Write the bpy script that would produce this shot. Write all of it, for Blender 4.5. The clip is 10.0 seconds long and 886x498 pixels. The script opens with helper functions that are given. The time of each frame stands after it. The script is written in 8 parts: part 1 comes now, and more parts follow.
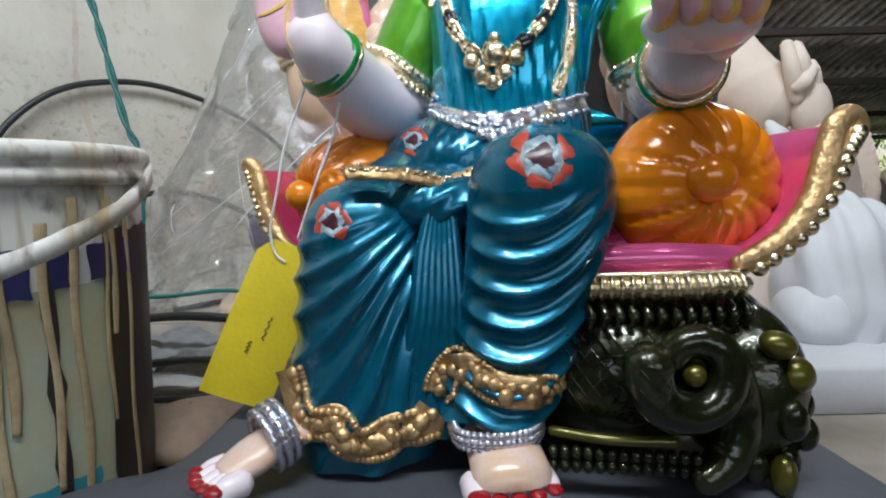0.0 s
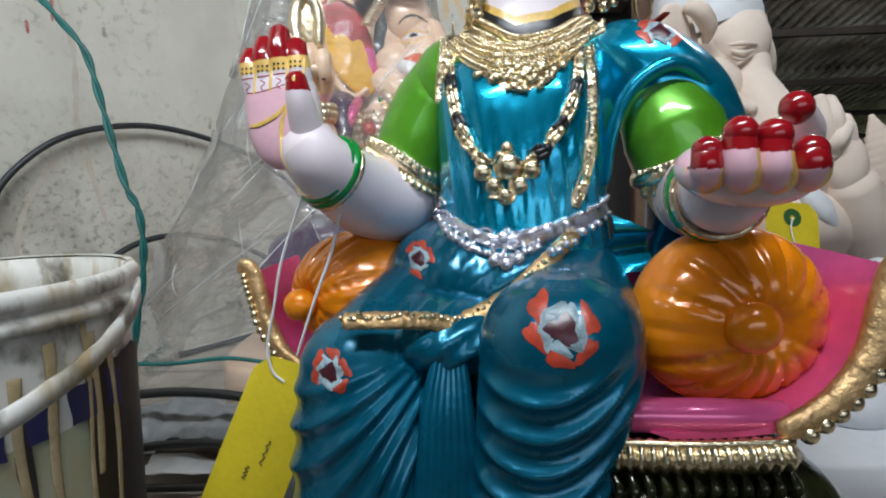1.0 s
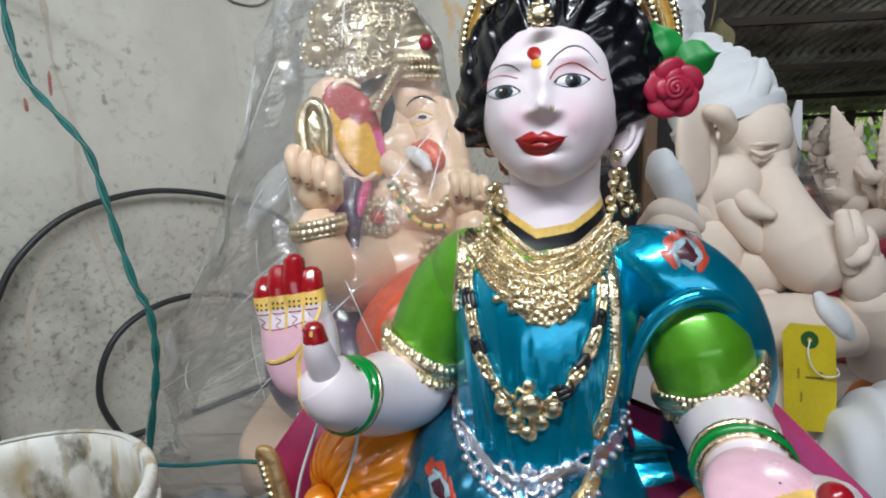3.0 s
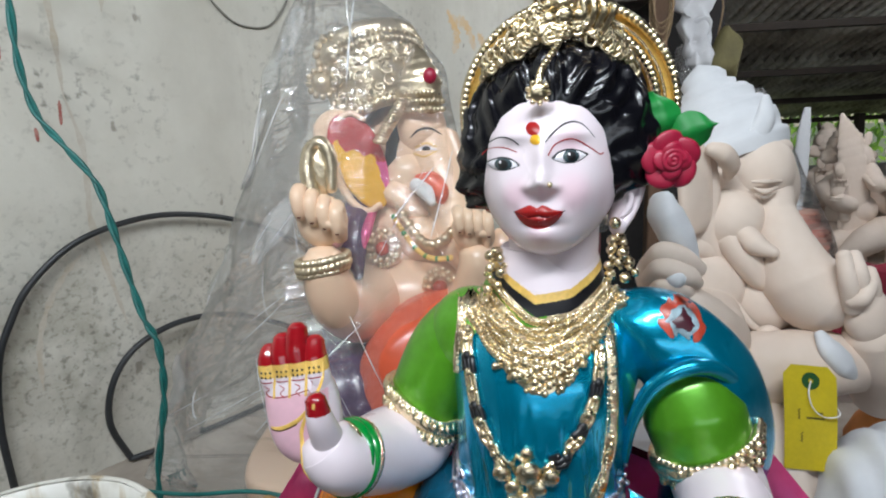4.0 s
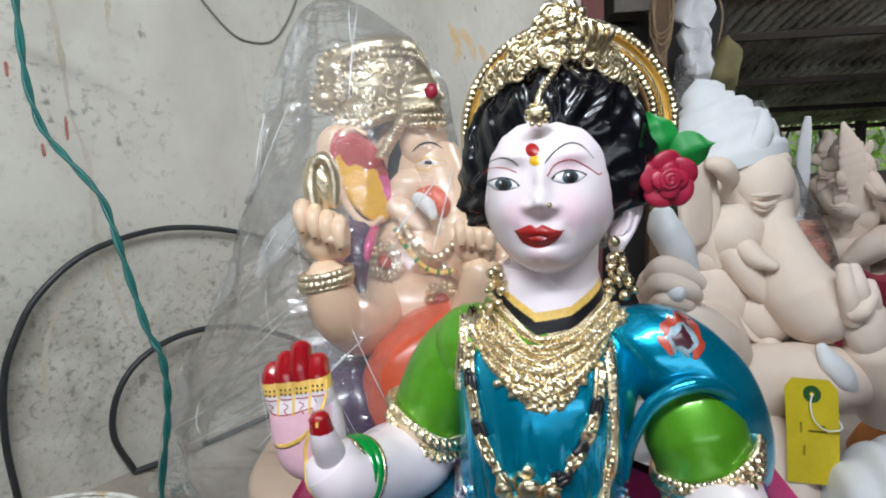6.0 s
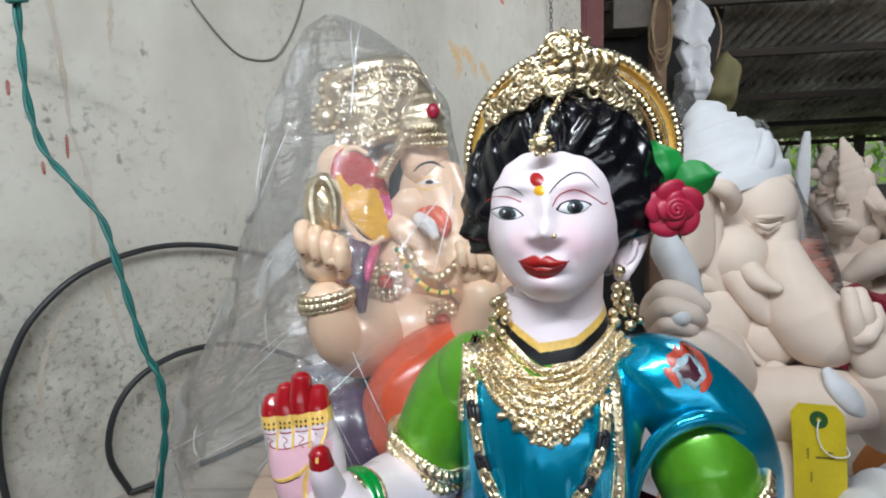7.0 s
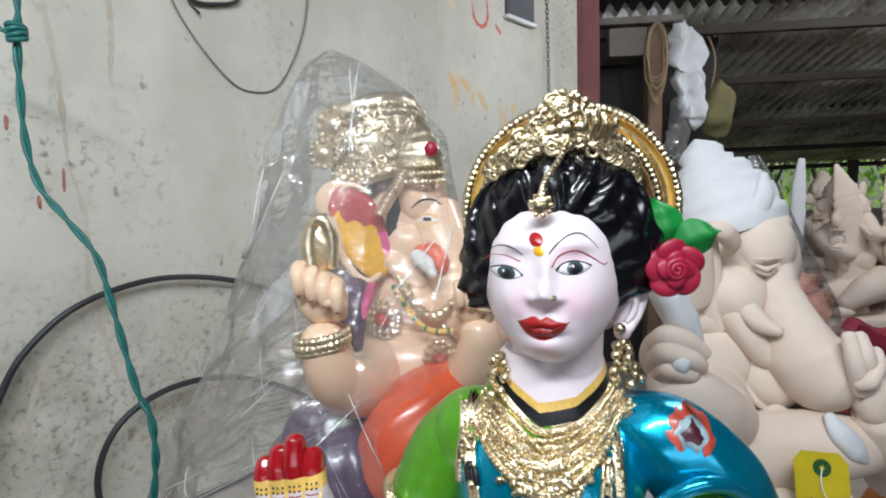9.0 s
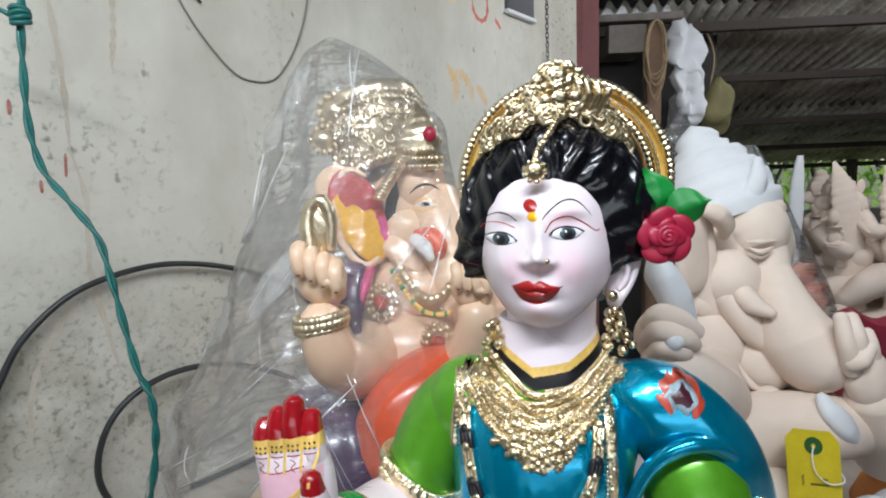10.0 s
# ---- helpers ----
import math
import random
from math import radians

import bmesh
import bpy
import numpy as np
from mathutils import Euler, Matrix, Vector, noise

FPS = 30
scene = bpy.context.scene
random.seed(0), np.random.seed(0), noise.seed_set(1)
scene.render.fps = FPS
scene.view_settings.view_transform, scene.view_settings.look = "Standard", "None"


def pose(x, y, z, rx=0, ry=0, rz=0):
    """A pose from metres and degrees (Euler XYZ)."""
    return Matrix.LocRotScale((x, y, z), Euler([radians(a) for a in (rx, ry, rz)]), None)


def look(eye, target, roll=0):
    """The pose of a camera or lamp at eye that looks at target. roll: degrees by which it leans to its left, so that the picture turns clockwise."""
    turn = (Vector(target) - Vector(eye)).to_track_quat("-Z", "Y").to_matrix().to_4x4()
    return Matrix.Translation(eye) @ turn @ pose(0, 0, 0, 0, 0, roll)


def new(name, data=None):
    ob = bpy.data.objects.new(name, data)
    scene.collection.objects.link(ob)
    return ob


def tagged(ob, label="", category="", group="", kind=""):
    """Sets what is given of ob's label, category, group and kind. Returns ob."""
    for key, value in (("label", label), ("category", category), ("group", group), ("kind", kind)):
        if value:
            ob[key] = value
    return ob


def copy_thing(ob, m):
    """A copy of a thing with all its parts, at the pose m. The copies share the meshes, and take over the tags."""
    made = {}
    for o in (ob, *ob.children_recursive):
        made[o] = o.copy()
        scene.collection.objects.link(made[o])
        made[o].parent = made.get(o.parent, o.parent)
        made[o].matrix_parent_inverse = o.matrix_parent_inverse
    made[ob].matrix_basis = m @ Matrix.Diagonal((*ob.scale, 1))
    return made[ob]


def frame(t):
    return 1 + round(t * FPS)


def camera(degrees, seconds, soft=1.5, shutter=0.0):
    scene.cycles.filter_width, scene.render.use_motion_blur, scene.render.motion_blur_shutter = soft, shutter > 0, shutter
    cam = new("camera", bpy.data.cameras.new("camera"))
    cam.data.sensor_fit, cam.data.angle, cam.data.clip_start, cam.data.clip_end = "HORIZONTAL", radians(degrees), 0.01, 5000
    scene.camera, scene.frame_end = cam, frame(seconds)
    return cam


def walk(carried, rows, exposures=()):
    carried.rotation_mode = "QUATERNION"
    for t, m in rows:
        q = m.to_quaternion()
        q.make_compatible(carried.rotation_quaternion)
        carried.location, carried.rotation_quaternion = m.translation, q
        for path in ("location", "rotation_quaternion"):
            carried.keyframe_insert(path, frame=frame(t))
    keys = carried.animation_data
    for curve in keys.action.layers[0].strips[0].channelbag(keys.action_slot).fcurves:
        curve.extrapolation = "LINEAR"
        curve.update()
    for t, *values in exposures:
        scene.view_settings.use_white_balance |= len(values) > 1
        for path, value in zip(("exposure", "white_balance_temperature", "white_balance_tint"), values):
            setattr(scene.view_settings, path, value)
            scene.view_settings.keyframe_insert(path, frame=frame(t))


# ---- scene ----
from mathutils.bvhtree import BVHTree

cam = camera(79.2, 10.0, soft=2.0)
METRES, EYE, TILT, LEAN, TURN = 0.6, 0.99, -7.0, 1.5, 0.0
ROWS = [
    (0.0, 0.0, 0.0, 0.0, -0.0, 0.0, 0.0),
    (0.5, 0.008, 0.0313, 0.1058, 0.76, -0.18, 0.24),
    (1.0, 0.0045, 0.0762, 0.2135, 1.23, -0.63, 0.46),
    (1.5, -0.0114, 0.1086, 0.3241, 1.67, -1.5, 0.66),
    (2.0, -0.0108, 0.1089, 0.4361, 1.8, -2.56, 0.71),
    (2.5, -0.0163, 0.1002, 0.5408, 1.6, -3.62, 0.76),
    (3.0, -0.0165, 0.1086, 0.6341, 1.59, -4.34, 0.9),
    (4.5, 0.0005, 0.1, 0.7655, 2.57, -4.62, 0.82),
    (5.0, 0.0013, 0.0962, 0.7656, 2.62, -4.44, 0.89),
    (6.5, -0.0056, 0.0891, 0.7735, 2.5, -3.2, 1.06),
    (7.0, -0.008, 0.1036, 0.7962, 2.49, -2.52, 0.9),
    (7.5, -0.0052, 0.1244, 0.8322, 2.6, -1.92, 0.77),
    (8.0, -0.0156, 0.129, 0.8319, 2.46, -1.48, 0.69),
    (8.5, -0.0116, 0.1235, 0.8678, 2.33, -0.89, 0.66),
    (9.0, -0.0094, 0.1157, 0.8591, 2.19, -0.5, 0.66),
    (9.5, -0.0068, 0.1079, 0.8484, 2.15, -0.27, 0.6),
    (10.0, -0.0034, 0.0963, 0.805, 2.16, -0.48, 0.41),
]
walk(cam, [(t, pose(0, 0, EYE, TILT, LEAN, TURN) @ pose(METRES * x, METRES * y, METRES * z, 90 + pitch, roll, yaw)) for t, x, y, z, yaw, pitch, roll in ROWS], [(t, stops, 6250, 10) for t, stops in ((0.0, 0.22), (0.5, 0.12), (1.0, -0.05), (2.0, -0.12), (4.0, -0.04), (7.0, 0.03), (10.0, 0.05))])

# ---- world and light ----
TABLE = 0.65
world = bpy.data.worlds.new("sky")
scene.world = world
world.use_nodes = True
wn = world.node_tree.nodes
sky = wn.new("ShaderNodeTexSky")
sky.sky_type, sky.sun_disc, sky.sun_elevation, sky.sun_rotation = "NISHITA", False, radians(50), radians(90)
wn["Background"].inputs["Strength"].default_value = 0.12
world.node_tree.links.new(sky.outputs[0], wn["Background"].inputs["Color"])


def lamp(name, kind, place, power, colour=(1, 1, 1), **more):
    data = bpy.data.lights.new(name, kind)
    data.energy, data.color = power, colour
    if kind == "AREA":
        data.shape, data.size, data.size_y = "RECTANGLE", more["w"], more["h"]
    else:
        data.angle = more["angle"]
    ob = new(name, data)
    ob.matrix_world = place
    return ob


lamp("sun", "SUN", look((14, 9, 12), (4, 9, 0)), 4.5, (1, 0.95, 0.87), angle=radians(0.6))
# unseen area lamps: front daylight, and strips added to brighten statue, wall and rear
lamp("front_daylight_fill", "AREA", look((0.5, -3.3, 2.35), (0.1, 1.0, 1.45)), 19, (0.97, 0.985, 1.0), w=3.8, h=0.85)
lamp("strip_fill", "AREA", look((0.12, -0.22, 2.50), (0.1, 0.8, 1.3)), 19, (0.92, 0.97, 1.0), w=1.2, h=0.06)
lamp("strip_fill", "AREA", look((1.35, 2.1, 2.80), (0.3, 2.7, 1.9)), 30, (0.96, 0.98, 1.0), w=0.06, h=1.2)
lamp("strip_fill", "AREA", look((-0.45, -0.25, 2.60), (-0.5, 1.2, 1.7)), 21, (0.92, 0.97, 1.0), w=1.2, h=0.06)

lamp("strip_fill", "AREA", look((3.0, 2.7, 2.55), (3.0, 4.6, 1.2)), 24, (0.96, 0.98, 1.0), w=1.2, h=0.06)

# ---- materials ----


def material(name, colour, rough=0.5, metal=0.0, coat=0.0, var=0.12, scale=8.0, bump=0.0, bscale=60.0, spec=0.5, second=None, fine=0.0):
    """Principled surface with colour variation at two scales and a fine relief."""
    m = bpy.data.materials.new(name)
    m.use_nodes = True
    n, l = m.node_tree.nodes, m.node_tree.links
    p = n["Principled BSDF"]
    p.inputs["Metallic"].default_value = metal
    p.inputs["Specular IOR Level"].default_value = spec
    p.inputs["Coat Weight"].default_value = coat
    p.inputs["Coat Roughness"].default_value = 0.06
    co = n.new("ShaderNodeTexCoord")
    a = n.new("ShaderNodeTexNoise")
    a.inputs["Scale"].default_value, a.inputs["Detail"].default_value = scale, 5
    b = n.new("ShaderNodeTexNoise")
    b.inputs["Scale"].default_value, b.inputs["Detail"].default_value = scale * 9, 4
    mixn = n.new("ShaderNodeMath")
    mixn.operation = "MULTIPLY_ADD"
    l.new(co.outputs["Object"], a.inputs["Vector"])
    l.new(co.outputs["Object"], b.inputs["Vector"])
    l.new(b.outputs["Fac"], mixn.inputs[0])
    mixn.inputs[1].default_value = 0.4
    l.new(a.outputs["Fac"], mixn.inputs[2])
    ramp = n.new("ShaderNodeValToRGB")
    e = ramp.color_ramp.elements
    c = Vector(colour[:3])
    d = Vector(second) if second else c * (1 - var)
    lo = d
    hi = c if second else Vector([min(0.95, v * (1 + var)) for v in c])
    e[0].position, e[0].color = 0.5, (*lo, 1)
    e[1].position, e[1].color = 0.9, (*hi, 1)
    l.new(mixn.outputs[0], ramp.inputs[0])
    l.new(ramp.outputs[0], p.inputs["Base Color"])
    rr = n.new("ShaderNodeMapRange")
    rr.inputs["To Min"].default_value, rr.inputs["To Max"].default_value = max(0.02, rough * 0.75), min(1, rough * 1.25)
    l.new(a.outputs["Fac"], rr.inputs["Value"])
    l.new(rr.outputs[0], p.inputs["Roughness"])
    if bump:
        t = n.new("ShaderNodeTexNoise")
        t.inputs["Scale"].default_value, t.inputs["Detail"].default_value = bscale, 3
        l.new(co.outputs["Object"], t.inputs["Vector"])
        k = n.new("ShaderNodeBump")
        k.inputs["Strength"].default_value, k.inputs["Distance"].default_value = 1.0, bump
        l.new(t.outputs["Fac"], k.inputs["Height"])
        l.new(k.outputs[0], p.inputs["Normal"])
        if coat:
            l.new(k.outputs[0], p.inputs["Coat Normal"])
    return m


SKIN = material("painted_skin", (0.80, 0.70, 0.74), 0.28, coat=0.35, var=0.03, scale=5, bump=0.0003, bscale=40)
def blushed():
    """The face's paint with soft pink airbrushing on lids, cheeks and about the nose."""
    m = material("airbrushed_face", (0.80, 0.70, 0.74), 0.26, coat=0.35, var=0.03, scale=5, bump=0.0002, bscale=40)
    n, l = m.node_tree.nodes, m.node_tree.links
    p = n["Principled BSDF"]
    c = p.inputs["Base Color"].links[0].from_socket
    co = n.new("ShaderNodeTexCoord")
    for x, z, r, k in ((0.052, 1.374, 0.026, 0.45), (0.106, 1.376, 0.028, 0.45), (0.044, 1.415, 0.017, 0.4), (0.106, 1.420, 0.020, 0.4), (0.076, 1.335, 0.018, 0.3), (0.150, 1.37, 0.03, 0.35)):
        d = n.new("ShaderNodeVectorMath")
        d.operation = "DISTANCE"
        d.inputs[1].default_value = (x - 0.05, 0.612 - 0.55, z - 0.728)
        r_ = n.new("ShaderNodeMapRange")
        r_.interpolation_type = "SMOOTHSTEP"
        r_.inputs["From Min"].default_value, r_.inputs["From Max"].default_value = 0.004, r
        r_.inputs["To Min"].default_value, r_.inputs["To Max"].default_value = k, 0.0
        mx = n.new("ShaderNodeMix")
        mx.data_type = "RGBA"
        l.new(co.outputs["Object"], d.inputs[0])
        l.new(d.outputs["Value"], r_.inputs["Value"])
        l.new(r_.outputs[0], mx.inputs[0])
        l.new(c, mx.inputs[6])
        mx.inputs[7].default_value = (0.78, 0.42, 0.52, 1)
        c = mx.outputs[2]
    l.new(c, p.inputs["Base Color"])
    return m


FACE = blushed()
PINK = material("pink_airbrush", (0.82, 0.50, 0.58), 0.3, coat=0.3, var=0.10, scale=10)
BLUE = material("pearl_blue_paint", (0.004, 0.32, 0.51), 0.21, metal=0.72, coat=0.55, var=0.12, scale=7, bump=0.0006, bscale=45)
GREEN = material("pearl_green_paint", (0.10, 0.34, 0.015), 0.34, metal=0.35, coat=0.6, var=0.2, scale=9)
GOLD = material("gold_paint", (0.86, 0.72, 0.48), 0.25, metal=1.0, var=0.12, scale=30, bump=0.0012, bscale=170)
SILVER = material("silver_paint", (0.72, 0.72, 0.80), 0.25, metal=0.9, var=0.1, scale=30, bump=0.0008, bscale=150)
HAIR = material("black_gloss_paint", (0.004, 0.004, 0.006), 0.2, coat=0.25, var=0.3, scale=20, bump=0.0008, bscale=60)
RED = material("red_gloss_paint", (0.30, 0.007, 0.012), 0.15, coat=0.6, var=0.12, scale=20)
LIP = material("lip_red_paint", (0.33, 0.008, 0.008), 0.32, coat=0.1, var=0.08, scale=30)
OCHRE = material("ochre_airbrush", (0.76, 0.49, 0.12), 0.35, coat=0.25, var=0.25, scale=25)
ORANGE = material("pearl_orange_paint", (0.94, 0.25, 0.004), 0.22, metal=0.08, coat=0.6, var=0.2, scale=9)
MAGENTA = material("pearl_pink_paint", (0.80, 0.12, 0.34), 0.24, metal=0.25, coat=0.5, var=0.15, scale=8)
DARK = material("dark_bronze_paint", (0.030, 0.034, 0.010), 0.22, metal=0.5, coat=0.5, var=0.2, scale=14, second=(0.008, 0.010, 0.004), bump=0.0015, bscale=70)
LIME = material("bronze_highlight_paint", (0.11, 0.10, 0.014), 0.3, metal=0.6, coat=0.4, var=0.2, scale=25)
EYEWHITE = material("eye_white_paint", (0.78, 0.76, 0.80), 0.2, coat=0.5, var=0.02)
IRIS = material("grey_iris_paint", (0.05, 0.075, 0.085), 0.2, coat=0.5, var=0.3, scale=60)
BLACK = material("black_line_paint", (0.008, 0.008, 0.010), 0.3, var=0.1)
ROSE = material("rose_red_resin", (0.34, 0.012, 0.042), 0.4, var=0.15, scale=30)
LEAF = material("green_resin", (0.004, 0.19, 0.028), 0.5, var=0.15, scale=20)
PETAL = material("grey_white_petal_paint", (0.24, 0.33, 0.37), 0.35, var=0.5, scale=70)
BRONZE = material("matte_gold_paint", (0.55, 0.36, 0.17), 0.42, metal=0.75, var=0.25, scale=40, bump=0.003, bscale=110)
WHITE = material("white_paint", (0.75, 0.76, 0.76), 0.35, var=0.06)
DKRED = material("maroon_paint", (0.055, 0.010, 0.018), 0.3, var=0.1)
FLAME = material("vermilion_paint", (0.40, 0.045, 0.02), 0.4, coat=0.2, var=0.35, scale=70)
BANGLE = material("green_enamel", (0.0, 0.22, 0.03), 0.2, coat=0.6, var=0.1)
# the sari's blue darkened, so shade on lap and legs sits in the colour
DRAPE = material("shade_darkened_blue_paint", (0.002, 0.122, 0.205), 0.27, metal=0.55, coat=0.4, var=0.25, scale=9, bump=0.0008, bscale=45)
TEAL = material("teal_paint", (0.004, 0.14, 0.19), 0.3, metal=0.3, coat=0.4, var=0.2)
PLASTER = material("raw_plaster", (0.75, 0.635, 0.545), 0.85, var=0.06, scale=4, bump=0.002, bscale=25, spec=0.2, second=(0.69, 0.57, 0.475))
PRIMER = material("white_primer", (0.66, 0.67, 0.69), 0.7, var=0.05, scale=6, bump=0.001, bscale=40, spec=0.25)
CREAM = material("cream_paint", (0.80, 0.60, 0.42), 0.3, coat=0.3, var=0.12, scale=5, second=(0.82, 0.56, 0.39))
YELLOW = material("yellow_paint", (0.80, 0.42, 0.01), 0.3, coat=0.3, var=0.2, scale=9)
PURPLE = material("purple_paint", (0.05, 0.012, 0.075), 0.3, coat=0.4, var=0.25, scale=9)
CORAL = material("coral_paint", (0.75, 0.12, 0.05), 0.35, coat=0.3, var=0.12, scale=6)
CARD = material("yellow_card", (0.62, 0.48, 0.01), 0.65, var=0.10, scale=14, bump=0.0004, bscale=200)
FOOT = material("airbrushed_foot_paint", (0.72, 0.56, 0.50), 0.32, coat=0.3, var=0.2, scale=30, second=(0.68, 0.44, 0.28))
THREAD = material("white_thread", (0.75, 0.74, 0.72), 0.8, var=0.05)

# ---- mesh tools ----


class Sculpt:
    """Collects smooth pieces, each with its paint, into one mesh."""

    def __init__(self):
        self.v, self.f, self.m, self.count, self.paints = [], [], [], 0, []

    def paint(self, mat):
        if mat not in self.paints:
            self.paints.append(mat)
        return self.paints.index(mat)

    def grid(self, P, mat, wrap_u=False, wrap_v=False):
        """P: (nu, nv, 3) points. mat: a material, or a function of the (n, 3) face middles that gives materials."""
        P = np.asarray(P, float)
        nu, nv = P.shape[:2]
        iu = np.arange(nu if wrap_u else nu - 1)
        iv = np.arange(nv if wrap_v else nv - 1)
        U, V = np.meshgrid(iu, iv, indexing="ij")
        U2, V2 = (U + 1) % nu, (V + 1) % nv
        idx = np.stack([U * nv + V, U2 * nv + V, U2 * nv + V2, U * nv + V2], -1).reshape(-1, 4)
        flat = P.reshape(-1, 3)
        if callable(mat):
            mids = flat[idx].mean(1)
            ids = np.array([self.paint(x) for x in mat(mids)])
        else:
            ids = np.full(len(idx), self.paint(mat))
        self.v.append(flat)
        self.f.append(idx + self.count)
        self.m.append(ids)
        self.count += len(flat)

    def ball(self, c, r, mat, rot=(0, 0, 0), nu=20, nv=12, shape=None):
        th = np.linspace(0, 2 * np.pi, nu, endpoint=False)
        ph = np.linspace(0.02, np.pi - 0.02, nv)
        T, F = np.meshgrid(th, ph, indexing="ij")
        D = np.stack([np.sin(F) * np.cos(T), np.sin(F) * np.sin(T), np.cos(F)], -1)
        r = np.array(r if np.ndim(r) else (r, r, r), float)
        Q = D * r
        if shape is not None:
            Q = shape(Q, D)
        R = np.array(Euler([radians(a) for a in rot]).to_matrix())
        self.grid(Q @ R.T + np.array(c), mat, wrap_u=True)

    def tube(self, pts, radii, mat, n=14, steps=0, flat=1.0, up=None, wave=None, closed=False, caps=True):
        """A round or flattened tube along a smooth line. radii: one, or one for each point."""
        pts = np.asarray(pts, float)
        radii = np.asarray(radii, float) if np.ndim(radii) else np.full(2, float(radii))
        C, s = curve(pts, steps or 6 * len(pts), closed)
        rad = np.interp(s, np.linspace(0, 1, len(radii)), radii)
        T = np.gradient(C, axis=0)
        if closed:
            T = np.roll(C, -1, 0) - np.roll(C, 1, 0)
        T /= np.linalg.norm(T, axis=1)[:, None] + 1e-12
        if up is None:
            up0 = np.array((0, 0, 1.0)) if abs(T[0][2]) < 0.9 else np.array((0, -1.0, 0))
        else:
            up0 = np.array(up, float)
        N = []
        prev = up0
        for t in T:
            q = (up0 if up is not None else prev)
            q = q - t * np.dot(q, t)
            q /= np.linalg.norm(q) + 1e-12
            prev = q
            N.append(q)
        N = np.array(N)
        B = np.cross(T, N)
        a = np.linspace(0, 2 * np.pi, n, endpoint=False)
        w = np.ones((len(C), n)) if wave is None else wave(s[:, None], a[None, :])
        P = C[:, None] + rad[:, None, None] * w[..., None] * (np.cos(a)[None, :, None] * B[:, None] + flat * np.sin(a)[None, :, None] * N[:, None])
        if caps and not closed:
            lo, hi = P[:1] * 0 + C[0], P[:1] * 0 + C[-1]
            k0, k1 = (P[:1] - C[0]) * 0.6 + C[0] - T[0] * rad[0] * 0.45 * flat, (P[-1:] - C[-1]) * 0.6 + C[-1] + T[-1] * rad[-1] * 0.45 * flat
            lo, hi = lo - T[0] * rad[0] * 0.55 * flat, hi + T[-1] * rad[-1] * 0.55 * flat
            P = np.concatenate([lo, k0, P, k1, hi])
        self.grid(P, mat, wrap_u=closed, wrap_v=True)

    def tree(self):
        V = np.concatenate(self.v)
        F = np.concatenate(self.f)
        return BVHTree.FromPolygons(V.tolist(), F.tolist())

    def object(self, name, origin, smooth=True, turn=0.0):
        V = np.concatenate(self.v) - np.array(origin)
        F = np.concatenate(self.f)
        me = bpy.data.meshes.new(name)
        me.from_pydata(V.tolist(), [], F.tolist())
        for p in self.paints:
            me.materials.append(p)
        me.polygons.foreach_set("material_index", np.concatenate(self.m).astype(np.int32))
        me.polygons.foreach_set("use_smooth", np.full(len(F), smooth))
        bm = bmesh.new()
        bm.from_mesh(me)
        bmesh.ops.recalc_face_normals(bm, faces=bm.faces)
        bm.to_mesh(me)
        bm.free()
        me.update()
        ob = new(name, me)
        ob.matrix_world = pose(*origin, 0, 0, turn)
        return ob


def curve(pts, steps, closed=False):
    """Catmull-Rom through pts: the points and their share of the way."""
    pts = np.asarray(pts, float)
    n = len(pts)
    if closed:
        ext = np.concatenate([pts[-1:], pts, pts[:2]])
        s = np.linspace(0, n, steps, endpoint=False)
    else:
        ext = np.concatenate([2 * pts[:1] - pts[1:2], pts, 2 * pts[-1:] - pts[-2:-1]])
        s = np.linspace(0, n - 1, steps)
    k = np.minimum(s.astype(int), n - 1 if closed else n - 2)
    u = (s - k)[:, None]
    p0, p1, p2, p3 = ext[k], ext[k + 1], ext[k + 2], ext[k + 3]
    C = 0.5 * (2 * p1 + (p2 - p0) * u + (2 * p0 - 5 * p1 + 4 * p2 - p3) * u ** 2 + (3 * p1 - p0 - 3 * p2 + p3) * u ** 3)
    return C, s / (n if closed else n - 1)


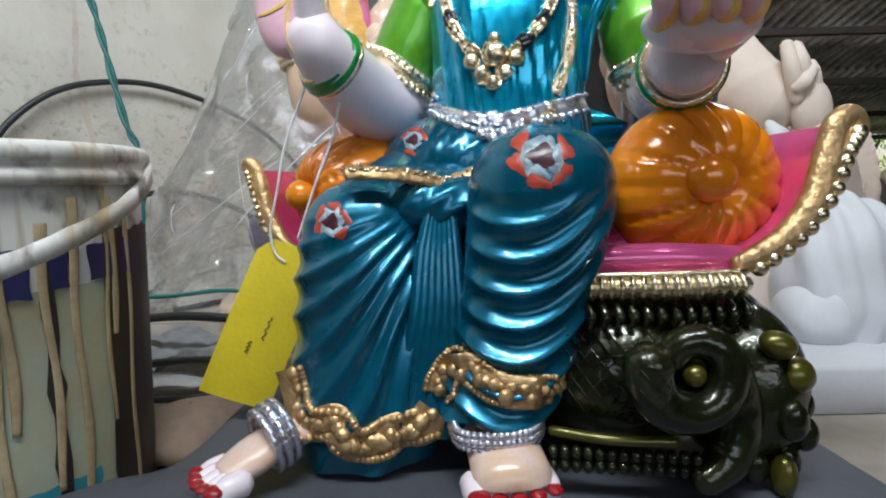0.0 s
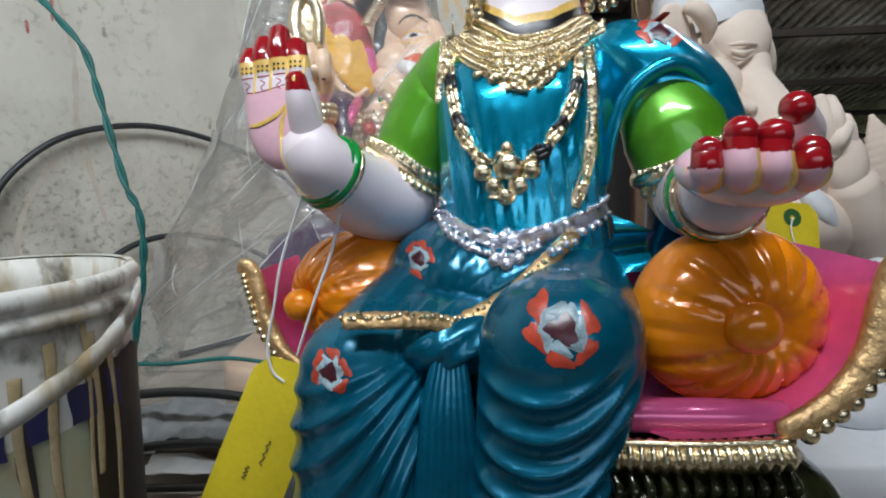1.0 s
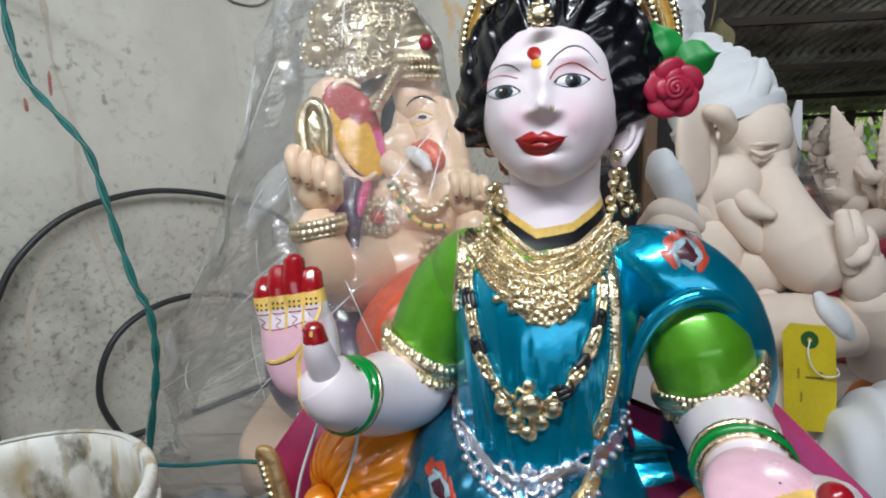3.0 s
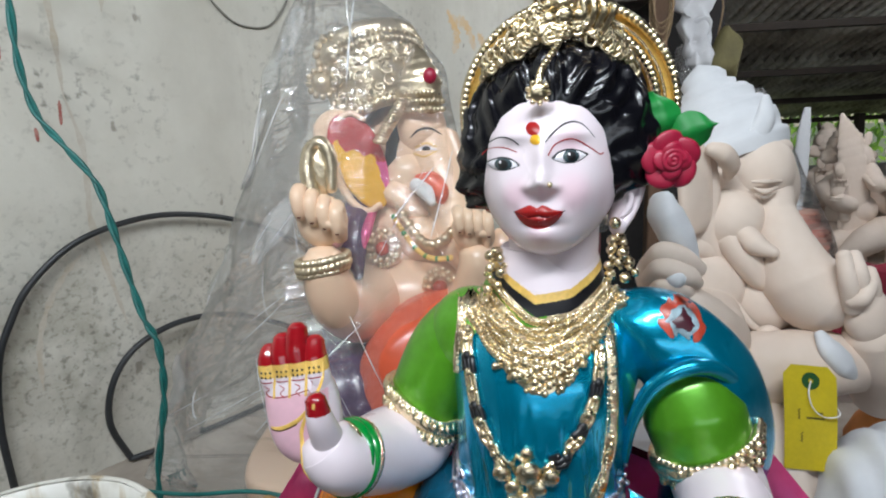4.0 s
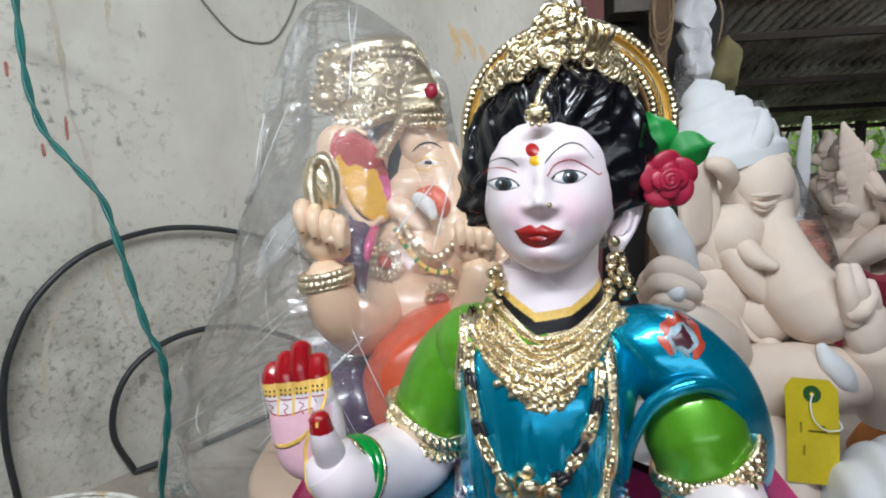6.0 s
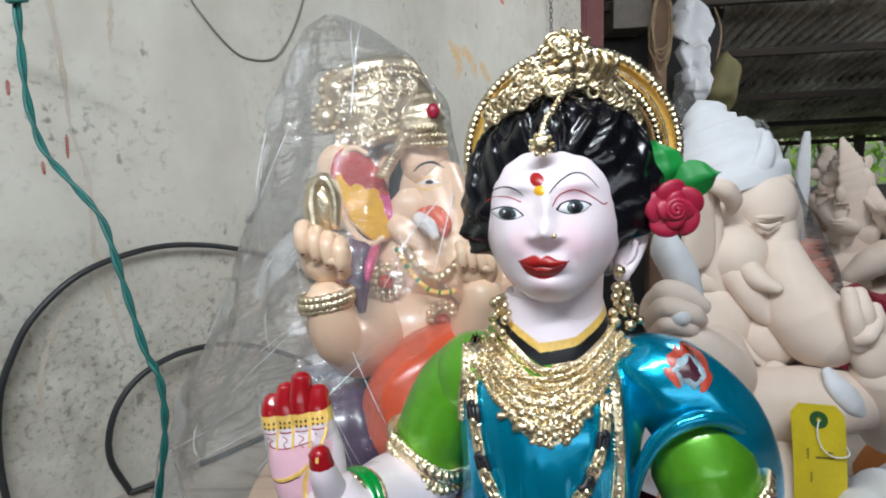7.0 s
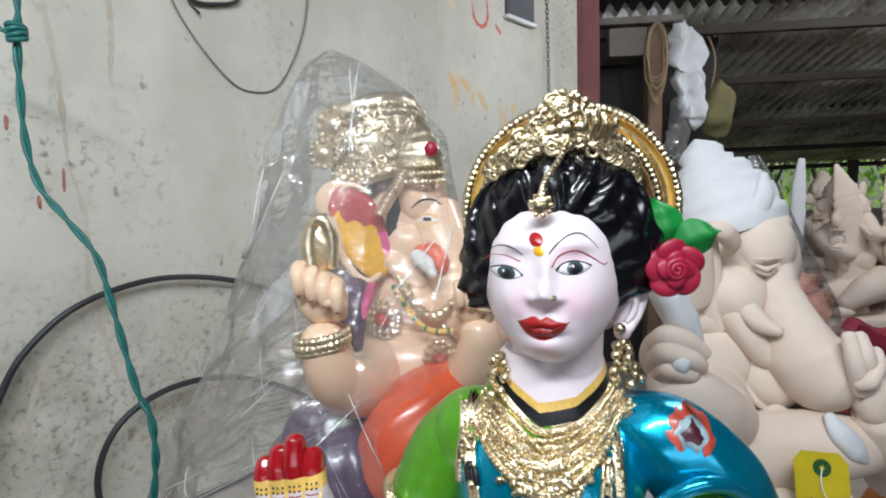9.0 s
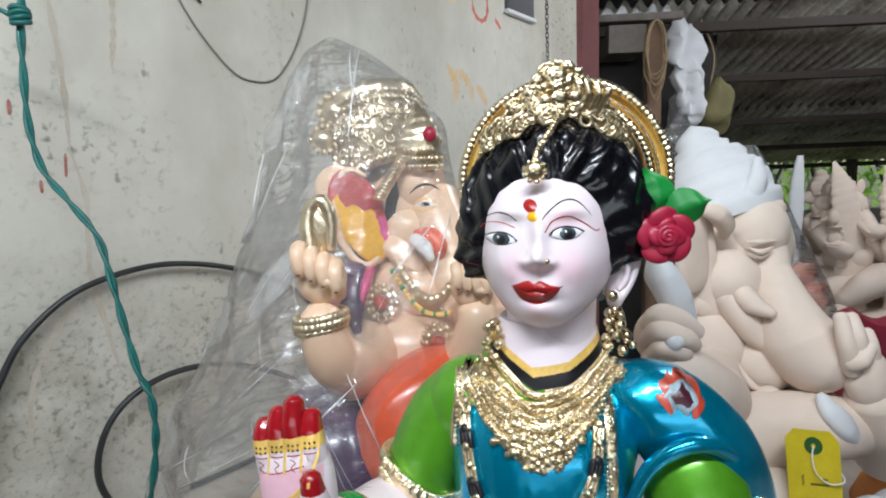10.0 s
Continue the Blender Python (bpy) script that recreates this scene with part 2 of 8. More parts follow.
class Dresser:
    """Lays ribbons, beads and paint on the front of what a Sculpt holds."""

    def __init__(self, sc):
        self.sc, self.bvh, self.y0 = sc, sc.tree(), 0.1

    def on(self, x, z, lift=0.0, y0=None, fallback=0.62):
        y0 = self.y0 if y0 is None else y0
        hit, nor, _, _ = self.bvh.ray_cast(Vector((x, y0, z)), Vector((0, 1, 0)), 3.0)
        y = hit.y if hit else fallback
        if nor is not None and nor.y > 0:
            nor = -nor
        nv = np.array(nor if nor is not None else (0, -1, 0))
        return np.array((x, y, z)) + nv * lift, nv

    def line(self, xz, steps, lift=0.0, closed=False, fallback=0.62, y0=None):
        C, s = curve([(x, 0, z) for x, z in xz], steps, closed)
        P = np.array([self.on(c[0], c[2], 0, y0, fallback)[0] for c in C])
        for _ in range(2):
            Q = P.copy()
            Q[1:-1, 1] = 0.25 * P[:-2, 1] + 0.5 * P[1:-1, 1] + 0.25 * P[2:, 1]
            P = Q
        P[:, 1] -= lift
        return P

    def ribbon(self, xz, width, thick, mat, steps=40, lift=0.0, taper=None, fallback=0.62, y0=None):
        P = self.line(xz, steps, lift, fallback=fallback, y0=y0)
        T = np.gradient(P, axis=0)
        T /= np.linalg.norm(T, axis=1)[:, None] + 1e-12
        out = np.array((0, -1.0, 0))
        S = np.cross(T, out)
        S /= np.linalg.norm(S, axis=1)[:, None] + 1e-12
        w = np.full(len(P), width / 2) if taper is None else np.interp(np.linspace(0, 1, len(P)), np.linspace(0, 1, len(taper)), taper) * width / 2
        prof = [(-1, -0.3), (-0.95, 0.55), (-0.5, 0.9), (0, 1.0), (0.5, 0.9), (0.95, 0.55), (1, -0.3)]
        G = np.stack([P + S * (a * w)[:, None] + out * (b * thick) for a, b in prof], 1)
        self.sc.grid(G, mat)

    def sheet(self, upper, lower, mat, lift=0.002, rows=8, steps=60):
        U, _ = curve([(x, 0, z) for x, z in upper], steps)
        L, _ = curve([(x, 0, z) for x, z in lower], steps)
        G = np.array([[self.on(*(u + (w - u) * q)[[0, 2]], lift * math.sin(math.pi * min(0.95, 0.05 + q)) ** 0.5)[0] for u, w in zip(U, L)] for q in np.linspace(0, 1, rows)])
        self.sc.grid(G, mat)

    def beads(self, xz, r, mat, count, lift=0.0, fallback=0.62, jitter=0.0, closed=False):
        C, _ = curve([(x, 0, z) for x, z in xz], count, closed)
        for c in C:
            k = 1 + jitter * (random.random() - 0.5)
            p, n = self.on(c[0], c[2], lift, fallback=fallback)
            self.sc.ball(p, r * k, mat, nu=8, nv=6)

    def pad(self, outline, mat, height=0.0012, rings=4, lift=0.0004, steps=28):
        C, _ = curve([(x, 0, z) for x, z in outline], steps, True)
        mid = C.mean(0)
        rows = []
        for k in range(rings + 1):
            q = k / rings
            rows.append([self.on(*(mid + (c - mid) * max(q, 0.02))[[0, 2]], lift + height * (1 - q ** 2))[0] for c in C])
        self.sc.grid(np.array(rows), mat, wrap_v=True)

    def spot(self, x, z, rx, rz, mat, turn=0.0, height=0.0006, lift=0.0004, wob=0.0):
        a = np.linspace(0, 2 * np.pi, 12, endpoint=False)
        t = radians(turn)
        k = 1 + wob * np.sin(a * 3 + x * 900)
        X, Z = rx * np.cos(a) * k, rz * np.sin(a) * k
        self.pad([(x + i * math.cos(t) - j * math.sin(t), z + i * math.sin(t) + j * math.cos(t)) for i, j in zip(X, Z)], mat, height, 3, lift, 24)

    def swirl(self, x, z, r, mat, thick=0.0016, turns=1.4, start=0.0, hand=1):
        a = np.linspace(0, turns * 2 * np.pi, 26)
        q = r * (1 - 0.72 * a / a[-1])
        P = np.array([self.on(x + hand * i * math.cos(b + start), z + i * math.sin(b + start), thick * 0.6)[0] for b, i in zip(a, q)])
        self.sc.tube(P, np.linspace(thick * 1.15, thick * 0.8, 6), mat, n=6, steps=30)

# ---- the main statue ----


def folds(s, k, sharp=2.0):
    """Rounded ridges with narrow grooves between them."""
    return 1 - np.abs(np.cos(np.pi * s * k)) ** sharp


def leg(sc, stations, mat, fold, n=72, steps=90):
    """A draped leg: level rings (x, y, z, rx, ry) joined smoothly, with fold(P, a) as relief in metres."""
    st = np.array(stations, float)
    C, _ = curve(st[:, :3], steps)
    R, _ = curve(np.c_[st[:, 3:5], st[:, 3] * 0], steps)
    a = np.linspace(0, 2 * np.pi, n, endpoint=False)
    D = np.stack([np.cos(a), np.sin(a), 0 * a], -1)
    P = C[:, None] + D[None] * np.stack([R[:, 0], R[:, 1], 0 * R[:, 0]], -1)[:, None]
    P = P + D[None] * fold(P, np.broadcast_to(a, P.shape[:2]))[..., None]
    sc.grid(P, mat, wrap_v=True)
    for e in (0, -1):
        sc.grid(np.stack([P[e], (P[e] - C[e]) * 0.5 + C[e], (P[e] - C[e]) * 0.01 + C[e]]), mat, wrap_v=True)


def seated_statue():
    sc = Sculpt()
    # torso
    def chest_fold(P, a):
        front = np.clip(-np.sin(a), 0, 1)
        return front * (0.0072 * folds(P[..., 0] * 60 + 1.2 * (P[..., 2] - 1.1) * 6, 1.0, 1.5) * np.clip((1.19 - P[..., 2]) / 0.06, 0.15, 1))
    leg(sc, [(0.075, 0.66, 0.99, 0.105, 0.105), (0.076, 0.65, 1.04, 0.094, 0.092), (0.078, 0.65, 1.085, 0.088, 0.082), (0.082, 0.652, 1.14, 0.091, 0.078),
             (0.088, 0.66, 1.19, 0.098, 0.075), (0.092, 0.672, 1.225, 0.095, 0.066), (0.097, 0.682, 1.246, 0.074, 0.052), (0.099, 0.686, 1.256, 0.050, 0.042)], BLUE, chest_fold, 96, 80)
    # neck
    def neck_paint(mids):
        return [OCHRE if z < 1.262 else SKIN for x, y, z in mids]
    sc.tube([(0.096, 0.690, 1.225), (0.097, 0.688, 1.250), (0.100, 0.687, 1.285), (0.102, 0.69, 1.35)], [0.072, 0.058, 0.047, 0.048], neck_paint, n=110, steps=150)
    # yoke round the neck: skin, ochre edge, black collar, then blouse and gilt below
    vee = ((0.031, 0.051, 0.074, 0.110, 0.134, 0.154), (1.293, 1.273, 1.257, 1.262, 1.275, 1.286))
    def yoke_paint(mids):
        out = []
        for x, y, z in mids:
            k = z - np.interp(x, *vee)
            if y > 0.715:
                out.append(GREEN)
            elif k > 0.0145:
                out.append(SKIN)
            elif k > 0.0055:
                out.append(OCHRE)
            elif k > -0.0065:
                out.append(BLACK)
            else:
                out.append(GOLD if x > 0.085 else GREEN)
        return out
    leg(sc, [(0.090, 0.684, 1.225, 0.094, 0.068), (0.091, 0.686, 1.242, 0.086, 0.064), (0.092, 0.688, 1.262, 0.072, 0.057), (0.0925, 0.689, 1.280, 0.063, 0.053), (0.093, 0.690, 1.298, 0.0575, 0.050), (0.096, 0.690, 1.312, 0.050, 0.047)], yoke_paint, lambda P, a: 0 * a, 220, 130)
    # shoulders under the sari
    sc.ball((0.012, 0.69, 1.215), (0.05, 0.05, 0.052), GREEN, nu=28, nv=18)
    # arm with the raised palm: sleeve, forearm
    sc.tube([(0.02, 0.69, 1.232), (-0.012, 0.70, 1.195), (-0.034, 0.70, 1.155), (-0.047, 0.70, 1.122)], [0.042, 0.048, 0.047, 0.044], GREEN, n=36, steps=30)
    def fore_paint(mids):
        return [OCHRE if (x + 0.050) * 0.55 + (z - 1.125) * 0.83 > 0.005 and x > -0.085 else SKIN for x, y, z in mids]
    sc.tube([(-0.038, 0.70, 1.14), (-0.052, 0.70, 1.105), (-0.066, 0.685, 1.088), (-0.09, 0.65, 1.095), (-0.108, 0.61, 1.112), (-0.122, 0.578, 1.13), (-0.135, 0.575, 1.15)],
            [0.041, 0.045, 0.048, 0.045, 0.038, 0.031, 0.028], fore_paint, n=110, steps=170)
    # palm, fingers, thumb
    def hand_paint(mids):
        out = []
        for x, y, z in mids:
            tip = 1.2285 + 0.10 * (x + 0.165)
            band = 1.199 + 0.12 * (x + 0.165)
            if z > tip:
                out.append(RED)
            elif y > 0.60 or x > -0.128:
                out.append(SKIN)
            elif z > tip - 0.012:
                out.append(OCHRE)
            elif z > band:
                out.append(SKIN)
            else:
                out.append(PINK)
        return out
    def palm_shape(Q, D):
        return np.sign(D) * np.abs(D) ** 0.8 * np.array((0.036, 0.019, 0.052))
    sc.ball((-0.156, 0.590, 1.176), 1, hand_paint, rot=(-6, -6, 0), nu=120, nv=110, shape=palm_shape)
    for x0, x1, top, r in ((-0.184, -0.187, 1.243, 0.0105), (-0.169, -0.173, 1.254, 0.0115), (-0.154, -0.158, 1.264, 0.012), (-0.139, -0.142, 1.251, 0.0115)):
        sc.tube([(x0 + 0.004, 0.592, 1.175), (x0, 0.590, 1.21), (x1, 0.594, (top + 1.21) / 2), (x1, 0.600, top - r * 0.5)], [r * 0.9, r * 1.08, r * 1.05, r * 0.8], hand_paint, n=36, steps=110)
    def thumb_paint(mids):
        return [RED if z > 1.193 and y < 0.572 else SKIN for x, y, z in mids]
    sc.tube([(-0.128, 0.575, 1.135), (-0.129, 0.566, 1.16), (-0.131, 0.556, 1.185), (-0.133, 0.555, 1.206)], [0.017, 0.0155, 0.0125, 0.009], thumb_paint, n=36, steps=110)
    # draped shoulder and the arm that reaches forward
    def drape_wave(s, a):
        return 1 + 0.05 * folds(a / 6.283 * 7 + s * 2, 1.0, 1.4) + 0 * s
    sc.tube([(0.158, 0.676, 1.236), (0.20, 0.655, 1.222), (0.243, 0.648, 1.178), (0.272, 0.660, 1.11), (0.278, 0.68, 1.04), (0.27, 0.69, 0.98)],
            [0.028, 0.046, 0.053, 0.053, 0.05, 0.045], BLUE, n=60, steps=60, wave=drape_wave)
    sc.tube([(0.216, 0.640, 1.182), (0.221, 0.630, 1.170), (0.229, 0.620, 1.148), (0.238, 0.612, 1.118)], [0.030, 0.044, 0.050, 0.047], GREEN, n=36, steps=36)
    # hem of the sari round the sleeve
    sc.tube([(0.160, 0.612, 1.10), (0.163, 0.600, 1.15), (0.180, 0.594, 1.190), (0.215, 0.590, 1.211), (0.252, 0.602, 1.195), (0.283, 0.62, 1.15), (0.302, 0.64, 1.09)], [0.004, 0.006, 0.0075, 0.008, 0.008, 0.007, 0.005], BLUE, n=12, steps=50)
    def fore2_paint(mids):
        return [OCHRE if y > 0.597 else SKIN for x, y, z in mids]
    sc.tube([(0.240, 0.628, 1.12), (0.245, 0.610, 1.095), (0.243, 0.585, 1.086), (0.234, 0.55, 1.088), (0.222, 0.505, 1.092), (0.212, 0.475, 1.092)], [0.044, 0.044, 0.043, 0.040, 0.034, 0.031], fore2_paint, n=80, steps=140)
    def palm2_paint(mids):
        return [PINK if z > 1.112 + 0.14 * (y - 0.43) and abs(y - 0.418 - 0.3 * (x - 0.2)) > 0.005 else (OCHRE if z > 1.112 + 0.14 * (y - 0.43) else SKIN) for x, y, z in mids]
    sc.ball((0.203, 0.436, 1.108), (0.043, 0.054, 0.022), palm2_paint, rot=(9, 4, -14), nu=120, nv=80)
    def tip_paint(level, mid, r):
        return lambda mids: [RED if z > level else (OCHRE if x - mid > 0.45 * r else PINK) for x, y, z in mids]
    for x0, y0, x1, y1, top, r in ((0.160, 0.397, 0.152, 0.378, 1.128, 0.0086), (0.177, 0.388, 0.168, 0.373, 1.138, 0.0094), (0.196, 0.386, 0.187, 0.373, 1.136, 0.0096), (0.216, 0.390, 0.208, 0.374, 1.126, 0.0096)):
        sc.tube([(x0 + 0.004, y0 + 0.02, 1.106), (x0, y0 - 0.003, 1.105), (x1, y1 - 0.002, 1.111), (x1, y1, top - r * 0.7)], [r, r * 1.1, r * 1.1, r * 0.95], tip_paint(top - 0.017, x1, r), n=28, steps=110)
        sc.ball((x1, y1 - 0.001, top - r * 0.8), (r * 1.02, r * 1.02, r * 1.0), RED, nu=18, nv=12)
    sc.tube([(0.228, 0.462, 1.098), (0.238, 0.44, 1.112), (0.229, 0.412, 1.131), (0.214, 0.396, 1.144)], [0.016, 0.0145, 0.0115, 0.0092], SKIN, n=18, steps=30)
    sc.ball((0.212, 0.394, 1.145), (0.0098, 0.0098, 0.0102), RED, nu=18, nv=12)
    # lap, thighs and shins under the sari
    def lap_shape(Q, D):
        g = folds((Q[..., 2] * 1.0 - 0.7 * Q[..., 0] + 1.2 * Q[..., 0] ** 2 * 5) * 48, 1.0, 1.3)
        return Q + D * (0.004 * g * np.clip(-D[..., 1], 0, 1))[..., None]
    sc.ball((0.045, 0.645, 1.005), (0.118, 0.118, 0.072), DRAPE, nu=110, nv=70, shape=lap_shape)
    sc.tube([(0.125, 0.66, 0.985), (0.115, 0.57, 0.978), (0.098, 0.50, 0.974), (0.086, 0.462, 0.968)], [0.066, 0.062, 0.061, 0.060], DRAPE, n=48, steps=40)
    sc.tube([(0.01, 0.66, 0.99), (-0.03, 0.60, 0.968), (-0.066, 0.545, 0.945), (-0.078, 0.522, 0.93)], [0.068, 0.064, 0.061, 0.060], DRAPE, n=48, steps=40)
    def swag(P, a):
        x, z = P[..., 0] - 0.068, P[..., 2]
        f = np.clip(-np.sin(a) * 1.6, 0, 1) * np.clip((0.985 - z) / 0.03, 0, 1)
        s = (z - 9.0 * x ** 2 - 0.25 * x) * 36
        return 0.009 * f * (folds(s, 1.0, 1.0) - 0.5)
    def fan(P, a):
        x, z = P[..., 0] + 0.0, P[..., 2]
        f = np.clip(-np.sin(a) * 1.6 + 0.35, 0, 1) * np.clip((0.965 - z) / 0.05, 0, 1)
        ang = np.arctan2(0.995 - z, -(x - 0.022))
        s = ang * 6.8 + 0.14 * np.sin(ang * 9 + z * 40)
        return 0.0075 * f * (folds(s, 1.0, 1.2) - 0.5)
    leg(sc, [(0.085, 0.462, 1.035, 0.02, 0.02), (0.085, 0.462, 1.022, 0.045, 0.045), (0.084, 0.462, 0.995, 0.061, 0.060), (0.080, 0.462, 0.95, 0.061, 0.058), (0.072, 0.468, 0.90, 0.057, 0.055),
             (0.064, 0.470, 0.86, 0.056, 0.055), (0.052, 0.470, 0.82, 0.055, 0.058), (0.042, 0.468, 0.79, 0.052, 0.056)], DRAPE, swag, 150, 150)
    leg(sc, [(-0.076, 0.53, 0.995, 0.02, 0.02), (-0.077, 0.53, 0.982, 0.044, 0.044), (-0.078, 0.53, 0.955, 0.060, 0.06), (-0.077, 0.525, 0.91, 0.068, 0.066), (-0.074, 0.52, 0.86, 0.074, 0.07),
             (-0.076, 0.515, 0.81, 0.075, 0.072), (-0.079, 0.51, 0.775, 0.072, 0.07), (-0.08, 0.51, 0.735, 0.068, 0.065)], DRAPE, fan, 170, 150)
    # pleats that fall between the knees
    for i in range(7):
        q = (i - 3) / 3
        sc.tube([(-0.003 + 0.010 * q, 0.492 - 0.006 * abs(q), 0.968), (-0.006 + 0.016 * q, 0.478, 0.925), (-0.008 + 0.02 * q, 0.468, 0.87), (-0.016 + 0.024 * q, 0.463, 0.81), (-0.022 + 0.026 * q, 0.46, 0.765)],
                [0.004, 0.0062, 0.0075, 0.0085, 0.009], DRAPE, n=12, steps=40)
    sc.ball((-0.005, 0.535, 0.865), (0.035, 0.05, 0.11), TEAL)
    sc.ball((0.0, 0.580, 0.970), (0.10, 0.100, 0.044), DRAPE, nu=110, nv=70, shape=lap_shape)
    # feet
    def foot(side, heel, toe, wide):
        h, t = np.array(heel), np.array(toe)
        d = (t - h) / np.linalg.norm(t - h)
        w = np.array((-d[1], d[0], 0))
        sc.tube([h + (0, 0, 0.028), h + d * 0.03 + (0, 0, 0.027), h + d * 0.06 + (0, 0, 0.018), t - d * 0.012 + (0, 0, 0.010)], [wide * 0.8, wide * 0.85, wide * 0.9, wide * 0.75], FOOT, n=28, steps=30, flat=0.62, up=(0, 0, 1))
        for k in range(5):
            q = (k - 2) / 2
            base = t + w * q * wide * 0.82 - d * (0.014 + 0.006 * q * q)
            r = 0.0085 if k != (0 if side > 0 else 4) else 0.0115
            sc.tube([base + (0, 0, 0.011), base + d * 0.012 + (0, 0, 0.010), base + d * 0.022 + (0, 0, 0.007)], [r, r, r * 0.8], SKIN, n=12, steps=12)
            sc.ball(base + d * 0.024 + (0, 0, 0.0125), (r * 0.8, r * 0.8, r * 0.45), RED, nu=12, nv=8)
    foot(1, (0.040, 0.455, 0.742), (0.050, 0.385, 0.742), 0.036)
    foot(-1, (-0.128, 0.478, 0.742), (-0.198, 0.415, 0.740), 0.026)
    # the seat: scrolled sofa with round cushions on a dark carved base
    cush = lambda k: (lambda Q, D: Q * (1 - 0.085 * (np.abs(np.cos(np.arctan2(Q[..., 2], Q[..., 0]) * k)) ** 30) * np.clip(-D[..., 1] * 1.6, 0, 1))[..., None] + np.stack([0 * D[..., 0], 0.016 * np.exp(-(D[..., 0] ** 2 + D[..., 2] ** 2) * 16), 0 * D[..., 0]], -1))
    sc.ball((0.242, 0.527, 0.982), (0.087, 0.060, 0.080), ORANGE, rot=(0, 0, 10), nu=160, nv=60, shape=cush(8))
    sc.ball((0.232, 0.466, 0.988), (0.0215, 0.017, 0.0205), ORANGE, nu=28, nv=18)
    sc.ball((-0.108, 0.690, 0.983), (0.080, 0.084, 0.072), ORANGE, rot=(0, 0, -42), nu=160, nv=60, shape=cush(8))
    sc.ball((-0.166, 0.628, 0.980), (0.018, 0.018, 0.018), ORANGE, nu=24, nv=16)
    sc.ball((-0.046, 0.712, 1.060), (0.024, 0.014, 0.040), CORAL, rot=(0, 32, 0), nu=24, nv=16)
    # arms of the sofa: curved shells, front edges gilded
    def shell(front, back_y, width):
        C, _ = curve(front, 40)
        rows = []
        for q in np.linspace(0, 1, 10):
            R = C.copy()
            R[:, 1] = R[:, 1] + (back_y - R[:, 1]) * q
            R[:, 0] += 0.25 * (back_y - C[:, 1].mean()) * q * (0.35 if width > 0 else 0.2)
            rows.append(R)
        G = np.array(rows)
        sc.grid(G, MAGENTA)
        out = G.copy()
        out[..., 0] += width
        out[..., 2] -= 0.006
        sc.grid(out, MAGENTA)
        sc.grid(np.stack([G[0], out[0]]), MAGENTA)
        return C
    fr = [(0.150, 0.452, 0.912), (0.205, 0.450, 0.914), (0.252, 0.450, 0.922), (0.292, 0.455, 0.944), (0.318, 0.462, 0.978), (0.330, 0.468, 1.012), (0.340, 0.470, 1.032)]
    C = shell(fr, 0.74, 0.016)
    sc.tube([(0.245, 0.444, 0.914), (0.285, 0.448, 0.935), (0.314, 0.455, 0.966), (0.328, 0.462, 1.002), (0.337, 0.466, 1.030), (0.350, 0.468, 1.038), (0.358, 0.468, 1.028), (0.353, 0.467, 1.016), (0.345, 0.466, 1.020)],
            [0.009, 0.012, 0.0135, 0.0135, 0.012, 0.010, 0.008, 0.007, 0.004], BRONZE, n=16, steps=70, flat=0.8, up=(0, -1, 0))
    B, _ = curve([(0.262, 0.441, 0.913), (0.298, 0.445, 0.938), (0.325, 0.450, 0.972), (0.341, 0.457, 1.006), (0.351, 0.460, 1.022)], 14)
    for b in B:
        sc.ball(b, 0.0072, GOLD, nu=12, nv=8)
    sc.ball((0.352, 0.462, 1.024), 0.0075, GOLD)
    fl = [(-0.14, 0.64, 0.905), (-0.168, 0.64, 0.908), (-0.192, 0.645, 0.925), (-0.208, 0.655, 0.955), (-0.216, 0.662, 0.985), (-0.224, 0.668, 1.012)]
    C = shell(fl, 0.80, -0.012)
    sc.tube([(-0.165, 0.635, 0.902), (-0.192, 0.640, 0.922), (-0.211, 0.650, 0.952), (-0.221, 0.658, 0.985), (-0.229, 0.664, 1.012), (-0.238, 0.665, 1.020), (-0.243, 0.664, 1.012)], [0.007, 0.009, 0.010, 0.010, 0.009, 0.008, 0.005], BRONZE, n=14, steps=60, flat=0.8, up=(0, -1, 0))
    B, _ = curve([(-0.196, 0.634, 0.915), (-0.219, 0.645, 0.948), (-0.230, 0.652, 0.982), (-0.238, 0.658, 1.008)], 13)
    for b in B:
        sc.ball(b, 0.0048, GOLD, nu=10, nv=8)
    # sofa back and seat
    sc.grid(np.array([[(x, 0.76 + 0.02 * math.cos(x * 9), z) for z in np.linspace(0.88, 1.045 - 1.2 * (x - 0.06) ** 2, 8)] for x in np.linspace(-0.2, 0.36, 24)]), MAGENTA)
    sc.grid(np.array([[(x, 0.785 + 0.02 * math.cos(x * 9), z) for z in np.linspace(0.75, 1.045 - 1.2 * (x - 0.06) ** 2, 8)] for x in np.linspace(-0.2, 0.36, 24)]), DARK)
    sc.tube([(0.10, 0.475, 0.918), (0.19, 0.462, 0.920), (0.255, 0.462, 0.918)], [0.013, 0.014, 0.012], MAGENTA, n=18, steps=24)
    sc.tube([(0.11, 0.50, 0.90), (0.2, 0.62, 0.90), (0.2, 0.7, 0.90)], [0.02, 0.06, 0.06], MAGENTA, flat=0.25, up=(0, 0, 1), n=24)
    # ribbed gilt moulding
    def ribs(s, a):
        return 0.82 + 0.30 * np.abs(np.sin(s * 15 * np.pi)) + 0 * a
    sc.tube([(0.118, 0.446, 0.899), (0.18, 0.437, 0.900), (0.246, 0.436, 0.901)], 0.0125, GOLD, n=14, steps=150, wave=ribs, flat=0.9, up=(0, 0, 1))
    sc.tube([(0.112, 0.443, 0.910), (0.18, 0.434, 0.911), (0.246, 0.433, 0.912)], 0.003, GOLD, n=8, steps=20)
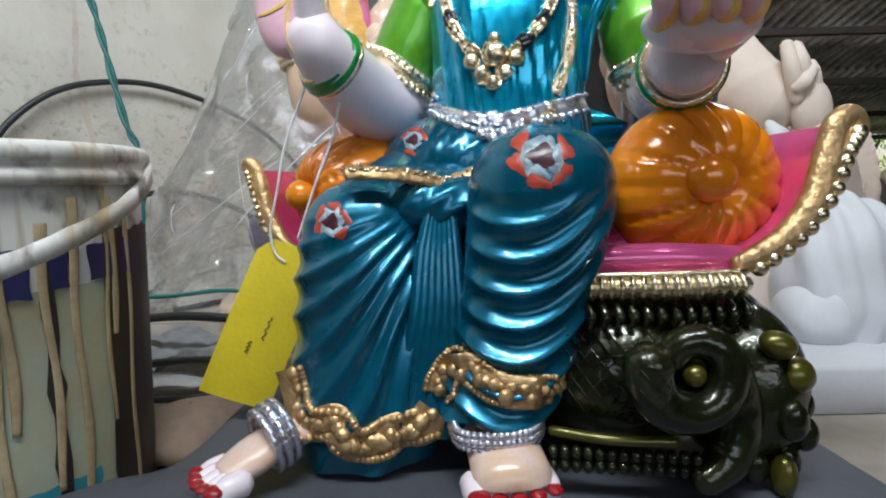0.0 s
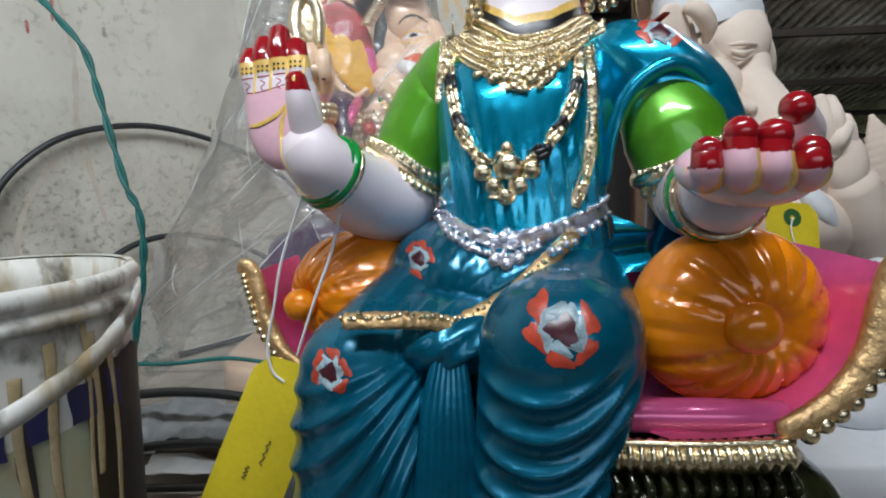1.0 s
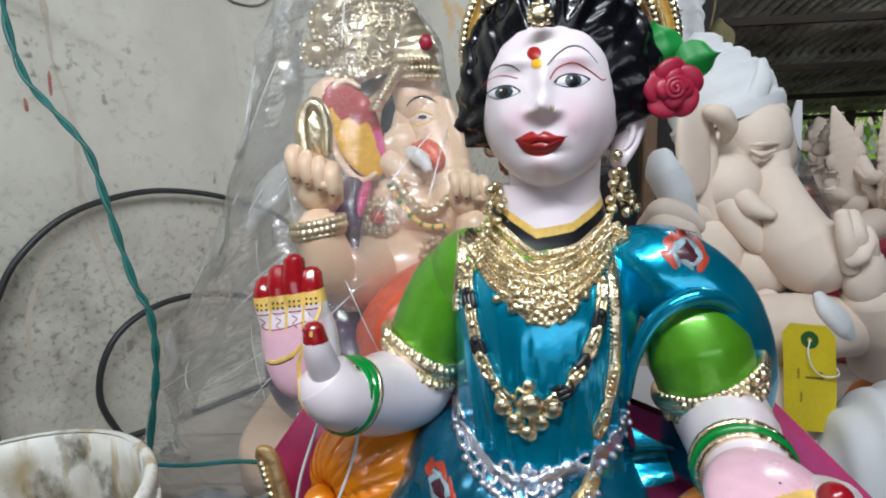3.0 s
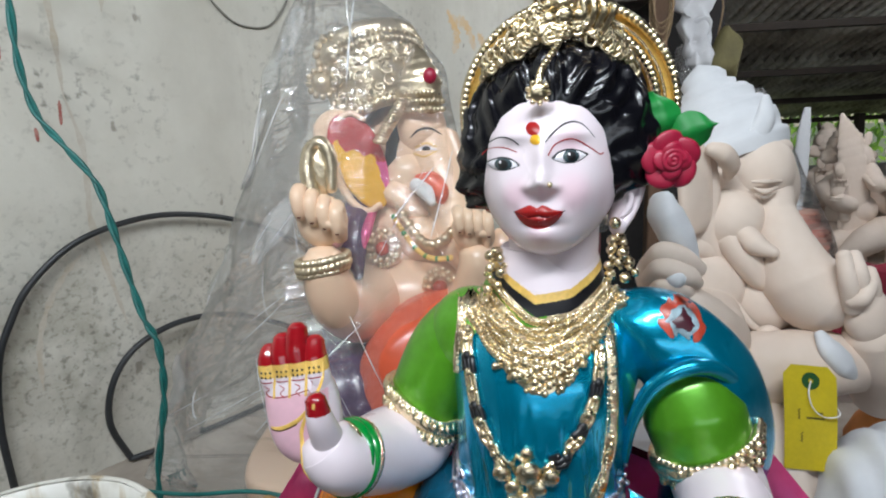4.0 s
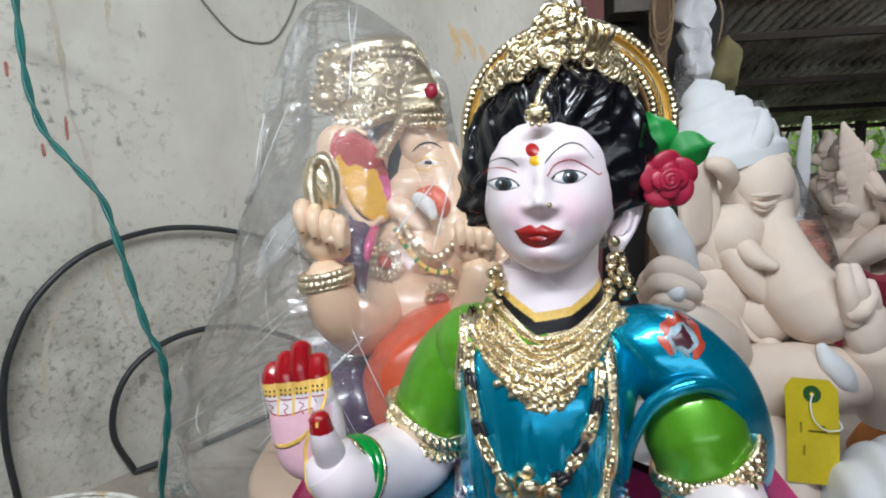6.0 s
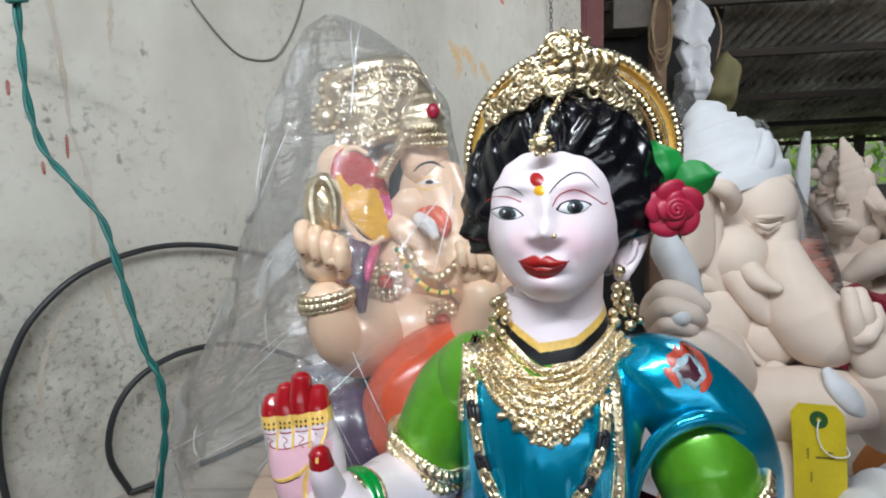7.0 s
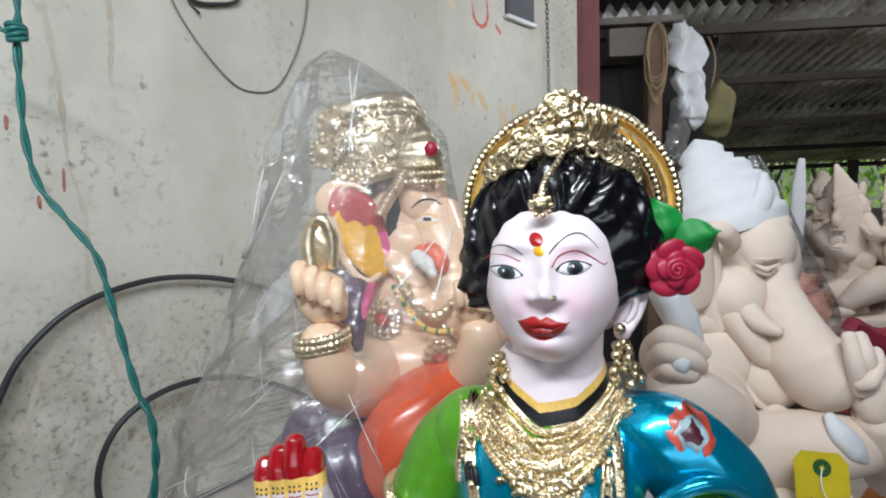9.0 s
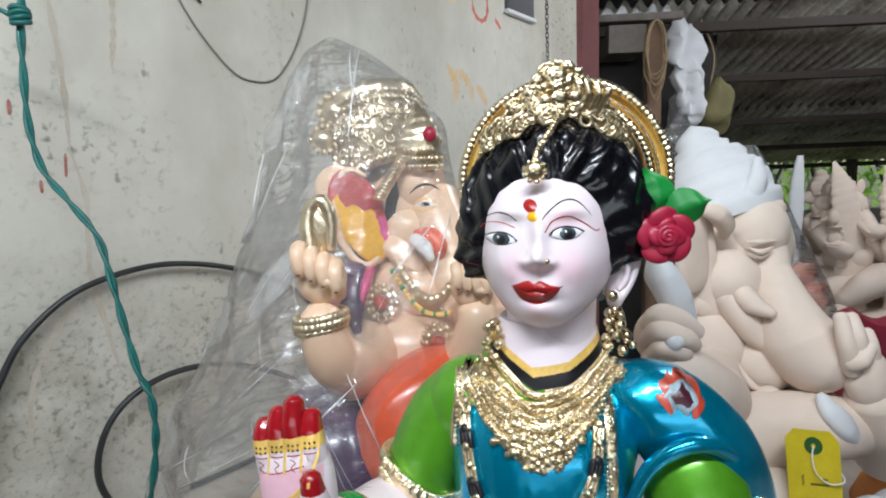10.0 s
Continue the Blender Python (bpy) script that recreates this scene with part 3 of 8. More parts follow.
    # carved base
    sc.ball((0.165, 0.535, 0.815), (0.11, 0.12, 0.085), DARK, nu=50, nv=30)
    sc.ball((0.262, 0.478, 0.805), (0.055, 0.075, 0.076), DARK, nu=40, nv=26)
    sc.ball((0.225, 0.50, 0.86), (0.07, 0.065, 0.038), DARK, nu=40, nv=26)
    sc.ball((0.03, 0.60, 0.80), (0.2, 0.14, 0.08), DARK, nu=40, nv=26)
    sc.ball((-0.06, 0.70, 0.82), (0.14, 0.1, 0.09), DARK, nu=40, nv=26)
    for k in range(12):
        x = 0.118 + k * 0.0118
        sc.tube([(x, 0.440, 0.886), (x + 0.002, 0.432, 0.876), (x, 0.434, 0.866)], [0.003, 0.0046, 0.002], DARK, n=8, steps=10)
    a = np.linspace(0.2, 2 * np.pi * 1.05, 26)
    r = np.linspace(0.040, 0.016, 26)
    sc.tube(np.stack([0.190 + r * np.cos(a + 2.6), 0.408 - 0.018 * np.linspace(1, 0, 26), 0.842 + r * np.sin(a + 2.6)], -1), np.linspace(0.019, 0.012, 6), DARK, n=16, steps=90)
    sc.tube([(0.226, 0.41, 0.84), (0.236, 0.415, 0.80), (0.225, 0.41, 0.765), (0.20, 0.40, 0.748)], [0.014, 0.018, 0.018, 0.012], DARK, n=16, steps=40)
    sc.ball((0.190, 0.398, 0.838), 0.009, LIME)
    sc.ball((0.262, 0.412, 0.856), (0.015, 0.012, 0.011), LIME, rot=(0, 20, 0))
    sc.ball((0.280, 0.420, 0.828), (0.017, 0.016, 0.016), LIME)
    sc.ball((0.272, 0.404, 0.796), (0.012, 0.01, 0.017), DARK)
    for x, z, s in ((0.292, 0.80, 0.010), (0.296, 0.775, 0.011), (0.28, 0.752, 0.013), (0.235, 0.75, 0.012), (0.255, 0.748, 0.012)):
        sc.ball((x, 0.425, z), (s, s, s * 1.4), DARK, nu=14, nv=10)
    sc.ball((0.272, 0.412, 0.746), (0.010, 0.012, 0.018), LIME, nu=14, nv=10)
    sc.tube([(0.085, 0.425, 0.783), (0.13, 0.408, 0.782), (0.18, 0.402, 0.782)], 0.0045, LIME, n=10, steps=20)
    for k in range(13):
        for j in range(2):
            sc.ball((0.085 + k * 0.0092, 0.418 - 0.0014 * k, 0.768 - j * 0.011), (0.0042, 0.006, 0.0062), DARK, nu=8, nv=6)
    d = Dresser(sc)
    for k in range(-6, 9):
        for up in (1, -1):
            x0 = 0.115 + k * 0.011
            pts = [(x0 + up * q * 0.05, 0.795 + q * 0.07) for q in np.linspace(0, 1, 6)]
            pts = [p for p in pts if 0.092 < p[0] < 0.168]
            if len(pts) > 2:
                sc.tube(d.line(pts, 14, 0.0), 0.0011, DARK, n=6, steps=14)
    # head, turned a little
    HC = np.array((0.098, 0.690, 1.398))
    turn = radians(-13)
    F = lambda p, s: np.exp(-((p[0]) ** 2 + (p[1]) ** 2) / s ** 2)
    th = np.linspace(0, 2 * np.pi, 180, endpoint=False)
    ph = np.linspace(0.03, np.pi - 0.03, 150)
    T_, P_ = np.meshgrid(th, ph, indexing="ij")
    D = np.stack([np.sin(P_) * np.cos(T_), np.sin(P_) * np.sin(T_), np.cos(P_)], -1)
    Q = D * np.array((0.070, 0.080, 0.086))
    low = np.clip(-Q[..., 2] / 0.086, 0, 1)
    Q[..., 2] *= 1 + 0.05 * low ** 2
    Q[..., :2] *= (1 + 0.05 * low ** 3)[..., None]
    Q[..., 0] *= 1 - 0.08 * low ** 2.5 + 0.045 * np.sin(np.pi * low)
    Q[..., 1] -= 0.040 * low ** 2.2
    x, y, z = Q[..., 0], Q[..., 1], Q[..., 2]
    front = np.clip(-D[..., 1] * 1.25, 0, 1) ** 1.5
    g = lambda cx, cz, sx, sz: np.exp(-((x - cx) / sx) ** 2 - ((z - cz) / sz) ** 2)
    out = 0.0165 * g(-0.002, -0.018, 0.0085, 0.0095) + 0.0075 * g(-0.001, 0.004, 0.0075, 0.022)          # nose
    out += 0.0060 * (g(-0.0132, -0.0215, 0.0055, 0.0048) + g(0.0100, -0.0215, 0.0055, 0.0048))       # nostrils
    out -= 0.006 * (g(-0.029, 0.010, 0.016, 0.010) + g(0.029, 0.010, 0.016, 0.010))         # sockets
    out += 0.0035 * (g(-0.029, 0.008, 0.012, 0.007) + g(0.029, 0.008, 0.012, 0.007))        # eyeballs
    out += 0.0062 * (g(-0.036, -0.028, 0.020, 0.020) + g(0.036, -0.028, 0.020, 0.020))      # cheeks
    out += 0.005 * g(0, -0.046, 0.022, 0.010) - 0.003 * g(0, -0.057, 0.016, 0.004) + 0.008 * g(-0.002, -0.068, 0.015, 0.010)   # mouth and chin
    out -= 0.0016 * (g(-0.027, -0.043, 0.0045, 0.006) + g(0.025, -0.043, 0.0045, 0.006))    # dimples
    out += 0.003 * (g(-0.028, 0.026, 0.018, 0.006) + g(0.028, 0.026, 0.018, 0.006))         # brows
    Q[..., 1] -= out * front
    tilt = radians(-4)
    Ry = np.stack([Q[..., 0], Q[..., 1] * math.cos(tilt) - Q[..., 2] * math.sin(tilt), Q[..., 1] * math.sin(tilt) + Q[..., 2] * math.cos(tilt)], -1)
    W = np.stack([Ry[..., 0] * math.cos(turn) - Ry[..., 1] * math.sin(turn), Ry[..., 0] * math.sin(turn) + Ry[..., 1] * math.cos(turn), Ry[..., 2]], -1) + HC
    sc.grid(W, FACE, wrap_u=True)
    # ear
    sc.ball((0.171, 0.672, 1.356), (0.011, 0.012, 0.028), SKIN, rot=(0, 24, -20), nu=24, nv=18)
    sc.tube([(0.164, 0.662, 1.368), (0.170, 0.660, 1.382), (0.180, 0.662, 1.384), (0.185, 0.664, 1.372), (0.180, 0.664, 1.354), (0.171, 0.662, 1.340), (0.163, 0.660, 1.332)], [0.003, 0.0042, 0.0046, 0.0044, 0.0044, 0.0052, 0.0062], SKIN, n=14, steps=50)
    sc.tube([(0.168, 0.660, 1.366), (0.174, 0.659, 1.366), (0.172, 0.659, 1.352), (0.166, 0.659, 1.344)], [0.002, 0.0034, 0.0034, 0.002], SKIN, n=10, steps=24)
    sc.ball((0.162, 0.660, 1.334), (0.0085, 0.007, 0.0095), SKIN, nu=18, nv=12)
    # hair: a combed shell that rises from the hairline, parted above the brow
    rng = random.Random(4)
    th = np.linspace(0, 2 * np.pi, 300, endpoint=False)
    ph = np.linspace(0.02, np.pi - 0.35, 230)
    T_, P_ = np.meshgrid(th, ph, indexing="ij")
    D = np.stack([np.sin(P_) * np.cos(T_), np.sin(P_) * np.sin(T_), np.cos(P_)], -1)
    inner, outer = np.array((0.066, 0.074, 0.080)), np.array((0.1035, 0.100, 0.124))
    fx, fz = D[..., 0] * 0.070, D[..., 2] * 0.086
    edge = (np.abs(fx / 0.0590) ** 2.8 + np.abs((fz + 0.020) / 0.0780) ** 2.8) ** (1 / 2.8) + 0.55 * np.clip(D[..., 1] + 0.30, 0, 1)
    lie = edge.copy()
    edge += 0.014 * np.sin(T_ * 17 + 2 * np.sin(P_ * 9))
    rise = np.clip((edge - 0.985) / 0.24, 0, 1)
    rise = np.sin(rise * np.pi / 2) ** 0.8
    rise *= 1 - 0.75 * np.clip((-D[..., 2] - np.where(fx < 0, 0.28, 0.42)) / 0.28, 0, 1) * np.clip(1.2 - D[..., 1] * 2, 0, 1)
    rise *= 1 - 0.9 * np.exp(-((fx - 0.064) / 0.020) ** 2 - ((fz + 0.040) / 0.024) ** 2 - (D[..., 1] / 0.45) ** 2)
    # strands sweep from the parting round to the temples, in soft waves
    side = fx + 0.016
    sgn = np.sign(side)
    lane = lie * 15 + 0.9 * np.sin(T_ * 5 + sgn) + 0.7 * np.sin(P_ * 7 + T_ * 3) + 0.5 * np.sin(T_ * 11 - P_ * 4)
    relief = 0.0042 * (np.abs(np.sin(lane)) ** 0.9 - 0.6) + 0.0016 * np.sin(lane * 3.3 + 2 * np.sin(T_ * 4)) + 0.0007 * np.sin(lane * 8.1)
    low = np.clip(0.45 - D[..., 2], 0, 1)
    relief += 0.0055 * low * np.sin(P_ * 27 + 2.2 * np.sin(T_ * 3)) + 0.0022 * np.sin(T_ * 13 + P_ * 9) * np.sin(P_ * 15)
    relief -= 0.008 * np.exp(-(side / 0.005) ** 2) * np.clip(0.4 - D[..., 1], 0, 1)
    Q = D * (inner + (outer - inner) * rise[..., None] + (relief * np.clip(rise * 1.3, 0, 1))[..., None])
    Q += np.array((0.006, 0.012, 0.0)) * rise[..., None]
    W = np.stack([Q[..., 0] * math.cos(turn) - Q[..., 1] * math.sin(turn), Q[..., 0] * math.sin(turn) + Q[..., 1] * math.cos(turn), Q[..., 2]], -1) + HC
    sc.grid(W, HAIR, wrap_u=True)
    # crown: arched halo with beaded edges, and the openwork front
    def arc(rx, rz, y, n, a0=-8, a1=188):
        a = np.radians(np.linspace(a0, a1, n))
        return np.stack([0.126 + rx * np.cos(a), np.full(n, y), 1.450 + rz * np.sin(a)], -1)
    I, O = arc(0.092, 0.094, 0.722, 60), arc(0.117, 0.117, 0.732, 60)
    M = (I + O) / 2
    M[:, 1] += 0.004
    sc.grid(np.stack([I, M, O]), OCHRE)
    Ob = O + (0, 0.012, 0)
    sc.grid(np.stack([O, Ob, I + (0, 0.02, 0)]), GOLD)
    for A, r, n in ((arc(0.092, 0.094, 0.720, 12), 0.0058, 52), (arc(0.116, 0.116, 0.729, 12), 0.0064, 62), (arc(0.1025, 0.104, 0.726, 12), 0.003, 0)):
        sc.tube(A, r * 0.8, GOLD, n=10, steps=70)
        if n:
            for b in curve(A, n)[0]:
                sc.ball(b - (0, r * 0.4, 0), r * 0.85, GOLD, nu=8, nv=6)
    # openwork front
    body = []
    for k in range(40):
        q = k / 39
        x = 0.030 + 0.150 * q
        peak = math.exp(-((x - 0.106) / 0.038) ** 2)
        zb = 1.482 + 0.036 * math.sin(math.pi * q) ** 0.8
        zt = zb + 0.014 + 0.042 * peak
        yb = 0.640 + 0.10 * abs(q - 0.5) ** 1.6
        body.append([(x, yb + 0.012 * j / 5 + 0.010, zb + (zt - zb) * j / 5) for j in range(6)])
    sc.grid(np.array(body), GOLD)
    for k in range(230):
        q = rng.random()
        x = 0.030 + 0.150 * q
        peak = math.exp(-((x - 0.106) / 0.038) ** 2)
        zb = 1.482 + 0.036 * math.sin(math.pi * q) ** 0.8
        z = zb + (0.012 + 0.040 * peak) * rng.random()
        y = 0.640 + 0.10 * abs(q - 0.5) ** 1.6 + 0.008
        r = 0.003 + 0.0028 * rng.random()
        if k % 3:
            sc.ball((x, y, z), (r, r, r), GOLD, nu=8, nv=6)
        else:
            a = np.linspace(0, 2 * np.pi * 1.3, 16)
            h = 1 if rng.random() > 0.5 else -1
            rr = (0.0065 + 0.003 * rng.random()) * (1 - 0.6 * a / a[-1])
            sc.tube(np.stack([x + h * rr * np.cos(a), np.full(16, y - 0.002), z + rr * np.sin(a)], -1), 0.0022, GOLD, n=6, steps=22)
    for x, z, r in ((0.106, 1.556, 0.008), (0.106, 1.536, 0.010), (0.092, 1.534, 0.007), (0.120, 1.536, 0.007), (0.098, 1.548, 0.006), (0.114, 1.550, 0.006), (0.126, 1.548, 0.006)):
        sc.ball((x, 0.650, z), (r, r * 0.8, r), GOLD, nu=14, nv=10)
    for k in range(4):
        sc.tube([(0.118 + 0.008 * k, 0.655, 1.520), (0.124 + 0.009 * k, 0.648, 1.538), (0.120 + 0.010 * k, 0.650, 1.556 - 0.004 * k)], [0.003, 0.0042, 0.003], GOLD, n=8, steps=16)
    # hair pendant
    C, _ = curve([(0.105, 0.640, 1.522), (0.095, 0.630, 1.505), (0.082, 0.622, 1.488), (0.077, 0.620, 1.474)], 15)
    for c in C:
        sc.ball(c, 0.0034, GOLD, nu=8, nv=6)
    sc.ball((0.077, 0.618, 1.466), (0.009, 0.005, 0.009), GOLD)
    for k in range(9):
        a = k / 9 * 2 * np.pi
        sc.ball((0.077 + 0.0095 * math.cos(a), 0.617, 1.466 + 0.0095 * math.sin(a)), 0.0027, GOLD, nu=8, nv=6)
    # rose and leaves
    for k in range(9):
        outer = k < 5
        a = k * 2 * math.pi / 5 + 0.5 if outer else (k - 5) * 2 * math.pi / 4
        r = 0.0150 if outer else 0.0085
        c = (0.206 + r * math.cos(a), 0.648 - (0.002 if outer else 0.007), 1.399 + r * math.sin(a))
        def petal(Q, D, lip=0.9 if outer else 0.6):
            Q[..., 2] += 0.004 * np.clip(D[..., 0], 0, 1) * lip
            return Q
        sc.ball(c, (0.0135, 0.0165, 0.0055) if outer else (0.009, 0.011, 0.0045), ROSE, rot=(90, -math.degrees(a) - (24 if outer else 40), 0), nu=24, nv=14, shape=petal)
    a = np.linspace(0, 2 * np.pi * 2.3, 40)
    r = np.linspace(0.0105, 0.001, 40)
    sc.tube(np.stack([0.206 + r * np.cos(a), 0.638 - 0.003 * a / a[-1], 1.399 + r * np.sin(a)], -1), [0.0030, 0.0030, 0.0026], ROSE, n=10, steps=80)
    sc.ball((0.206, 0.652, 1.399), (0.023, 0.012, 0.023), ROSE)
    for tip, side in (((0.256, 0.655, 1.432), 1), ((0.196, 0.668, 1.466), 0)):
        base = np.array((0.206, 0.660, 1.415))
        t = np.array(tip)
        C, s = curve([base, (base + t) / 2 + (0.002, -0.008, 0.004), t], 14)
        dirn = (t - base) / np.linalg.norm(t - base)
        w = np.array((-dirn[2], 0, dirn[0]))
        G = np.array([[c + w * 0.019 * math.sin(math.pi * min(0.97, 0.12 + q * 0.86)) ** 1.2 * v + (0, 0.008 * abs(v) + 0.0015 * math.sin(q * 15), 0) for v in np.linspace(-1, 1, 9)] for c, q in zip(C, s)])
        sc.grid(G, LEAF)
        sc.grid(G + (0, 0.003, 0), LEAF)
    # face paint
    d = Dresser(sc)
    eL, eR = (0.0445, 1.4025), (0.1045, 1.4080)
    for (ex, ez), w, sgn in ((eL, 0.0138, -1), (eR, 0.0162, 1)):
        al = [(ex - w, ez - 0.0005 * sgn), (ex - 0.6 * w, ez + 0.0038), (ex, ez + 0.0058), (ex + 0.6 * w, ez + 0.0040), (ex + w, ez + 0.0010 * sgn), (ex + 0.5 * w, ez - 0.0038), (ex, ez - 0.0050), (ex - 0.5 * w, ez - 0.0040)]
        d.pad(al, EYEWHITE, 0.0016)
        d = Dresser(sc)
        d.spot(ex + 0.001, ez + 0.0004, 0.0078, 0.0058, IRIS, height=0.0002, lift=0.0003)
        d.spot(ex + 0.001, ez + 0.0004, 0.0042, 0.0042, BLACK, height=0.0002, lift=0.0008)
        d.spot(ex - 0.001, ez + 0.0020, 0.0009, 0.0011, EYEWHITE, height=0.0002, lift=0.0012)
        d.ribbon([(ex - w * 1.02, ez - 0.001 * sgn), (ex - 0.6 * w, ez + 0.0042), (ex, ez + 0.0062), (ex + 0.6 * w, ez + 0.0044), (ex + w * 1.08, ez + 0.001 * sgn)], 0.0024, 0.0005, BLACK, 30)
        d.ribbon([(ex - w, ez - 0.001 * sgn), (ex - 0.5 * w, ez - 0.0044), (ex, ez - 0.0054), (ex + 0.5 * w, ez - 0.0042), (ex + w * 1.05, ez + 0.001 * sgn)], 0.0008, 0.0005, BLACK, 30)
    d.ribbon([(0.0265, 1.412), (0.034, 1.4175), (0.046, 1.4185), (0.058, 1.414)], 0.0011, 0.0004, LIP, 24)
    d.ribbon([(0.084, 1.410), (0.092, 1.420), (0.107, 1.424), (0.122, 1.417), (0.134, 1.409), (0.139, 1.410)], 0.0013, 0.0004, LIP, 30)
    d.ribbon([(0.029, 1.4180), (0.036, 1.4250), (0.045, 1.4280), (0.054, 1.4255), (0.060, 1.4200)], 0.0016, 0.0005, BLACK, 30, taper=[0.4, 0.8, 1, 1, 0.5])
    d.ribbon([(0.082, 1.422), (0.091, 1.431), (0.104, 1.4385), (0.117, 1.437), (0.130, 1.424)], 0.0018, 0.0005, BLACK, 30, taper=[0.5, 1, 1, 0.8, 0.3])
    # mouth
    d.pad([(0.0545, 1.3580), (0.060, 1.3622), (0.068, 1.3655), (0.0735, 1.3628), (0.079, 1.3655), (0.088, 1.3612), (0.0975, 1.3590), (0.088, 1.3535), (0.0745, 1.3555), (0.062, 1.3535)], LIP, 0.0028, 5)
    d.pad([(0.055, 1.3578), (0.064, 1.3548), (0.0745, 1.3560), (0.086, 1.3548), (0.097, 1.3588), (0.089, 1.3475), (0.076, 1.3428), (0.063, 1.3465)], LIP, 0.0030, 5)
    d = Dresser(sc)
    d.ribbon([(0.0535, 1.3588), (0.064, 1.3545), (0.0745, 1.3560), (0.086, 1.3545), (0.0990, 1.3600)], 0.0010, 0.0002, DKRED, 30)
    d.spot(0.0725, 1.4345, 0.0060, 0.0062, LIP, height=0.0014)
    d.spot(0.0740, 1.4245, 0.0045, 0.0045, YELLOW, height=0.0010)
    p, n = d.on(0.0835, 1.3845, 0.001)
    sc.ball(p, 0.0026, GOLD, nu=10, nv=8)
    # painted flowers
    for x, z, s in ((0.075, 1.008, 0.92), (-0.100, 0.958, 0.68), (0.214, 1.246, 0.85), (-0.030, 1.035, 0.6)):
        pr = random.Random(int(x * 1000) + 77)
        for k in range(6):
            a = k / 6 * 2 * np.pi + 0.3
            if pr.random() < 0.34:
                continue
            d.spot(x + 0.020 * s * math.cos(a), z + 0.020 * s * (0.8 if z > 1.2 else 1.0) * math.sin(a), 0.0105 * s, 0.0062 * s, FLAME, turn=math.degrees(a) + 90 + 40 * (pr.random() - 0.5), lift=0.0005, wob=0.25)
        for k in range(7):
            a = k / 7 * 2 * np.pi
            d.spot(x + 0.0125 * s * math.cos(a), z + 0.0125 * s * (0.8 if z > 1.2 else 1.0) * math.sin(a), 0.0085 * s, 0.0042 * s, PETAL, turn=math.degrees(a) + 70 + 50 * (pr.random() - 0.5), lift=0.0009, wob=0.25)
        d.spot(x, z, 0.011 * s, 0.010 * s, DKRED, lift=0.0013, wob=0.3)
    # gilt strips: a bright band with bead rows and knobs
    def strip(xz, width, mat=GOLD, steps=60, knobs=24, fallback=0.62):
        d.ribbon(xz, width, 0.0016, mat, steps, 0.0, fallback=fallback)
        C, _ = curve([(x, 0, z) for x, z in xz], 80)
        T = np.gradient(C, axis=0)
        T /= np.linalg.norm(T, axis=1)[:, None]
        N = np.stack([-T[:, 2], 0 * T[:, 0], T[:, 0]], -1)
        for side in (-1, 1):
            E = C + N * side * width * 0.42
            d.beads([(e[0], e[2]) for e in E[::8]], width * 0.11, mat, int(knobs * 1.7), 0.0012, fallback=fallback, jitter=0.3)
        for k in np.linspace(2, 77, knobs).astype(int):
            c = C[k] + N[k] * (rng.random() - 0.5) * width * 0.3
            p, n = d.on(c[0], c[2], 0.0016, fallback=fallback)
            r = width * (0.16 + 0.10 * rng.random())
            sc.ball(p, (r, r * 0.7, r), mat, nu=8, nv=6)
    strip([(0.150, 1.262), (0.144, 1.22), (0.141, 1.17), (0.137, 1.13), (0.128, 1.10), (0.119, 1.080)], 0.0135, knobs=34)
    # gilt band that crosses the lap, over the thigh to the belt
    lap = [(-0.085, 0.474, 1.001), (-0.055, 0.478, 1.000), (-0.025, 0.488, 0.996), (0.008, 0.500, 0.991), (0.053, 0.512, 1.011), (0.080, 0.522, 1.032), (0.103, 0.537, 1.050), (0.112, 0.552, 1.056)]
    sc.tube(lap, [0.0075, 0.0085, 0.0085, 0.007], BRONZE, n=14, steps=80, flat=0.55, up=(0, -0.7, 0.7), wave=lambda s, a: 1 + 0.06 * np.sin(s * 170) + 0.05 * np.sin(a * 5 + s * 60))
    for c in curve(lap, 62)[0]:
        sc.ball(c + np.array((0.004 * (rng.random() - 0.5), -0.003, 0.004 + 0.006 * (rng.random() - 0.5))), 0.0016 + 0.0014 * rng.random(), GOLD, nu=8, nv=6)
    strip([(0.002, 1.262), (0.000, 1.24), (-0.004, 1.215), (-0.006, 1.19)], 0.011, knobs=14)
    # wide gilt hems
    strip([(-0.147, 0.822), (-0.138, 0.795), (-0.120, 0.780), (-0.100, 0.785), (-0.085, 0.768), (-0.065, 0.766), (-0.045, 0.776), (-0.025, 0.775), (-0.012, 0.79)], 0.034, BRONZE, knobs=30)
    strip([(-0.010, 0.806), (0.000, 0.828), (0.018, 0.836), (0.035, 0.826), (0.055, 0.822), (0.075, 0.820), (0.098, 0.816)], 0.027, BRONZE, knobs=24)
    # armlets
    sc.tube([(-0.080, 0.672, 1.150), (-0.058, 0.652, 1.135), (-0.030, 0.655, 1.115), (-0.010, 0.680, 1.105), (-0.012, 0.72, 1.105), (-0.045, 0.748, 1.125), (-0.078, 0.730, 1.145), (-0.088, 0.70, 1.152)], 0.0085, GOLD, n=12, steps=60, closed=True)
    sc.tube([(0.193, 0.600, 1.101), (0.210, 0.575, 1.108), (0.238, 0.566, 1.122), (0.266, 0.580, 1.135), (0.284, 0.608, 1.138), (0.27, 0.64, 1.13), (0.235, 0.652, 1.115), (0.20, 0.63, 1.103)], 0.0085, GOLD, n=12, steps=60, closed=True)
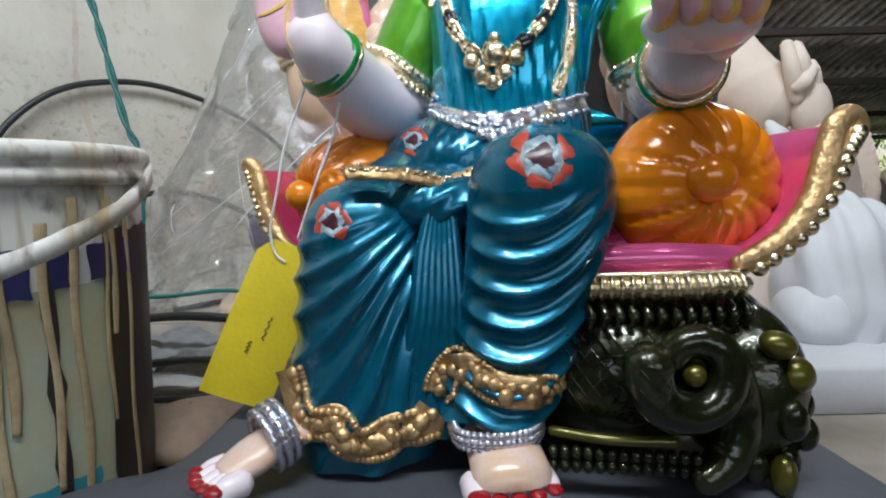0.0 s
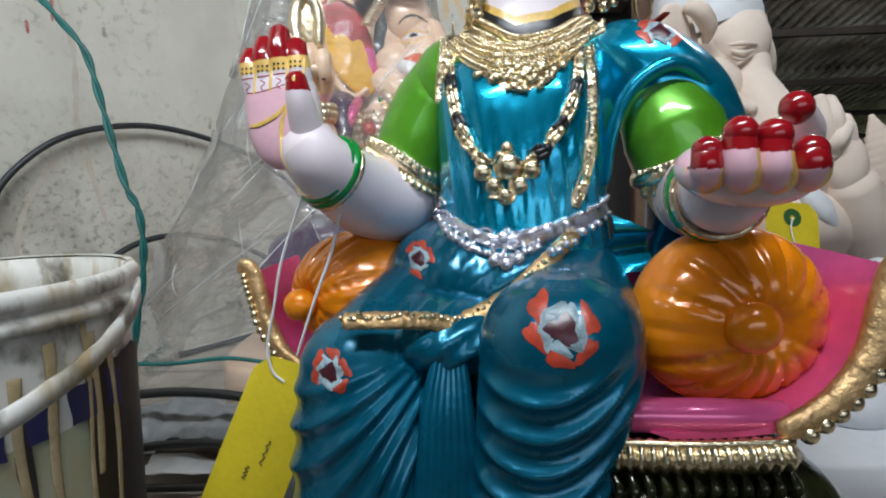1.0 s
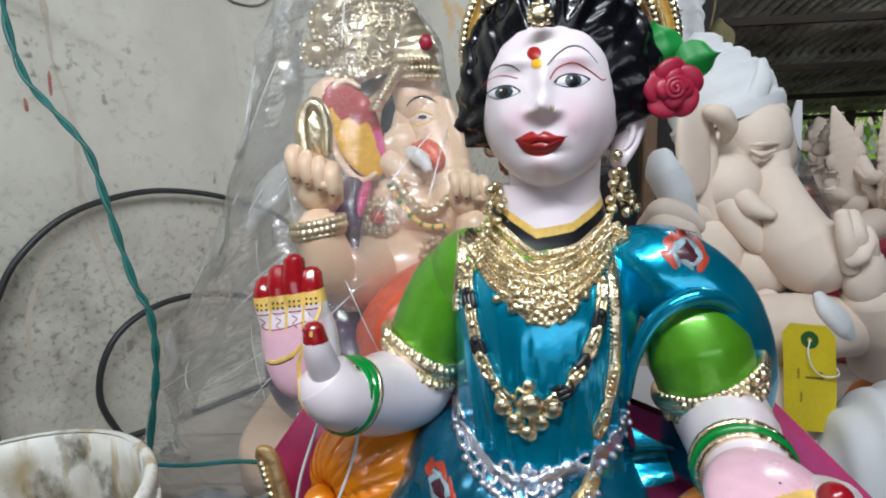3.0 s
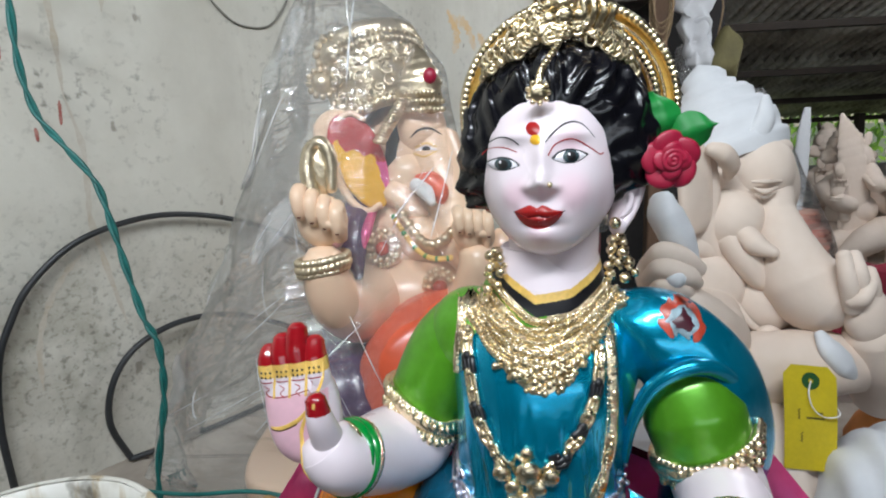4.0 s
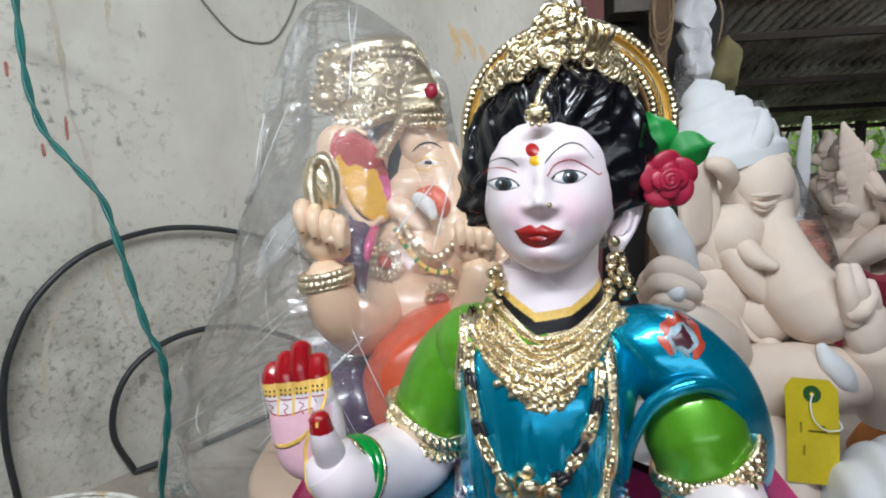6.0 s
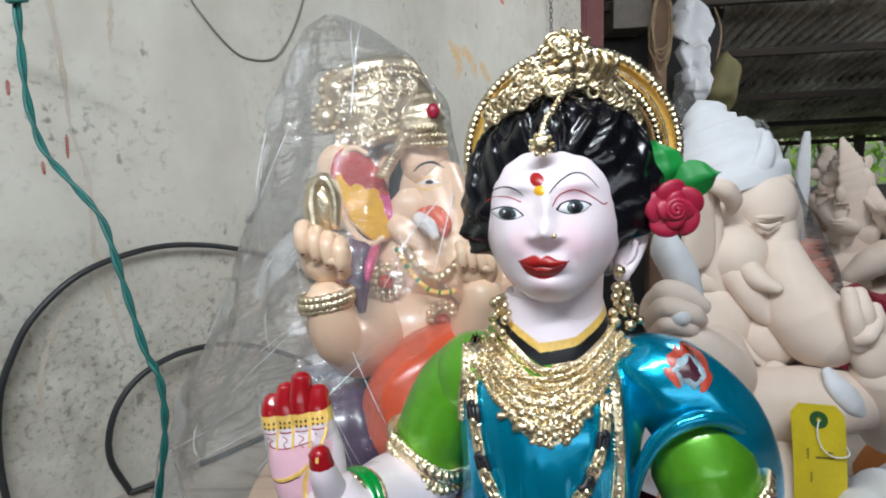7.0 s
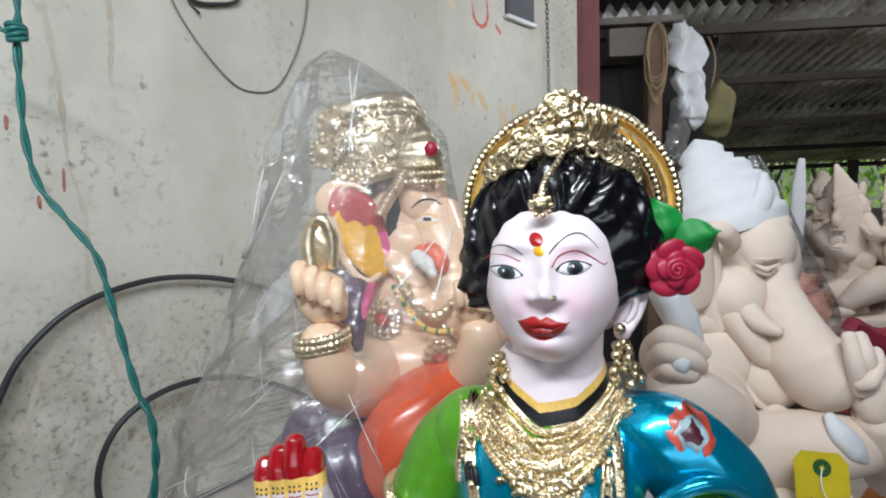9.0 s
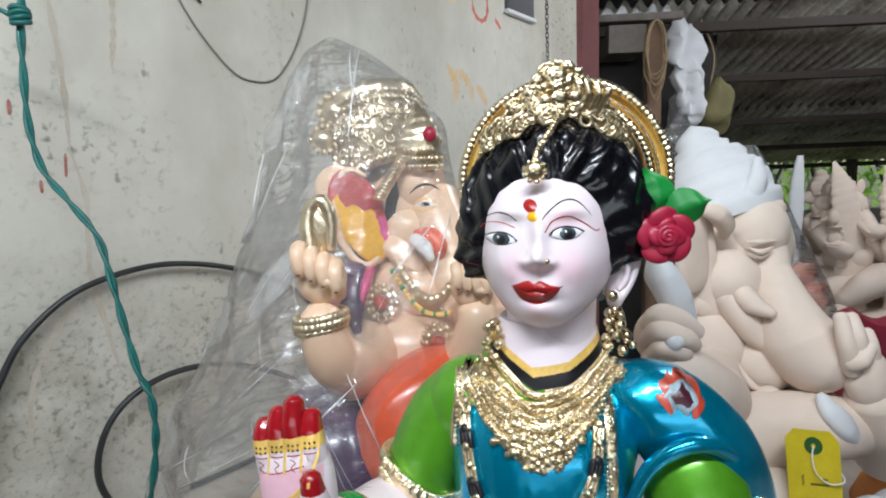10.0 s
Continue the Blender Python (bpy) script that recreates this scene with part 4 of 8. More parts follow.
    for ring in ([(-0.086, 0.672, 1.158), (-0.058, 0.650, 1.143), (-0.028, 0.653, 1.122), (-0.006, 0.680, 1.111)], [(-0.090, 0.672, 1.146), (-0.064, 0.648, 1.126), (-0.034, 0.652, 1.106), (-0.012, 0.680, 1.096)],
                 [(0.190, 0.600, 1.108), (0.208, 0.572, 1.116), (0.238, 0.562, 1.131), (0.268, 0.576, 1.144), (0.286, 0.604, 1.146)], [(0.194, 0.600, 1.092), (0.212, 0.570, 1.099), (0.240, 0.561, 1.113), (0.270, 0.576, 1.126), (0.288, 0.606, 1.130)]):
        for b in curve(ring, 24)[0]:
            sc.ball(b, 0.0043, GOLD, nu=8, nv=6)
        for b in curve(ring, 13)[0]:
            sc.ball(b + np.array((0.001, -0.003, -0.004)), 0.005, GOLD, nu=8, nv=6)
    # bangles
    def ring(c, axis, r, thick, mat, n=14, flat=1.0, beads=0):
        ax = Vector(axis).normalized()
        u = ax.orthogonal().normalized()
        w = ax.cross(u)
        P = [np.array(Vector(c) + u * r * math.cos(a) + w * r * math.sin(a)) for a in np.linspace(0, 2 * np.pi, n, endpoint=False)]
        sc.tube(P, thick, mat, n=10, steps=48, closed=True)
        if beads:
            for b in curve(P, beads, True)[0]:
                sc.ball(b, thick * 1.15, mat, nu=8, nv=6)
    ax = (-0.55, -0.70, 0.46)
    for k, (mat, r, th_, be) in enumerate(((GOLD, 0.035, 0.0030, 30), (BANGLE, 0.0345, 0.0052, 0), (BANGLE, 0.033, 0.0052, 0), (GOLD, 0.031, 0.0034, 26))):
        c = np.array((-0.112, 0.602, 1.117)) + np.array(ax) * (k * 0.0075)
        ring(c, ax, r, th_, mat, beads=be)
    ax = (-0.25, -0.97, 0.02)
    for k, (mat, r, th_, be) in enumerate(((GOLD, 0.0375, 0.0032, 32), (BANGLE, 0.0365, 0.0040, 0), (GOLD, 0.0350, 0.0032, 30))):
        c = np.array((0.222, 0.512, 1.090)) + np.array(ax) * (k * 0.0085)
        ring(c, ax, r, th_, mat, beads=be)
    # anklets
    for q, r in ((0, 0.0036), (1, 0.0040), (2, 0.0030)):
        for b in curve([(0.002, 0.44, 0.788 - 0.006 * q), (0.010, 0.412, 0.789 - 0.006 * q), (0.038, 0.400, 0.791 - 0.006 * q), (0.066, 0.410, 0.790 - 0.006 * q), (0.078, 0.43, 0.790 - 0.006 * q)], 24)[0]:
            sc.ball(b, r, SILVER, nu=8, nv=6)
    for q, r in ((0, 0.0036), (1, 0.0042), (2, 0.0034)):
        ring((-0.150 - 0.006 * q, 0.458 - 0.0054 * q, 0.775 - 0.003 * q), (-0.72, -0.65, -0.25), 0.027, r, SILVER, beads=26)
    # blouse collar, neck ornaments
    d.sheet([(0.010, 1.268), (0.030, 1.256), (0.052, 1.240), (0.076, 1.236), (0.104, 1.246), (0.126, 1.258), (0.150, 1.268)], [(-0.002, 1.255), (0.018, 1.228), (0.046, 1.202), (0.073, 1.188), (0.100, 1.203), (0.134, 1.228), (0.172, 1.262)], GOLD, 0.003)
    d = Dresser(sc)
    for k, drop in enumerate((0.0105, 0.0195, 0.0285)):
        pts = [(x + 0.10 * (x - 0.09) * k, z - drop - 0.004 * k * math.exp(-((x - 0.08) / 0.03) ** 2)) for x, z in zip(*vee)]
        d.ribbon(pts, 0.0095, 0.0030, GOLD, 50, 0.001)
        d.beads(pts, 0.0029, GOLD, 46, 0.004)
    for k in range(5):
        q = k / 4
        lx, lz, rx, rz, mz = 0.026 - 0.018 * q, 1.262 - 0.012 * q, 0.142 + 0.026 * q, 1.268 - 0.004 * q, 1.238 - 0.034 * q
        pts = [(lx, lz), (0.045 - 0.012 * q, 1.245 - 0.026 * q), (0.076, mz), (0.112 + 0.012 * q, 1.248 - 0.022 * q), (rx, rz)]
        d.ribbon(pts, 0.0085, 0.0028, GOLD, 50, 0.001)
        d.beads(pts, 0.0026, GOLD, 46, 0.004)
    for k in range(60):
        a = rng.random() * math.pi
        r = 0.012 + 0.03 * rng.random()
        x, z = 0.074 + r * math.cos(a) * 1.15, 1.226 - r * math.sin(a) * 0.92
        p, n = d.on(x, z, 0.003)
        rr = 0.0028 + 0.0022 * rng.random()
        sc.ball(p, (rr, rr * 0.8, rr), GOLD, nu=8, nv=6)
    for x, z, r in ((0.071, 1.216, 0.012), (0.052, 1.226, 0.009), (0.092, 1.228, 0.009), (0.060, 1.206, 0.007), (0.084, 1.206, 0.007), (0.072, 1.196, 0.006)):
        d.swirl(x, z, r, GOLD, 0.0022, 1.6, rng.random() * 6, 1 if rng.random() > 0.5 else -1)
        p, n = d.on(x, z, 0.003)
        sc.ball(p, (r * 0.4, r * 0.3, r * 0.4), GOLD, nu=10, nv=8)
    # long necklace with dark beads and a pendant
    for pts in ([(0.006, 1.235), (0.008, 1.205), (0.013, 1.170), (0.022, 1.142), (0.038, 1.122)], [(0.132, 1.222), (0.124, 1.190), (0.110, 1.160), (0.094, 1.138), (0.076, 1.122)]):
        C, _ = curve([(x, 0, z) for x, z in pts], 11)
        for k in range(10):
            a, b = C[k], C[k + 1]
            mat = BLACK if k in (2, 5, 8)[:2 + (pts[0][0] > 0.05)] else GOLD
            for off in (-0.0036, 0, 0.0036):
                t = (b - a) / np.linalg.norm(b - a)
                o = np.array((-t[2], 0, t[0])) * off
                L = [d.on(*(a + o + (b - a) * q)[[0, 2]], 0.0035)[0] for q in (0.08, 0.5, 0.92)]
                sc.tube(L, 0.0026 if mat is GOLD else 0.0034, mat, n=8, steps=8)
            p, n = d.on(a[0], a[2], 0.004)
            sc.ball(p, 0.0050, mat, nu=10, nv=8)
    for x, z, r in ((0.056, 1.119, 0.0125), (0.036, 1.114, 0.009), (0.076, 1.115, 0.009), (0.044, 1.101, 0.0085), (0.066, 1.101, 0.0085), (0.055, 1.092, 0.007), (0.056, 1.136, 0.006)):
        p, n = d.on(x, z, 0.003)
        sc.ball(p, (r, r * 0.6, r), GOLD, nu=16, nv=10)
        d.swirl(x, z, r * 1.25, GOLD, 0.0018, 1.1, rng.random() * 6)
    # silver waist belt
    belt = [(-0.012, 1.080), (0.000, 1.066), (0.018, 1.056), (0.036, 1.050), (0.052, 1.048), (0.075, 1.052), (0.100, 1.058), (0.130, 1.066), (0.164, 1.078)]
    d.y0 = 0.50
    d.ribbon(belt, 0.019, 0.003, SILVER, 60, 0.0005, y0=0.50)
    d.beads([(x, z - 0.010) for x, z in belt], 0.0042, SILVER, 30, 0.002, jitter=0.4)
    d.beads([(x, z + 0.008) for x, z in belt[4:]], 0.0026, SILVER, 30, 0.002)
    for k, q in enumerate(np.linspace(0, 0.62, 8)):
        c = curve([(x, 0, z) for x, z in belt], 100)[0][int(q * 99)]
        d.swirl(c[0], c[2] + 0.003 * (-1) ** k, 0.0095, SILVER, 0.0023, 1.3, k * 1.3, (-1) ** k)
    for x, z, r in ((0.050, 1.050, 0.009), (0.040, 1.034, 0.006), (0.050, 1.031, 0.0065), (0.061, 1.034, 0.006)):
        p, n = d.on(x, z, 0.003)
        sc.ball(p, (r, r * 0.6, r), SILVER, nu=14, nv=10)
    d.y0 = 0.1
    # earrings
    for c, n, spread in (((0.160, 0.655, 1.325), 22, 0.011), ((0.036, 0.655, 1.315), 16, 0.010)):
        for k in range(n):
            q = k / n
            sc.ball((c[0] + spread * math.sin(k * 2.4) * (0.4 + q) + 0.006 * q, c[1] - 0.004 * math.cos(k * 2.4), c[2] - 0.045 * q), 0.0042 + 0.002 * math.sin(k), GOLD, nu=8, nv=6)
    sc.ball((0.157, 0.652, 1.339), 0.0062, GOLD, nu=14, nv=10)
    # loose end of the sari at the hip
    G = np.array([[(0.165 + 0.040 * u, 0.610 - 0.012 * math.sin(v * 7 + u * 2), 1.068 - 0.058 * v - 0.018 * u * (1 - v)) for v in np.linspace(0, 1, 12)] for u in np.linspace(0, 1, 8)])
    sc.grid(G, BLUE)
    sc.grid(G + (0, 0.004, 0), TEAL)
    # henna on the raised palm
    for k in range(4):
        x = -0.186 + 0.0155 * k
        zt = 1.222 + 0.10 * (x + 0.165)
        for j in range(3):
            for i in range(2):
                p, n = d.on(x + 0.0042 * (j - 1), zt - 0.0045 * i, 0.0003)
                sc.ball(p, (0.0011, 0.0008, 0.0013), BLACK, nu=6, nv=5)
        d.ribbon([(x - 0.006, zt - 0.010), (x, zt - 0.0095), (x + 0.006, zt - 0.009)], 0.0012, 0.0004, LIP, 10)
        d.ribbon([(x - 0.003, zt - 0.013), (x + 0.002, zt - 0.016), (x - 0.002, zt - 0.020), (x + 0.002, zt - 0.024)], 0.0009, 0.0004, LIP, 14)
        d.ribbon([(x + 0.0072, zt + 0.004), (x + 0.0075, zt - 0.012), (x + 0.007, zt - 0.024)], 0.0028, 0.0004, OCHRE, 14)
    d.ribbon([(-0.193, 1.198), (-0.175, 1.197), (-0.15, 1.203), (-0.136, 1.207)], 0.0011, 0.0004, LIP, 24)
    d.ribbon([(-0.191, 1.166), (-0.175, 1.167), (-0.158, 1.175), (-0.147, 1.186)], 0.0046, 0.0005, OCHRE, 24, taper=[0.6, 1, 1, 0.5])
    d.ribbon([(-0.145, 1.188), (-0.154, 1.165), (-0.152, 1.140), (-0.145, 1.122)], 0.0042, 0.0005, OCHRE, 24, taper=[0.5, 1, 0.7, 0.3])
    d.ribbon([(-0.190, 1.1645), (-0.175, 1.165), (-0.158, 1.172)], 0.0010, 0.0007, DKRED, 20)
    ob = sc.object("seated_statue", (0.05, 0.55, 0.728))
    return tagged(ob, "glossy painted statue of a seated woman in a blue sari", "statue")


seated_statue()

# ---- building helpers ----


def box(name, lo, hi, mat, bevel=0.0, turn=0.0, origin=None):
    bm = bmesh.new()
    bmesh.ops.create_cube(bm, size=1)
    lo, hi = Vector(lo), Vector(hi)
    for v in bm.verts:
        v.co = Vector((v.co[i] * (hi[i] - lo[i]) + (lo[i] + hi[i]) / 2 for i in range(3)))
    if bevel:
        bmesh.ops.bevel(bm, geom=bm.edges[:], offset=bevel, segments=2, affect="EDGES")
    me = bpy.data.meshes.new(name)
    bm.to_mesh(me)
    bm.free()
    me.materials.append(mat)
    ob = new(name, me)
    if origin is not None:
        ob.matrix_world = pose(*origin, 0, 0, turn)
    return ob


def thing(name, place, label, category, group="", turn=0.0):
    ob = new(name)
    ob.empty_display_size = 0.05
    ob.matrix_world = pose(*place, 0, 0, turn)
    return tagged(ob, label, category, group)


def under(child, parent, label=""):
    """Makes child, built in world places, a part of parent."""
    child.parent = parent
    m = parent.matrix_basis.copy()
    if parent.parent:
        m = parent.parent.matrix_basis @ parent.matrix_parent_inverse @ m
    child.matrix_parent_inverse = m.inverted()
    return tagged(child, label)


def rounded(sc, pts, z0, z1, mat, bevel=0.004, steps=60):
    """A flat piece over a smooth ground outline, its top edge rounded."""
    P, _ = curve([(x, y, 0) for x, y in pts], steps, True)
    mid = P.mean(0)
    D = P - mid
    D /= np.linalg.norm(D, axis=1)[:, None]
    rows = [P - D * i + (0, 0, z) for i, z in ((bevel, z0), (0, z0 + bevel * 0.5), (0, z1 - bevel), (bevel * 0.3, z1 - bevel * 0.3), (bevel, z1))]
    rows.append(mid + (P - mid) * 0.5 + (0, 0, z1))
    rows.append(mid + (P - mid) * 0.001 + (0, 0, z1))
    sc.grid(np.array(rows), mat, wrap_v=True)


def rough_stone(P, amount, size, seed=0.0):
    """Uneven surface: pushes points about by smooth noise."""
    P = np.asarray(P, float)
    flat = P.reshape(-1, 3)
    out = np.array([noise.noise_vector(Vector(p * size + seed)) for p in flat])
    return P + out.reshape(P.shape) * amount


# ---- shed: wall, floor, roof ----
def wall_material():
    m = material("stained_limewash", (0.63, 0.61, 0.54), 0.85, var=0.1, scale=1.3, bump=0.004, bscale=16, spec=0.2, second=(0.54, 0.52, 0.45))
    n, l = m.node_tree.nodes, m.node_tree.links
    p = n["Principled BSDF"]
    base = p.inputs["Base Color"].links[0].from_socket
    co = n.new("ShaderNodeTexCoord")
    def layer(base, colour, vec_scale, scale, lo, hi, strength, detail=6.0, mask=None):
        mp = n.new("ShaderNodeMapping")
        mp.inputs["Scale"].default_value = vec_scale
        t = n.new("ShaderNodeTexNoise")
        t.inputs["Scale"].default_value, t.inputs["Detail"].default_value, t.inputs["Roughness"].default_value = scale, detail, 0.62
        r = n.new("ShaderNodeMapRange")
        r.inputs["From Min"].default_value, r.inputs["From Max"].default_value, r.inputs["To Max"].default_value = lo, hi, strength
        mx = n.new("ShaderNodeMix")
        mx.data_type = "RGBA"
        l.new(co.outputs["Object"], mp.inputs["Vector"])
        l.new(mp.outputs[0], t.inputs["Vector"])
        l.new(t.outputs["Fac"], r.inputs["Value"])
        fac = r.outputs[0]
        if mask is not None:
            k = n.new("ShaderNodeMath")
            k.operation = "MULTIPLY"
            l.new(fac, k.inputs[0])
            l.new(mask, k.inputs[1])
            fac = k.outputs[0]
        l.new(fac, mx.inputs[0])
        l.new(base, mx.inputs[6])
        mx.inputs[7].default_value = (*colour, 1)
        return mx.outputs[2]
    # broad damp patches, run-down streaks, mould specks in patches
    c = layer(base, (0.34, 0.31, 0.25), (1, 1, 0.7), 1.7, 0.45, 0.72, 0.6)
    c = layer(c, (0.30, 0.24, 0.16), (9, 1, 0.5), 1.6, 0.60, 0.78, 0.35)
    pm = n.new("ShaderNodeTexNoise")
    pm.inputs["Scale"].default_value = 2.2
    pr = n.new("ShaderNodeMapRange")
    pr.inputs["From Min"].default_value, pr.inputs["From Max"].default_value = 0.47, 0.66
    l.new(co.outputs["Object"], pm.inputs["Vector"])
    l.new(pm.outputs["Fac"], pr.inputs["Value"])
    c = layer(c, (0.10, 0.09, 0.07), (1, 1, 1), 38, 0.54, 0.68, 0.7, 4.0, pr.outputs[0])
    c = layer(c, (0.16, 0.13, 0.10), (1, 1, 0.6), 24, 0.67, 0.74, 0.6, 2.0)
    # mould round two places; the dark wash also paints in shade behind the bag
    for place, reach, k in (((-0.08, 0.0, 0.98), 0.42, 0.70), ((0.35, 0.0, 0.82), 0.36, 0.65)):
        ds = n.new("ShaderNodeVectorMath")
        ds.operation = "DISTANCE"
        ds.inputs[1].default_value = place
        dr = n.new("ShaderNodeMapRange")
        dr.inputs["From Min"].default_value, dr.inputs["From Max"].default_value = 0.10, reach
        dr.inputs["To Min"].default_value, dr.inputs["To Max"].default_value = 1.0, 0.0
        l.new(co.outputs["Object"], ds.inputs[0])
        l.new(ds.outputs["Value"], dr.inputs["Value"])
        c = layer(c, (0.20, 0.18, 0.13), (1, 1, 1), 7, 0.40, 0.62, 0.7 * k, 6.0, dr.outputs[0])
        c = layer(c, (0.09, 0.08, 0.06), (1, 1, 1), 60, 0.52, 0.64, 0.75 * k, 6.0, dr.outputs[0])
    l.new(c, p.inputs["Base Color"])
    return m


WALL = wall_material()
W0, WD = Vector((-0.9, 1.345, 0)), Vector((0.609, 0.793, 0)).normalized()
WT = math.degrees(math.atan2(WD.y, WD.x))
WN = Vector((WD.y, -WD.x, 0))


def on_wall(s, z, off=0.0):
    """A place s metres along the wall and off metres in front of it."""
    p = W0 + WD * s + WN * off
    return (p.x, p.y, z)


tagged(box("wall_left", (-5.4, 0, 0), (2.64, 0.22, 3.3), WALL, origin=(*W0,), turn=WT), "stained cream limewashed plaster wall with drips, mould and painted-in shade", "wall", kind="structure")
CONC = material("dusty_concrete", (0.20, 0.185, 0.165), 0.9, var=0.15, scale=2, bump=0.003, bscale=30)
MAROON = material("maroon_wall_paint", (0.20, 0.075, 0.075), 0.75, var=0.15, scale=5, bump=0.002, bscale=30)
GREYWALL = material("old_shed_wall", (0.30, 0.28, 0.25), 0.9, var=0.15, scale=2, bump=0.003, bscale=18)
tagged(box("floor", (-8, -4.2, -0.1), (9, 7.2, 0), CONC), "dusty grey concrete floor", "floor", kind="structure")
GRASS = material("outdoor_ground", (0.09, 0.11, 0.04), 0.95, var=0.3, scale=0.6)
tagged(box("ground", (-300, -300, -0.2), (300, 300, -0.12), GRASS), "green weedy ground outside the shed", "ground", kind="structure")
pillar = box("wall_pillar", (2.645, -0.03, 0), (2.90, 0.25, 3.3), MAROON, 0.01, origin=(*W0,), turn=WT)
tagged(pillar, "maroon painted end of the plaster wall", "pillar", kind="structure")
# side and front walls of the shed, the front with a wide open shutter
tagged(box("wall_right", (6.2, -3.4, 0), (6.4, 7.0, 3.6), GREYWALL), "grey unpainted shed wall", "wall", kind="structure")
for i, (lo, hi) in enumerate((((-6, -3.6, 0), (-1.6, -3.4, 3.4)), ((2.6, -3.6, 0), (6.4, -3.4, 3.4)), ((-1.6, -3.6, 2.5), (2.6, -3.4, 3.4)))):
    tagged(box("wall_front_%d" % (i + 1), lo, hi, GREYWALL), "grey unpainted shed wall beside the open shutter", "wall", kind="structure")
# unseen low wall, added to keep light from the ground outside off the legs
tagged(box("wall_front_sill", (-1.6, -3.6, 0), (2.6, -3.4, 1.35), GREYWALL), "added low grey wall that blocks outside light from the statue's legs", "wall", kind="structure")
tagged(box("wall_rear", (-3.0, 7.0, 0), (2.3, 7.15, 3.3), GREYWALL), "grey unpainted rear shed wall", "wall", kind="structure")
tagged(box("wall_rear_sill", (2.3, 7.0, 0), (6.2, 7.15, 0.9), GREYWALL), "low grey wall under the open rear side", "wall", kind="structure")
# one roof tin in two tones: bright for daylit rows, near-black for shade
TIN = material("daylit_weathered_tin", (0.72, 0.70, 0.62), 0.55, metal=0.2, var=0.3, scale=3, second=(0.20, 0.17, 0.14), bump=0.001, bscale=20)
DARKTIN = material("shade_dark_tin", (0.022, 0.019, 0.018), 0.8, var=0.3, scale=2)
roof = Sculpt()


def sheet(x0, x1, a, b, pitch=0.10, amp=0.030, mat=TIN, drop=0.0):
    """Corrugated sheet between the lines y, z = a and b."""
    n = int((x1 - x0) / pitch * 8)
    xs = np.linspace(x0, x1, n)
    G = np.array([[(x, a[0] + (b[0] - a[0]) * q, a[1] + (b[1] - a[1]) * q + amp * math.sin(x / pitch * 2 * math.pi) - drop) for q in (0, 0.5, 1)] for x in xs])
    roof.grid(G, mat)
    roof.grid(G + (0, 0, 0.004), mat)


sheet(-3.2, 6.2, (5.55, 2.035), (7.6, 1.52))
sheet(-3.2, 6.2, (3.9, 2.565), (5.75, 2.02))
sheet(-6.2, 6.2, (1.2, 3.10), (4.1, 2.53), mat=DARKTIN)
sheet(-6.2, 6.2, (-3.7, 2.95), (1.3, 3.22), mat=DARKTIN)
tagged(roof.object("ceiling", (0, 2, 2.5)), "weathered corrugated tin roof sheets in overlapping rows, toned bright or near-black as lit", "roof", kind="structure")
BEAM = material("dark_roof_timber", (0.035, 0.026, 0.02), 0.8, var=0.3, scale=6, bump=0.002, bscale=40)
for y, z in ((5.62, 1.93), (6.55, 1.70), (7.45, 1.48), (4.0, 2.44), (4.8, 2.22)):
    tagged(box("roof_purlin", (-3.0, y - 0.035, z - 0.05), (6.18, y + 0.035, z + 0.01), BEAM, 0.004), "dark timber purlin under the tin roof", "beam", "purlins under the roof", kind="structure")
for x in (3.55, 5.0):
    tagged(box("rear_post", (x - 0.04, 7.2, 0), (x + 0.04, 7.3, 1.52), BEAM, 0.006), "dark timber post at the open rear side", "post", "rear posts", kind="structure")

# ---- greenery beyond the shed ----
LEAVES = material("sunlit_leaves", (0.10, 0.22, 0.03), 0.6, var=0.4, scale=3, second=(0.04, 0.11, 0.015))
LN, LL = LEAVES.node_tree.nodes, LEAVES.node_tree.links
glow, both = LN.new("ShaderNodeBsdfTranslucent"), LN.new("ShaderNodeMixShader")
glow.inputs[0].default_value, both.inputs[0].default_value = (0.30, 0.52, 0.08, 1), 0.5
LL.new(LN["Principled BSDF"].outputs[0], both.inputs[1])
LL.new(glow.outputs[0], both.inputs[2])
LL.new(both.outputs[0], LN["Material Output"].inputs[0])
BARK = material("tree_bark", (0.10, 0.07, 0.05), 0.9, var=0.2, scale=8, bump=0.004, bscale=30)


def shrub(place, height, wide, leaves, seed):
    r = random.Random(seed)
    t = thing("garden_tree", place, "leafy green tree beyond the open rear side", "tree", "trees behind the shed")
    sc = Sculpt()
    for k in range(5):
        a = k * 1.3 + seed
        sc.tube([(0, 0, 0), (0.1 * math.cos(a), 0.1 * math.sin(a), height * 0.35), (wide * 0.5 * math.cos(a), wide * 0.4 * math.sin(a), height * 0.8)], [0.07, 0.05, 0.015], BARK, n=8)
    tr = sc.object("trunk", (0, 0, 0))
    tr.parent = t
    V, F = [], []
    for k in range(leaves):
        q = Vector((r.gauss(0, wide * 0.4), r.gauss(0, wide * 0.4), height * (0.25 + 0.75 * r.random())))
        e = Euler((r.random() * 6, r.random() * 6, r.random() * 6)).to_matrix()
        s = 0.05 + 0.07 * r.random()
        i = len(V)
        V += [tuple(q + e @ Vector(v) * s) for v in ((-0.9, 0, 0), (0, -0.38, 0.1), (0.9, 0, 0), (0, 0.38, 0.1))]
        F.append((i, i + 1, i + 2, i + 3))
    me = bpy.data.meshes.new("crown")
    me.from_pydata(V, [], F)
    me.materials.append(LEAVES)
    cr = new("crown", me)
    cr.parent = t
    return t


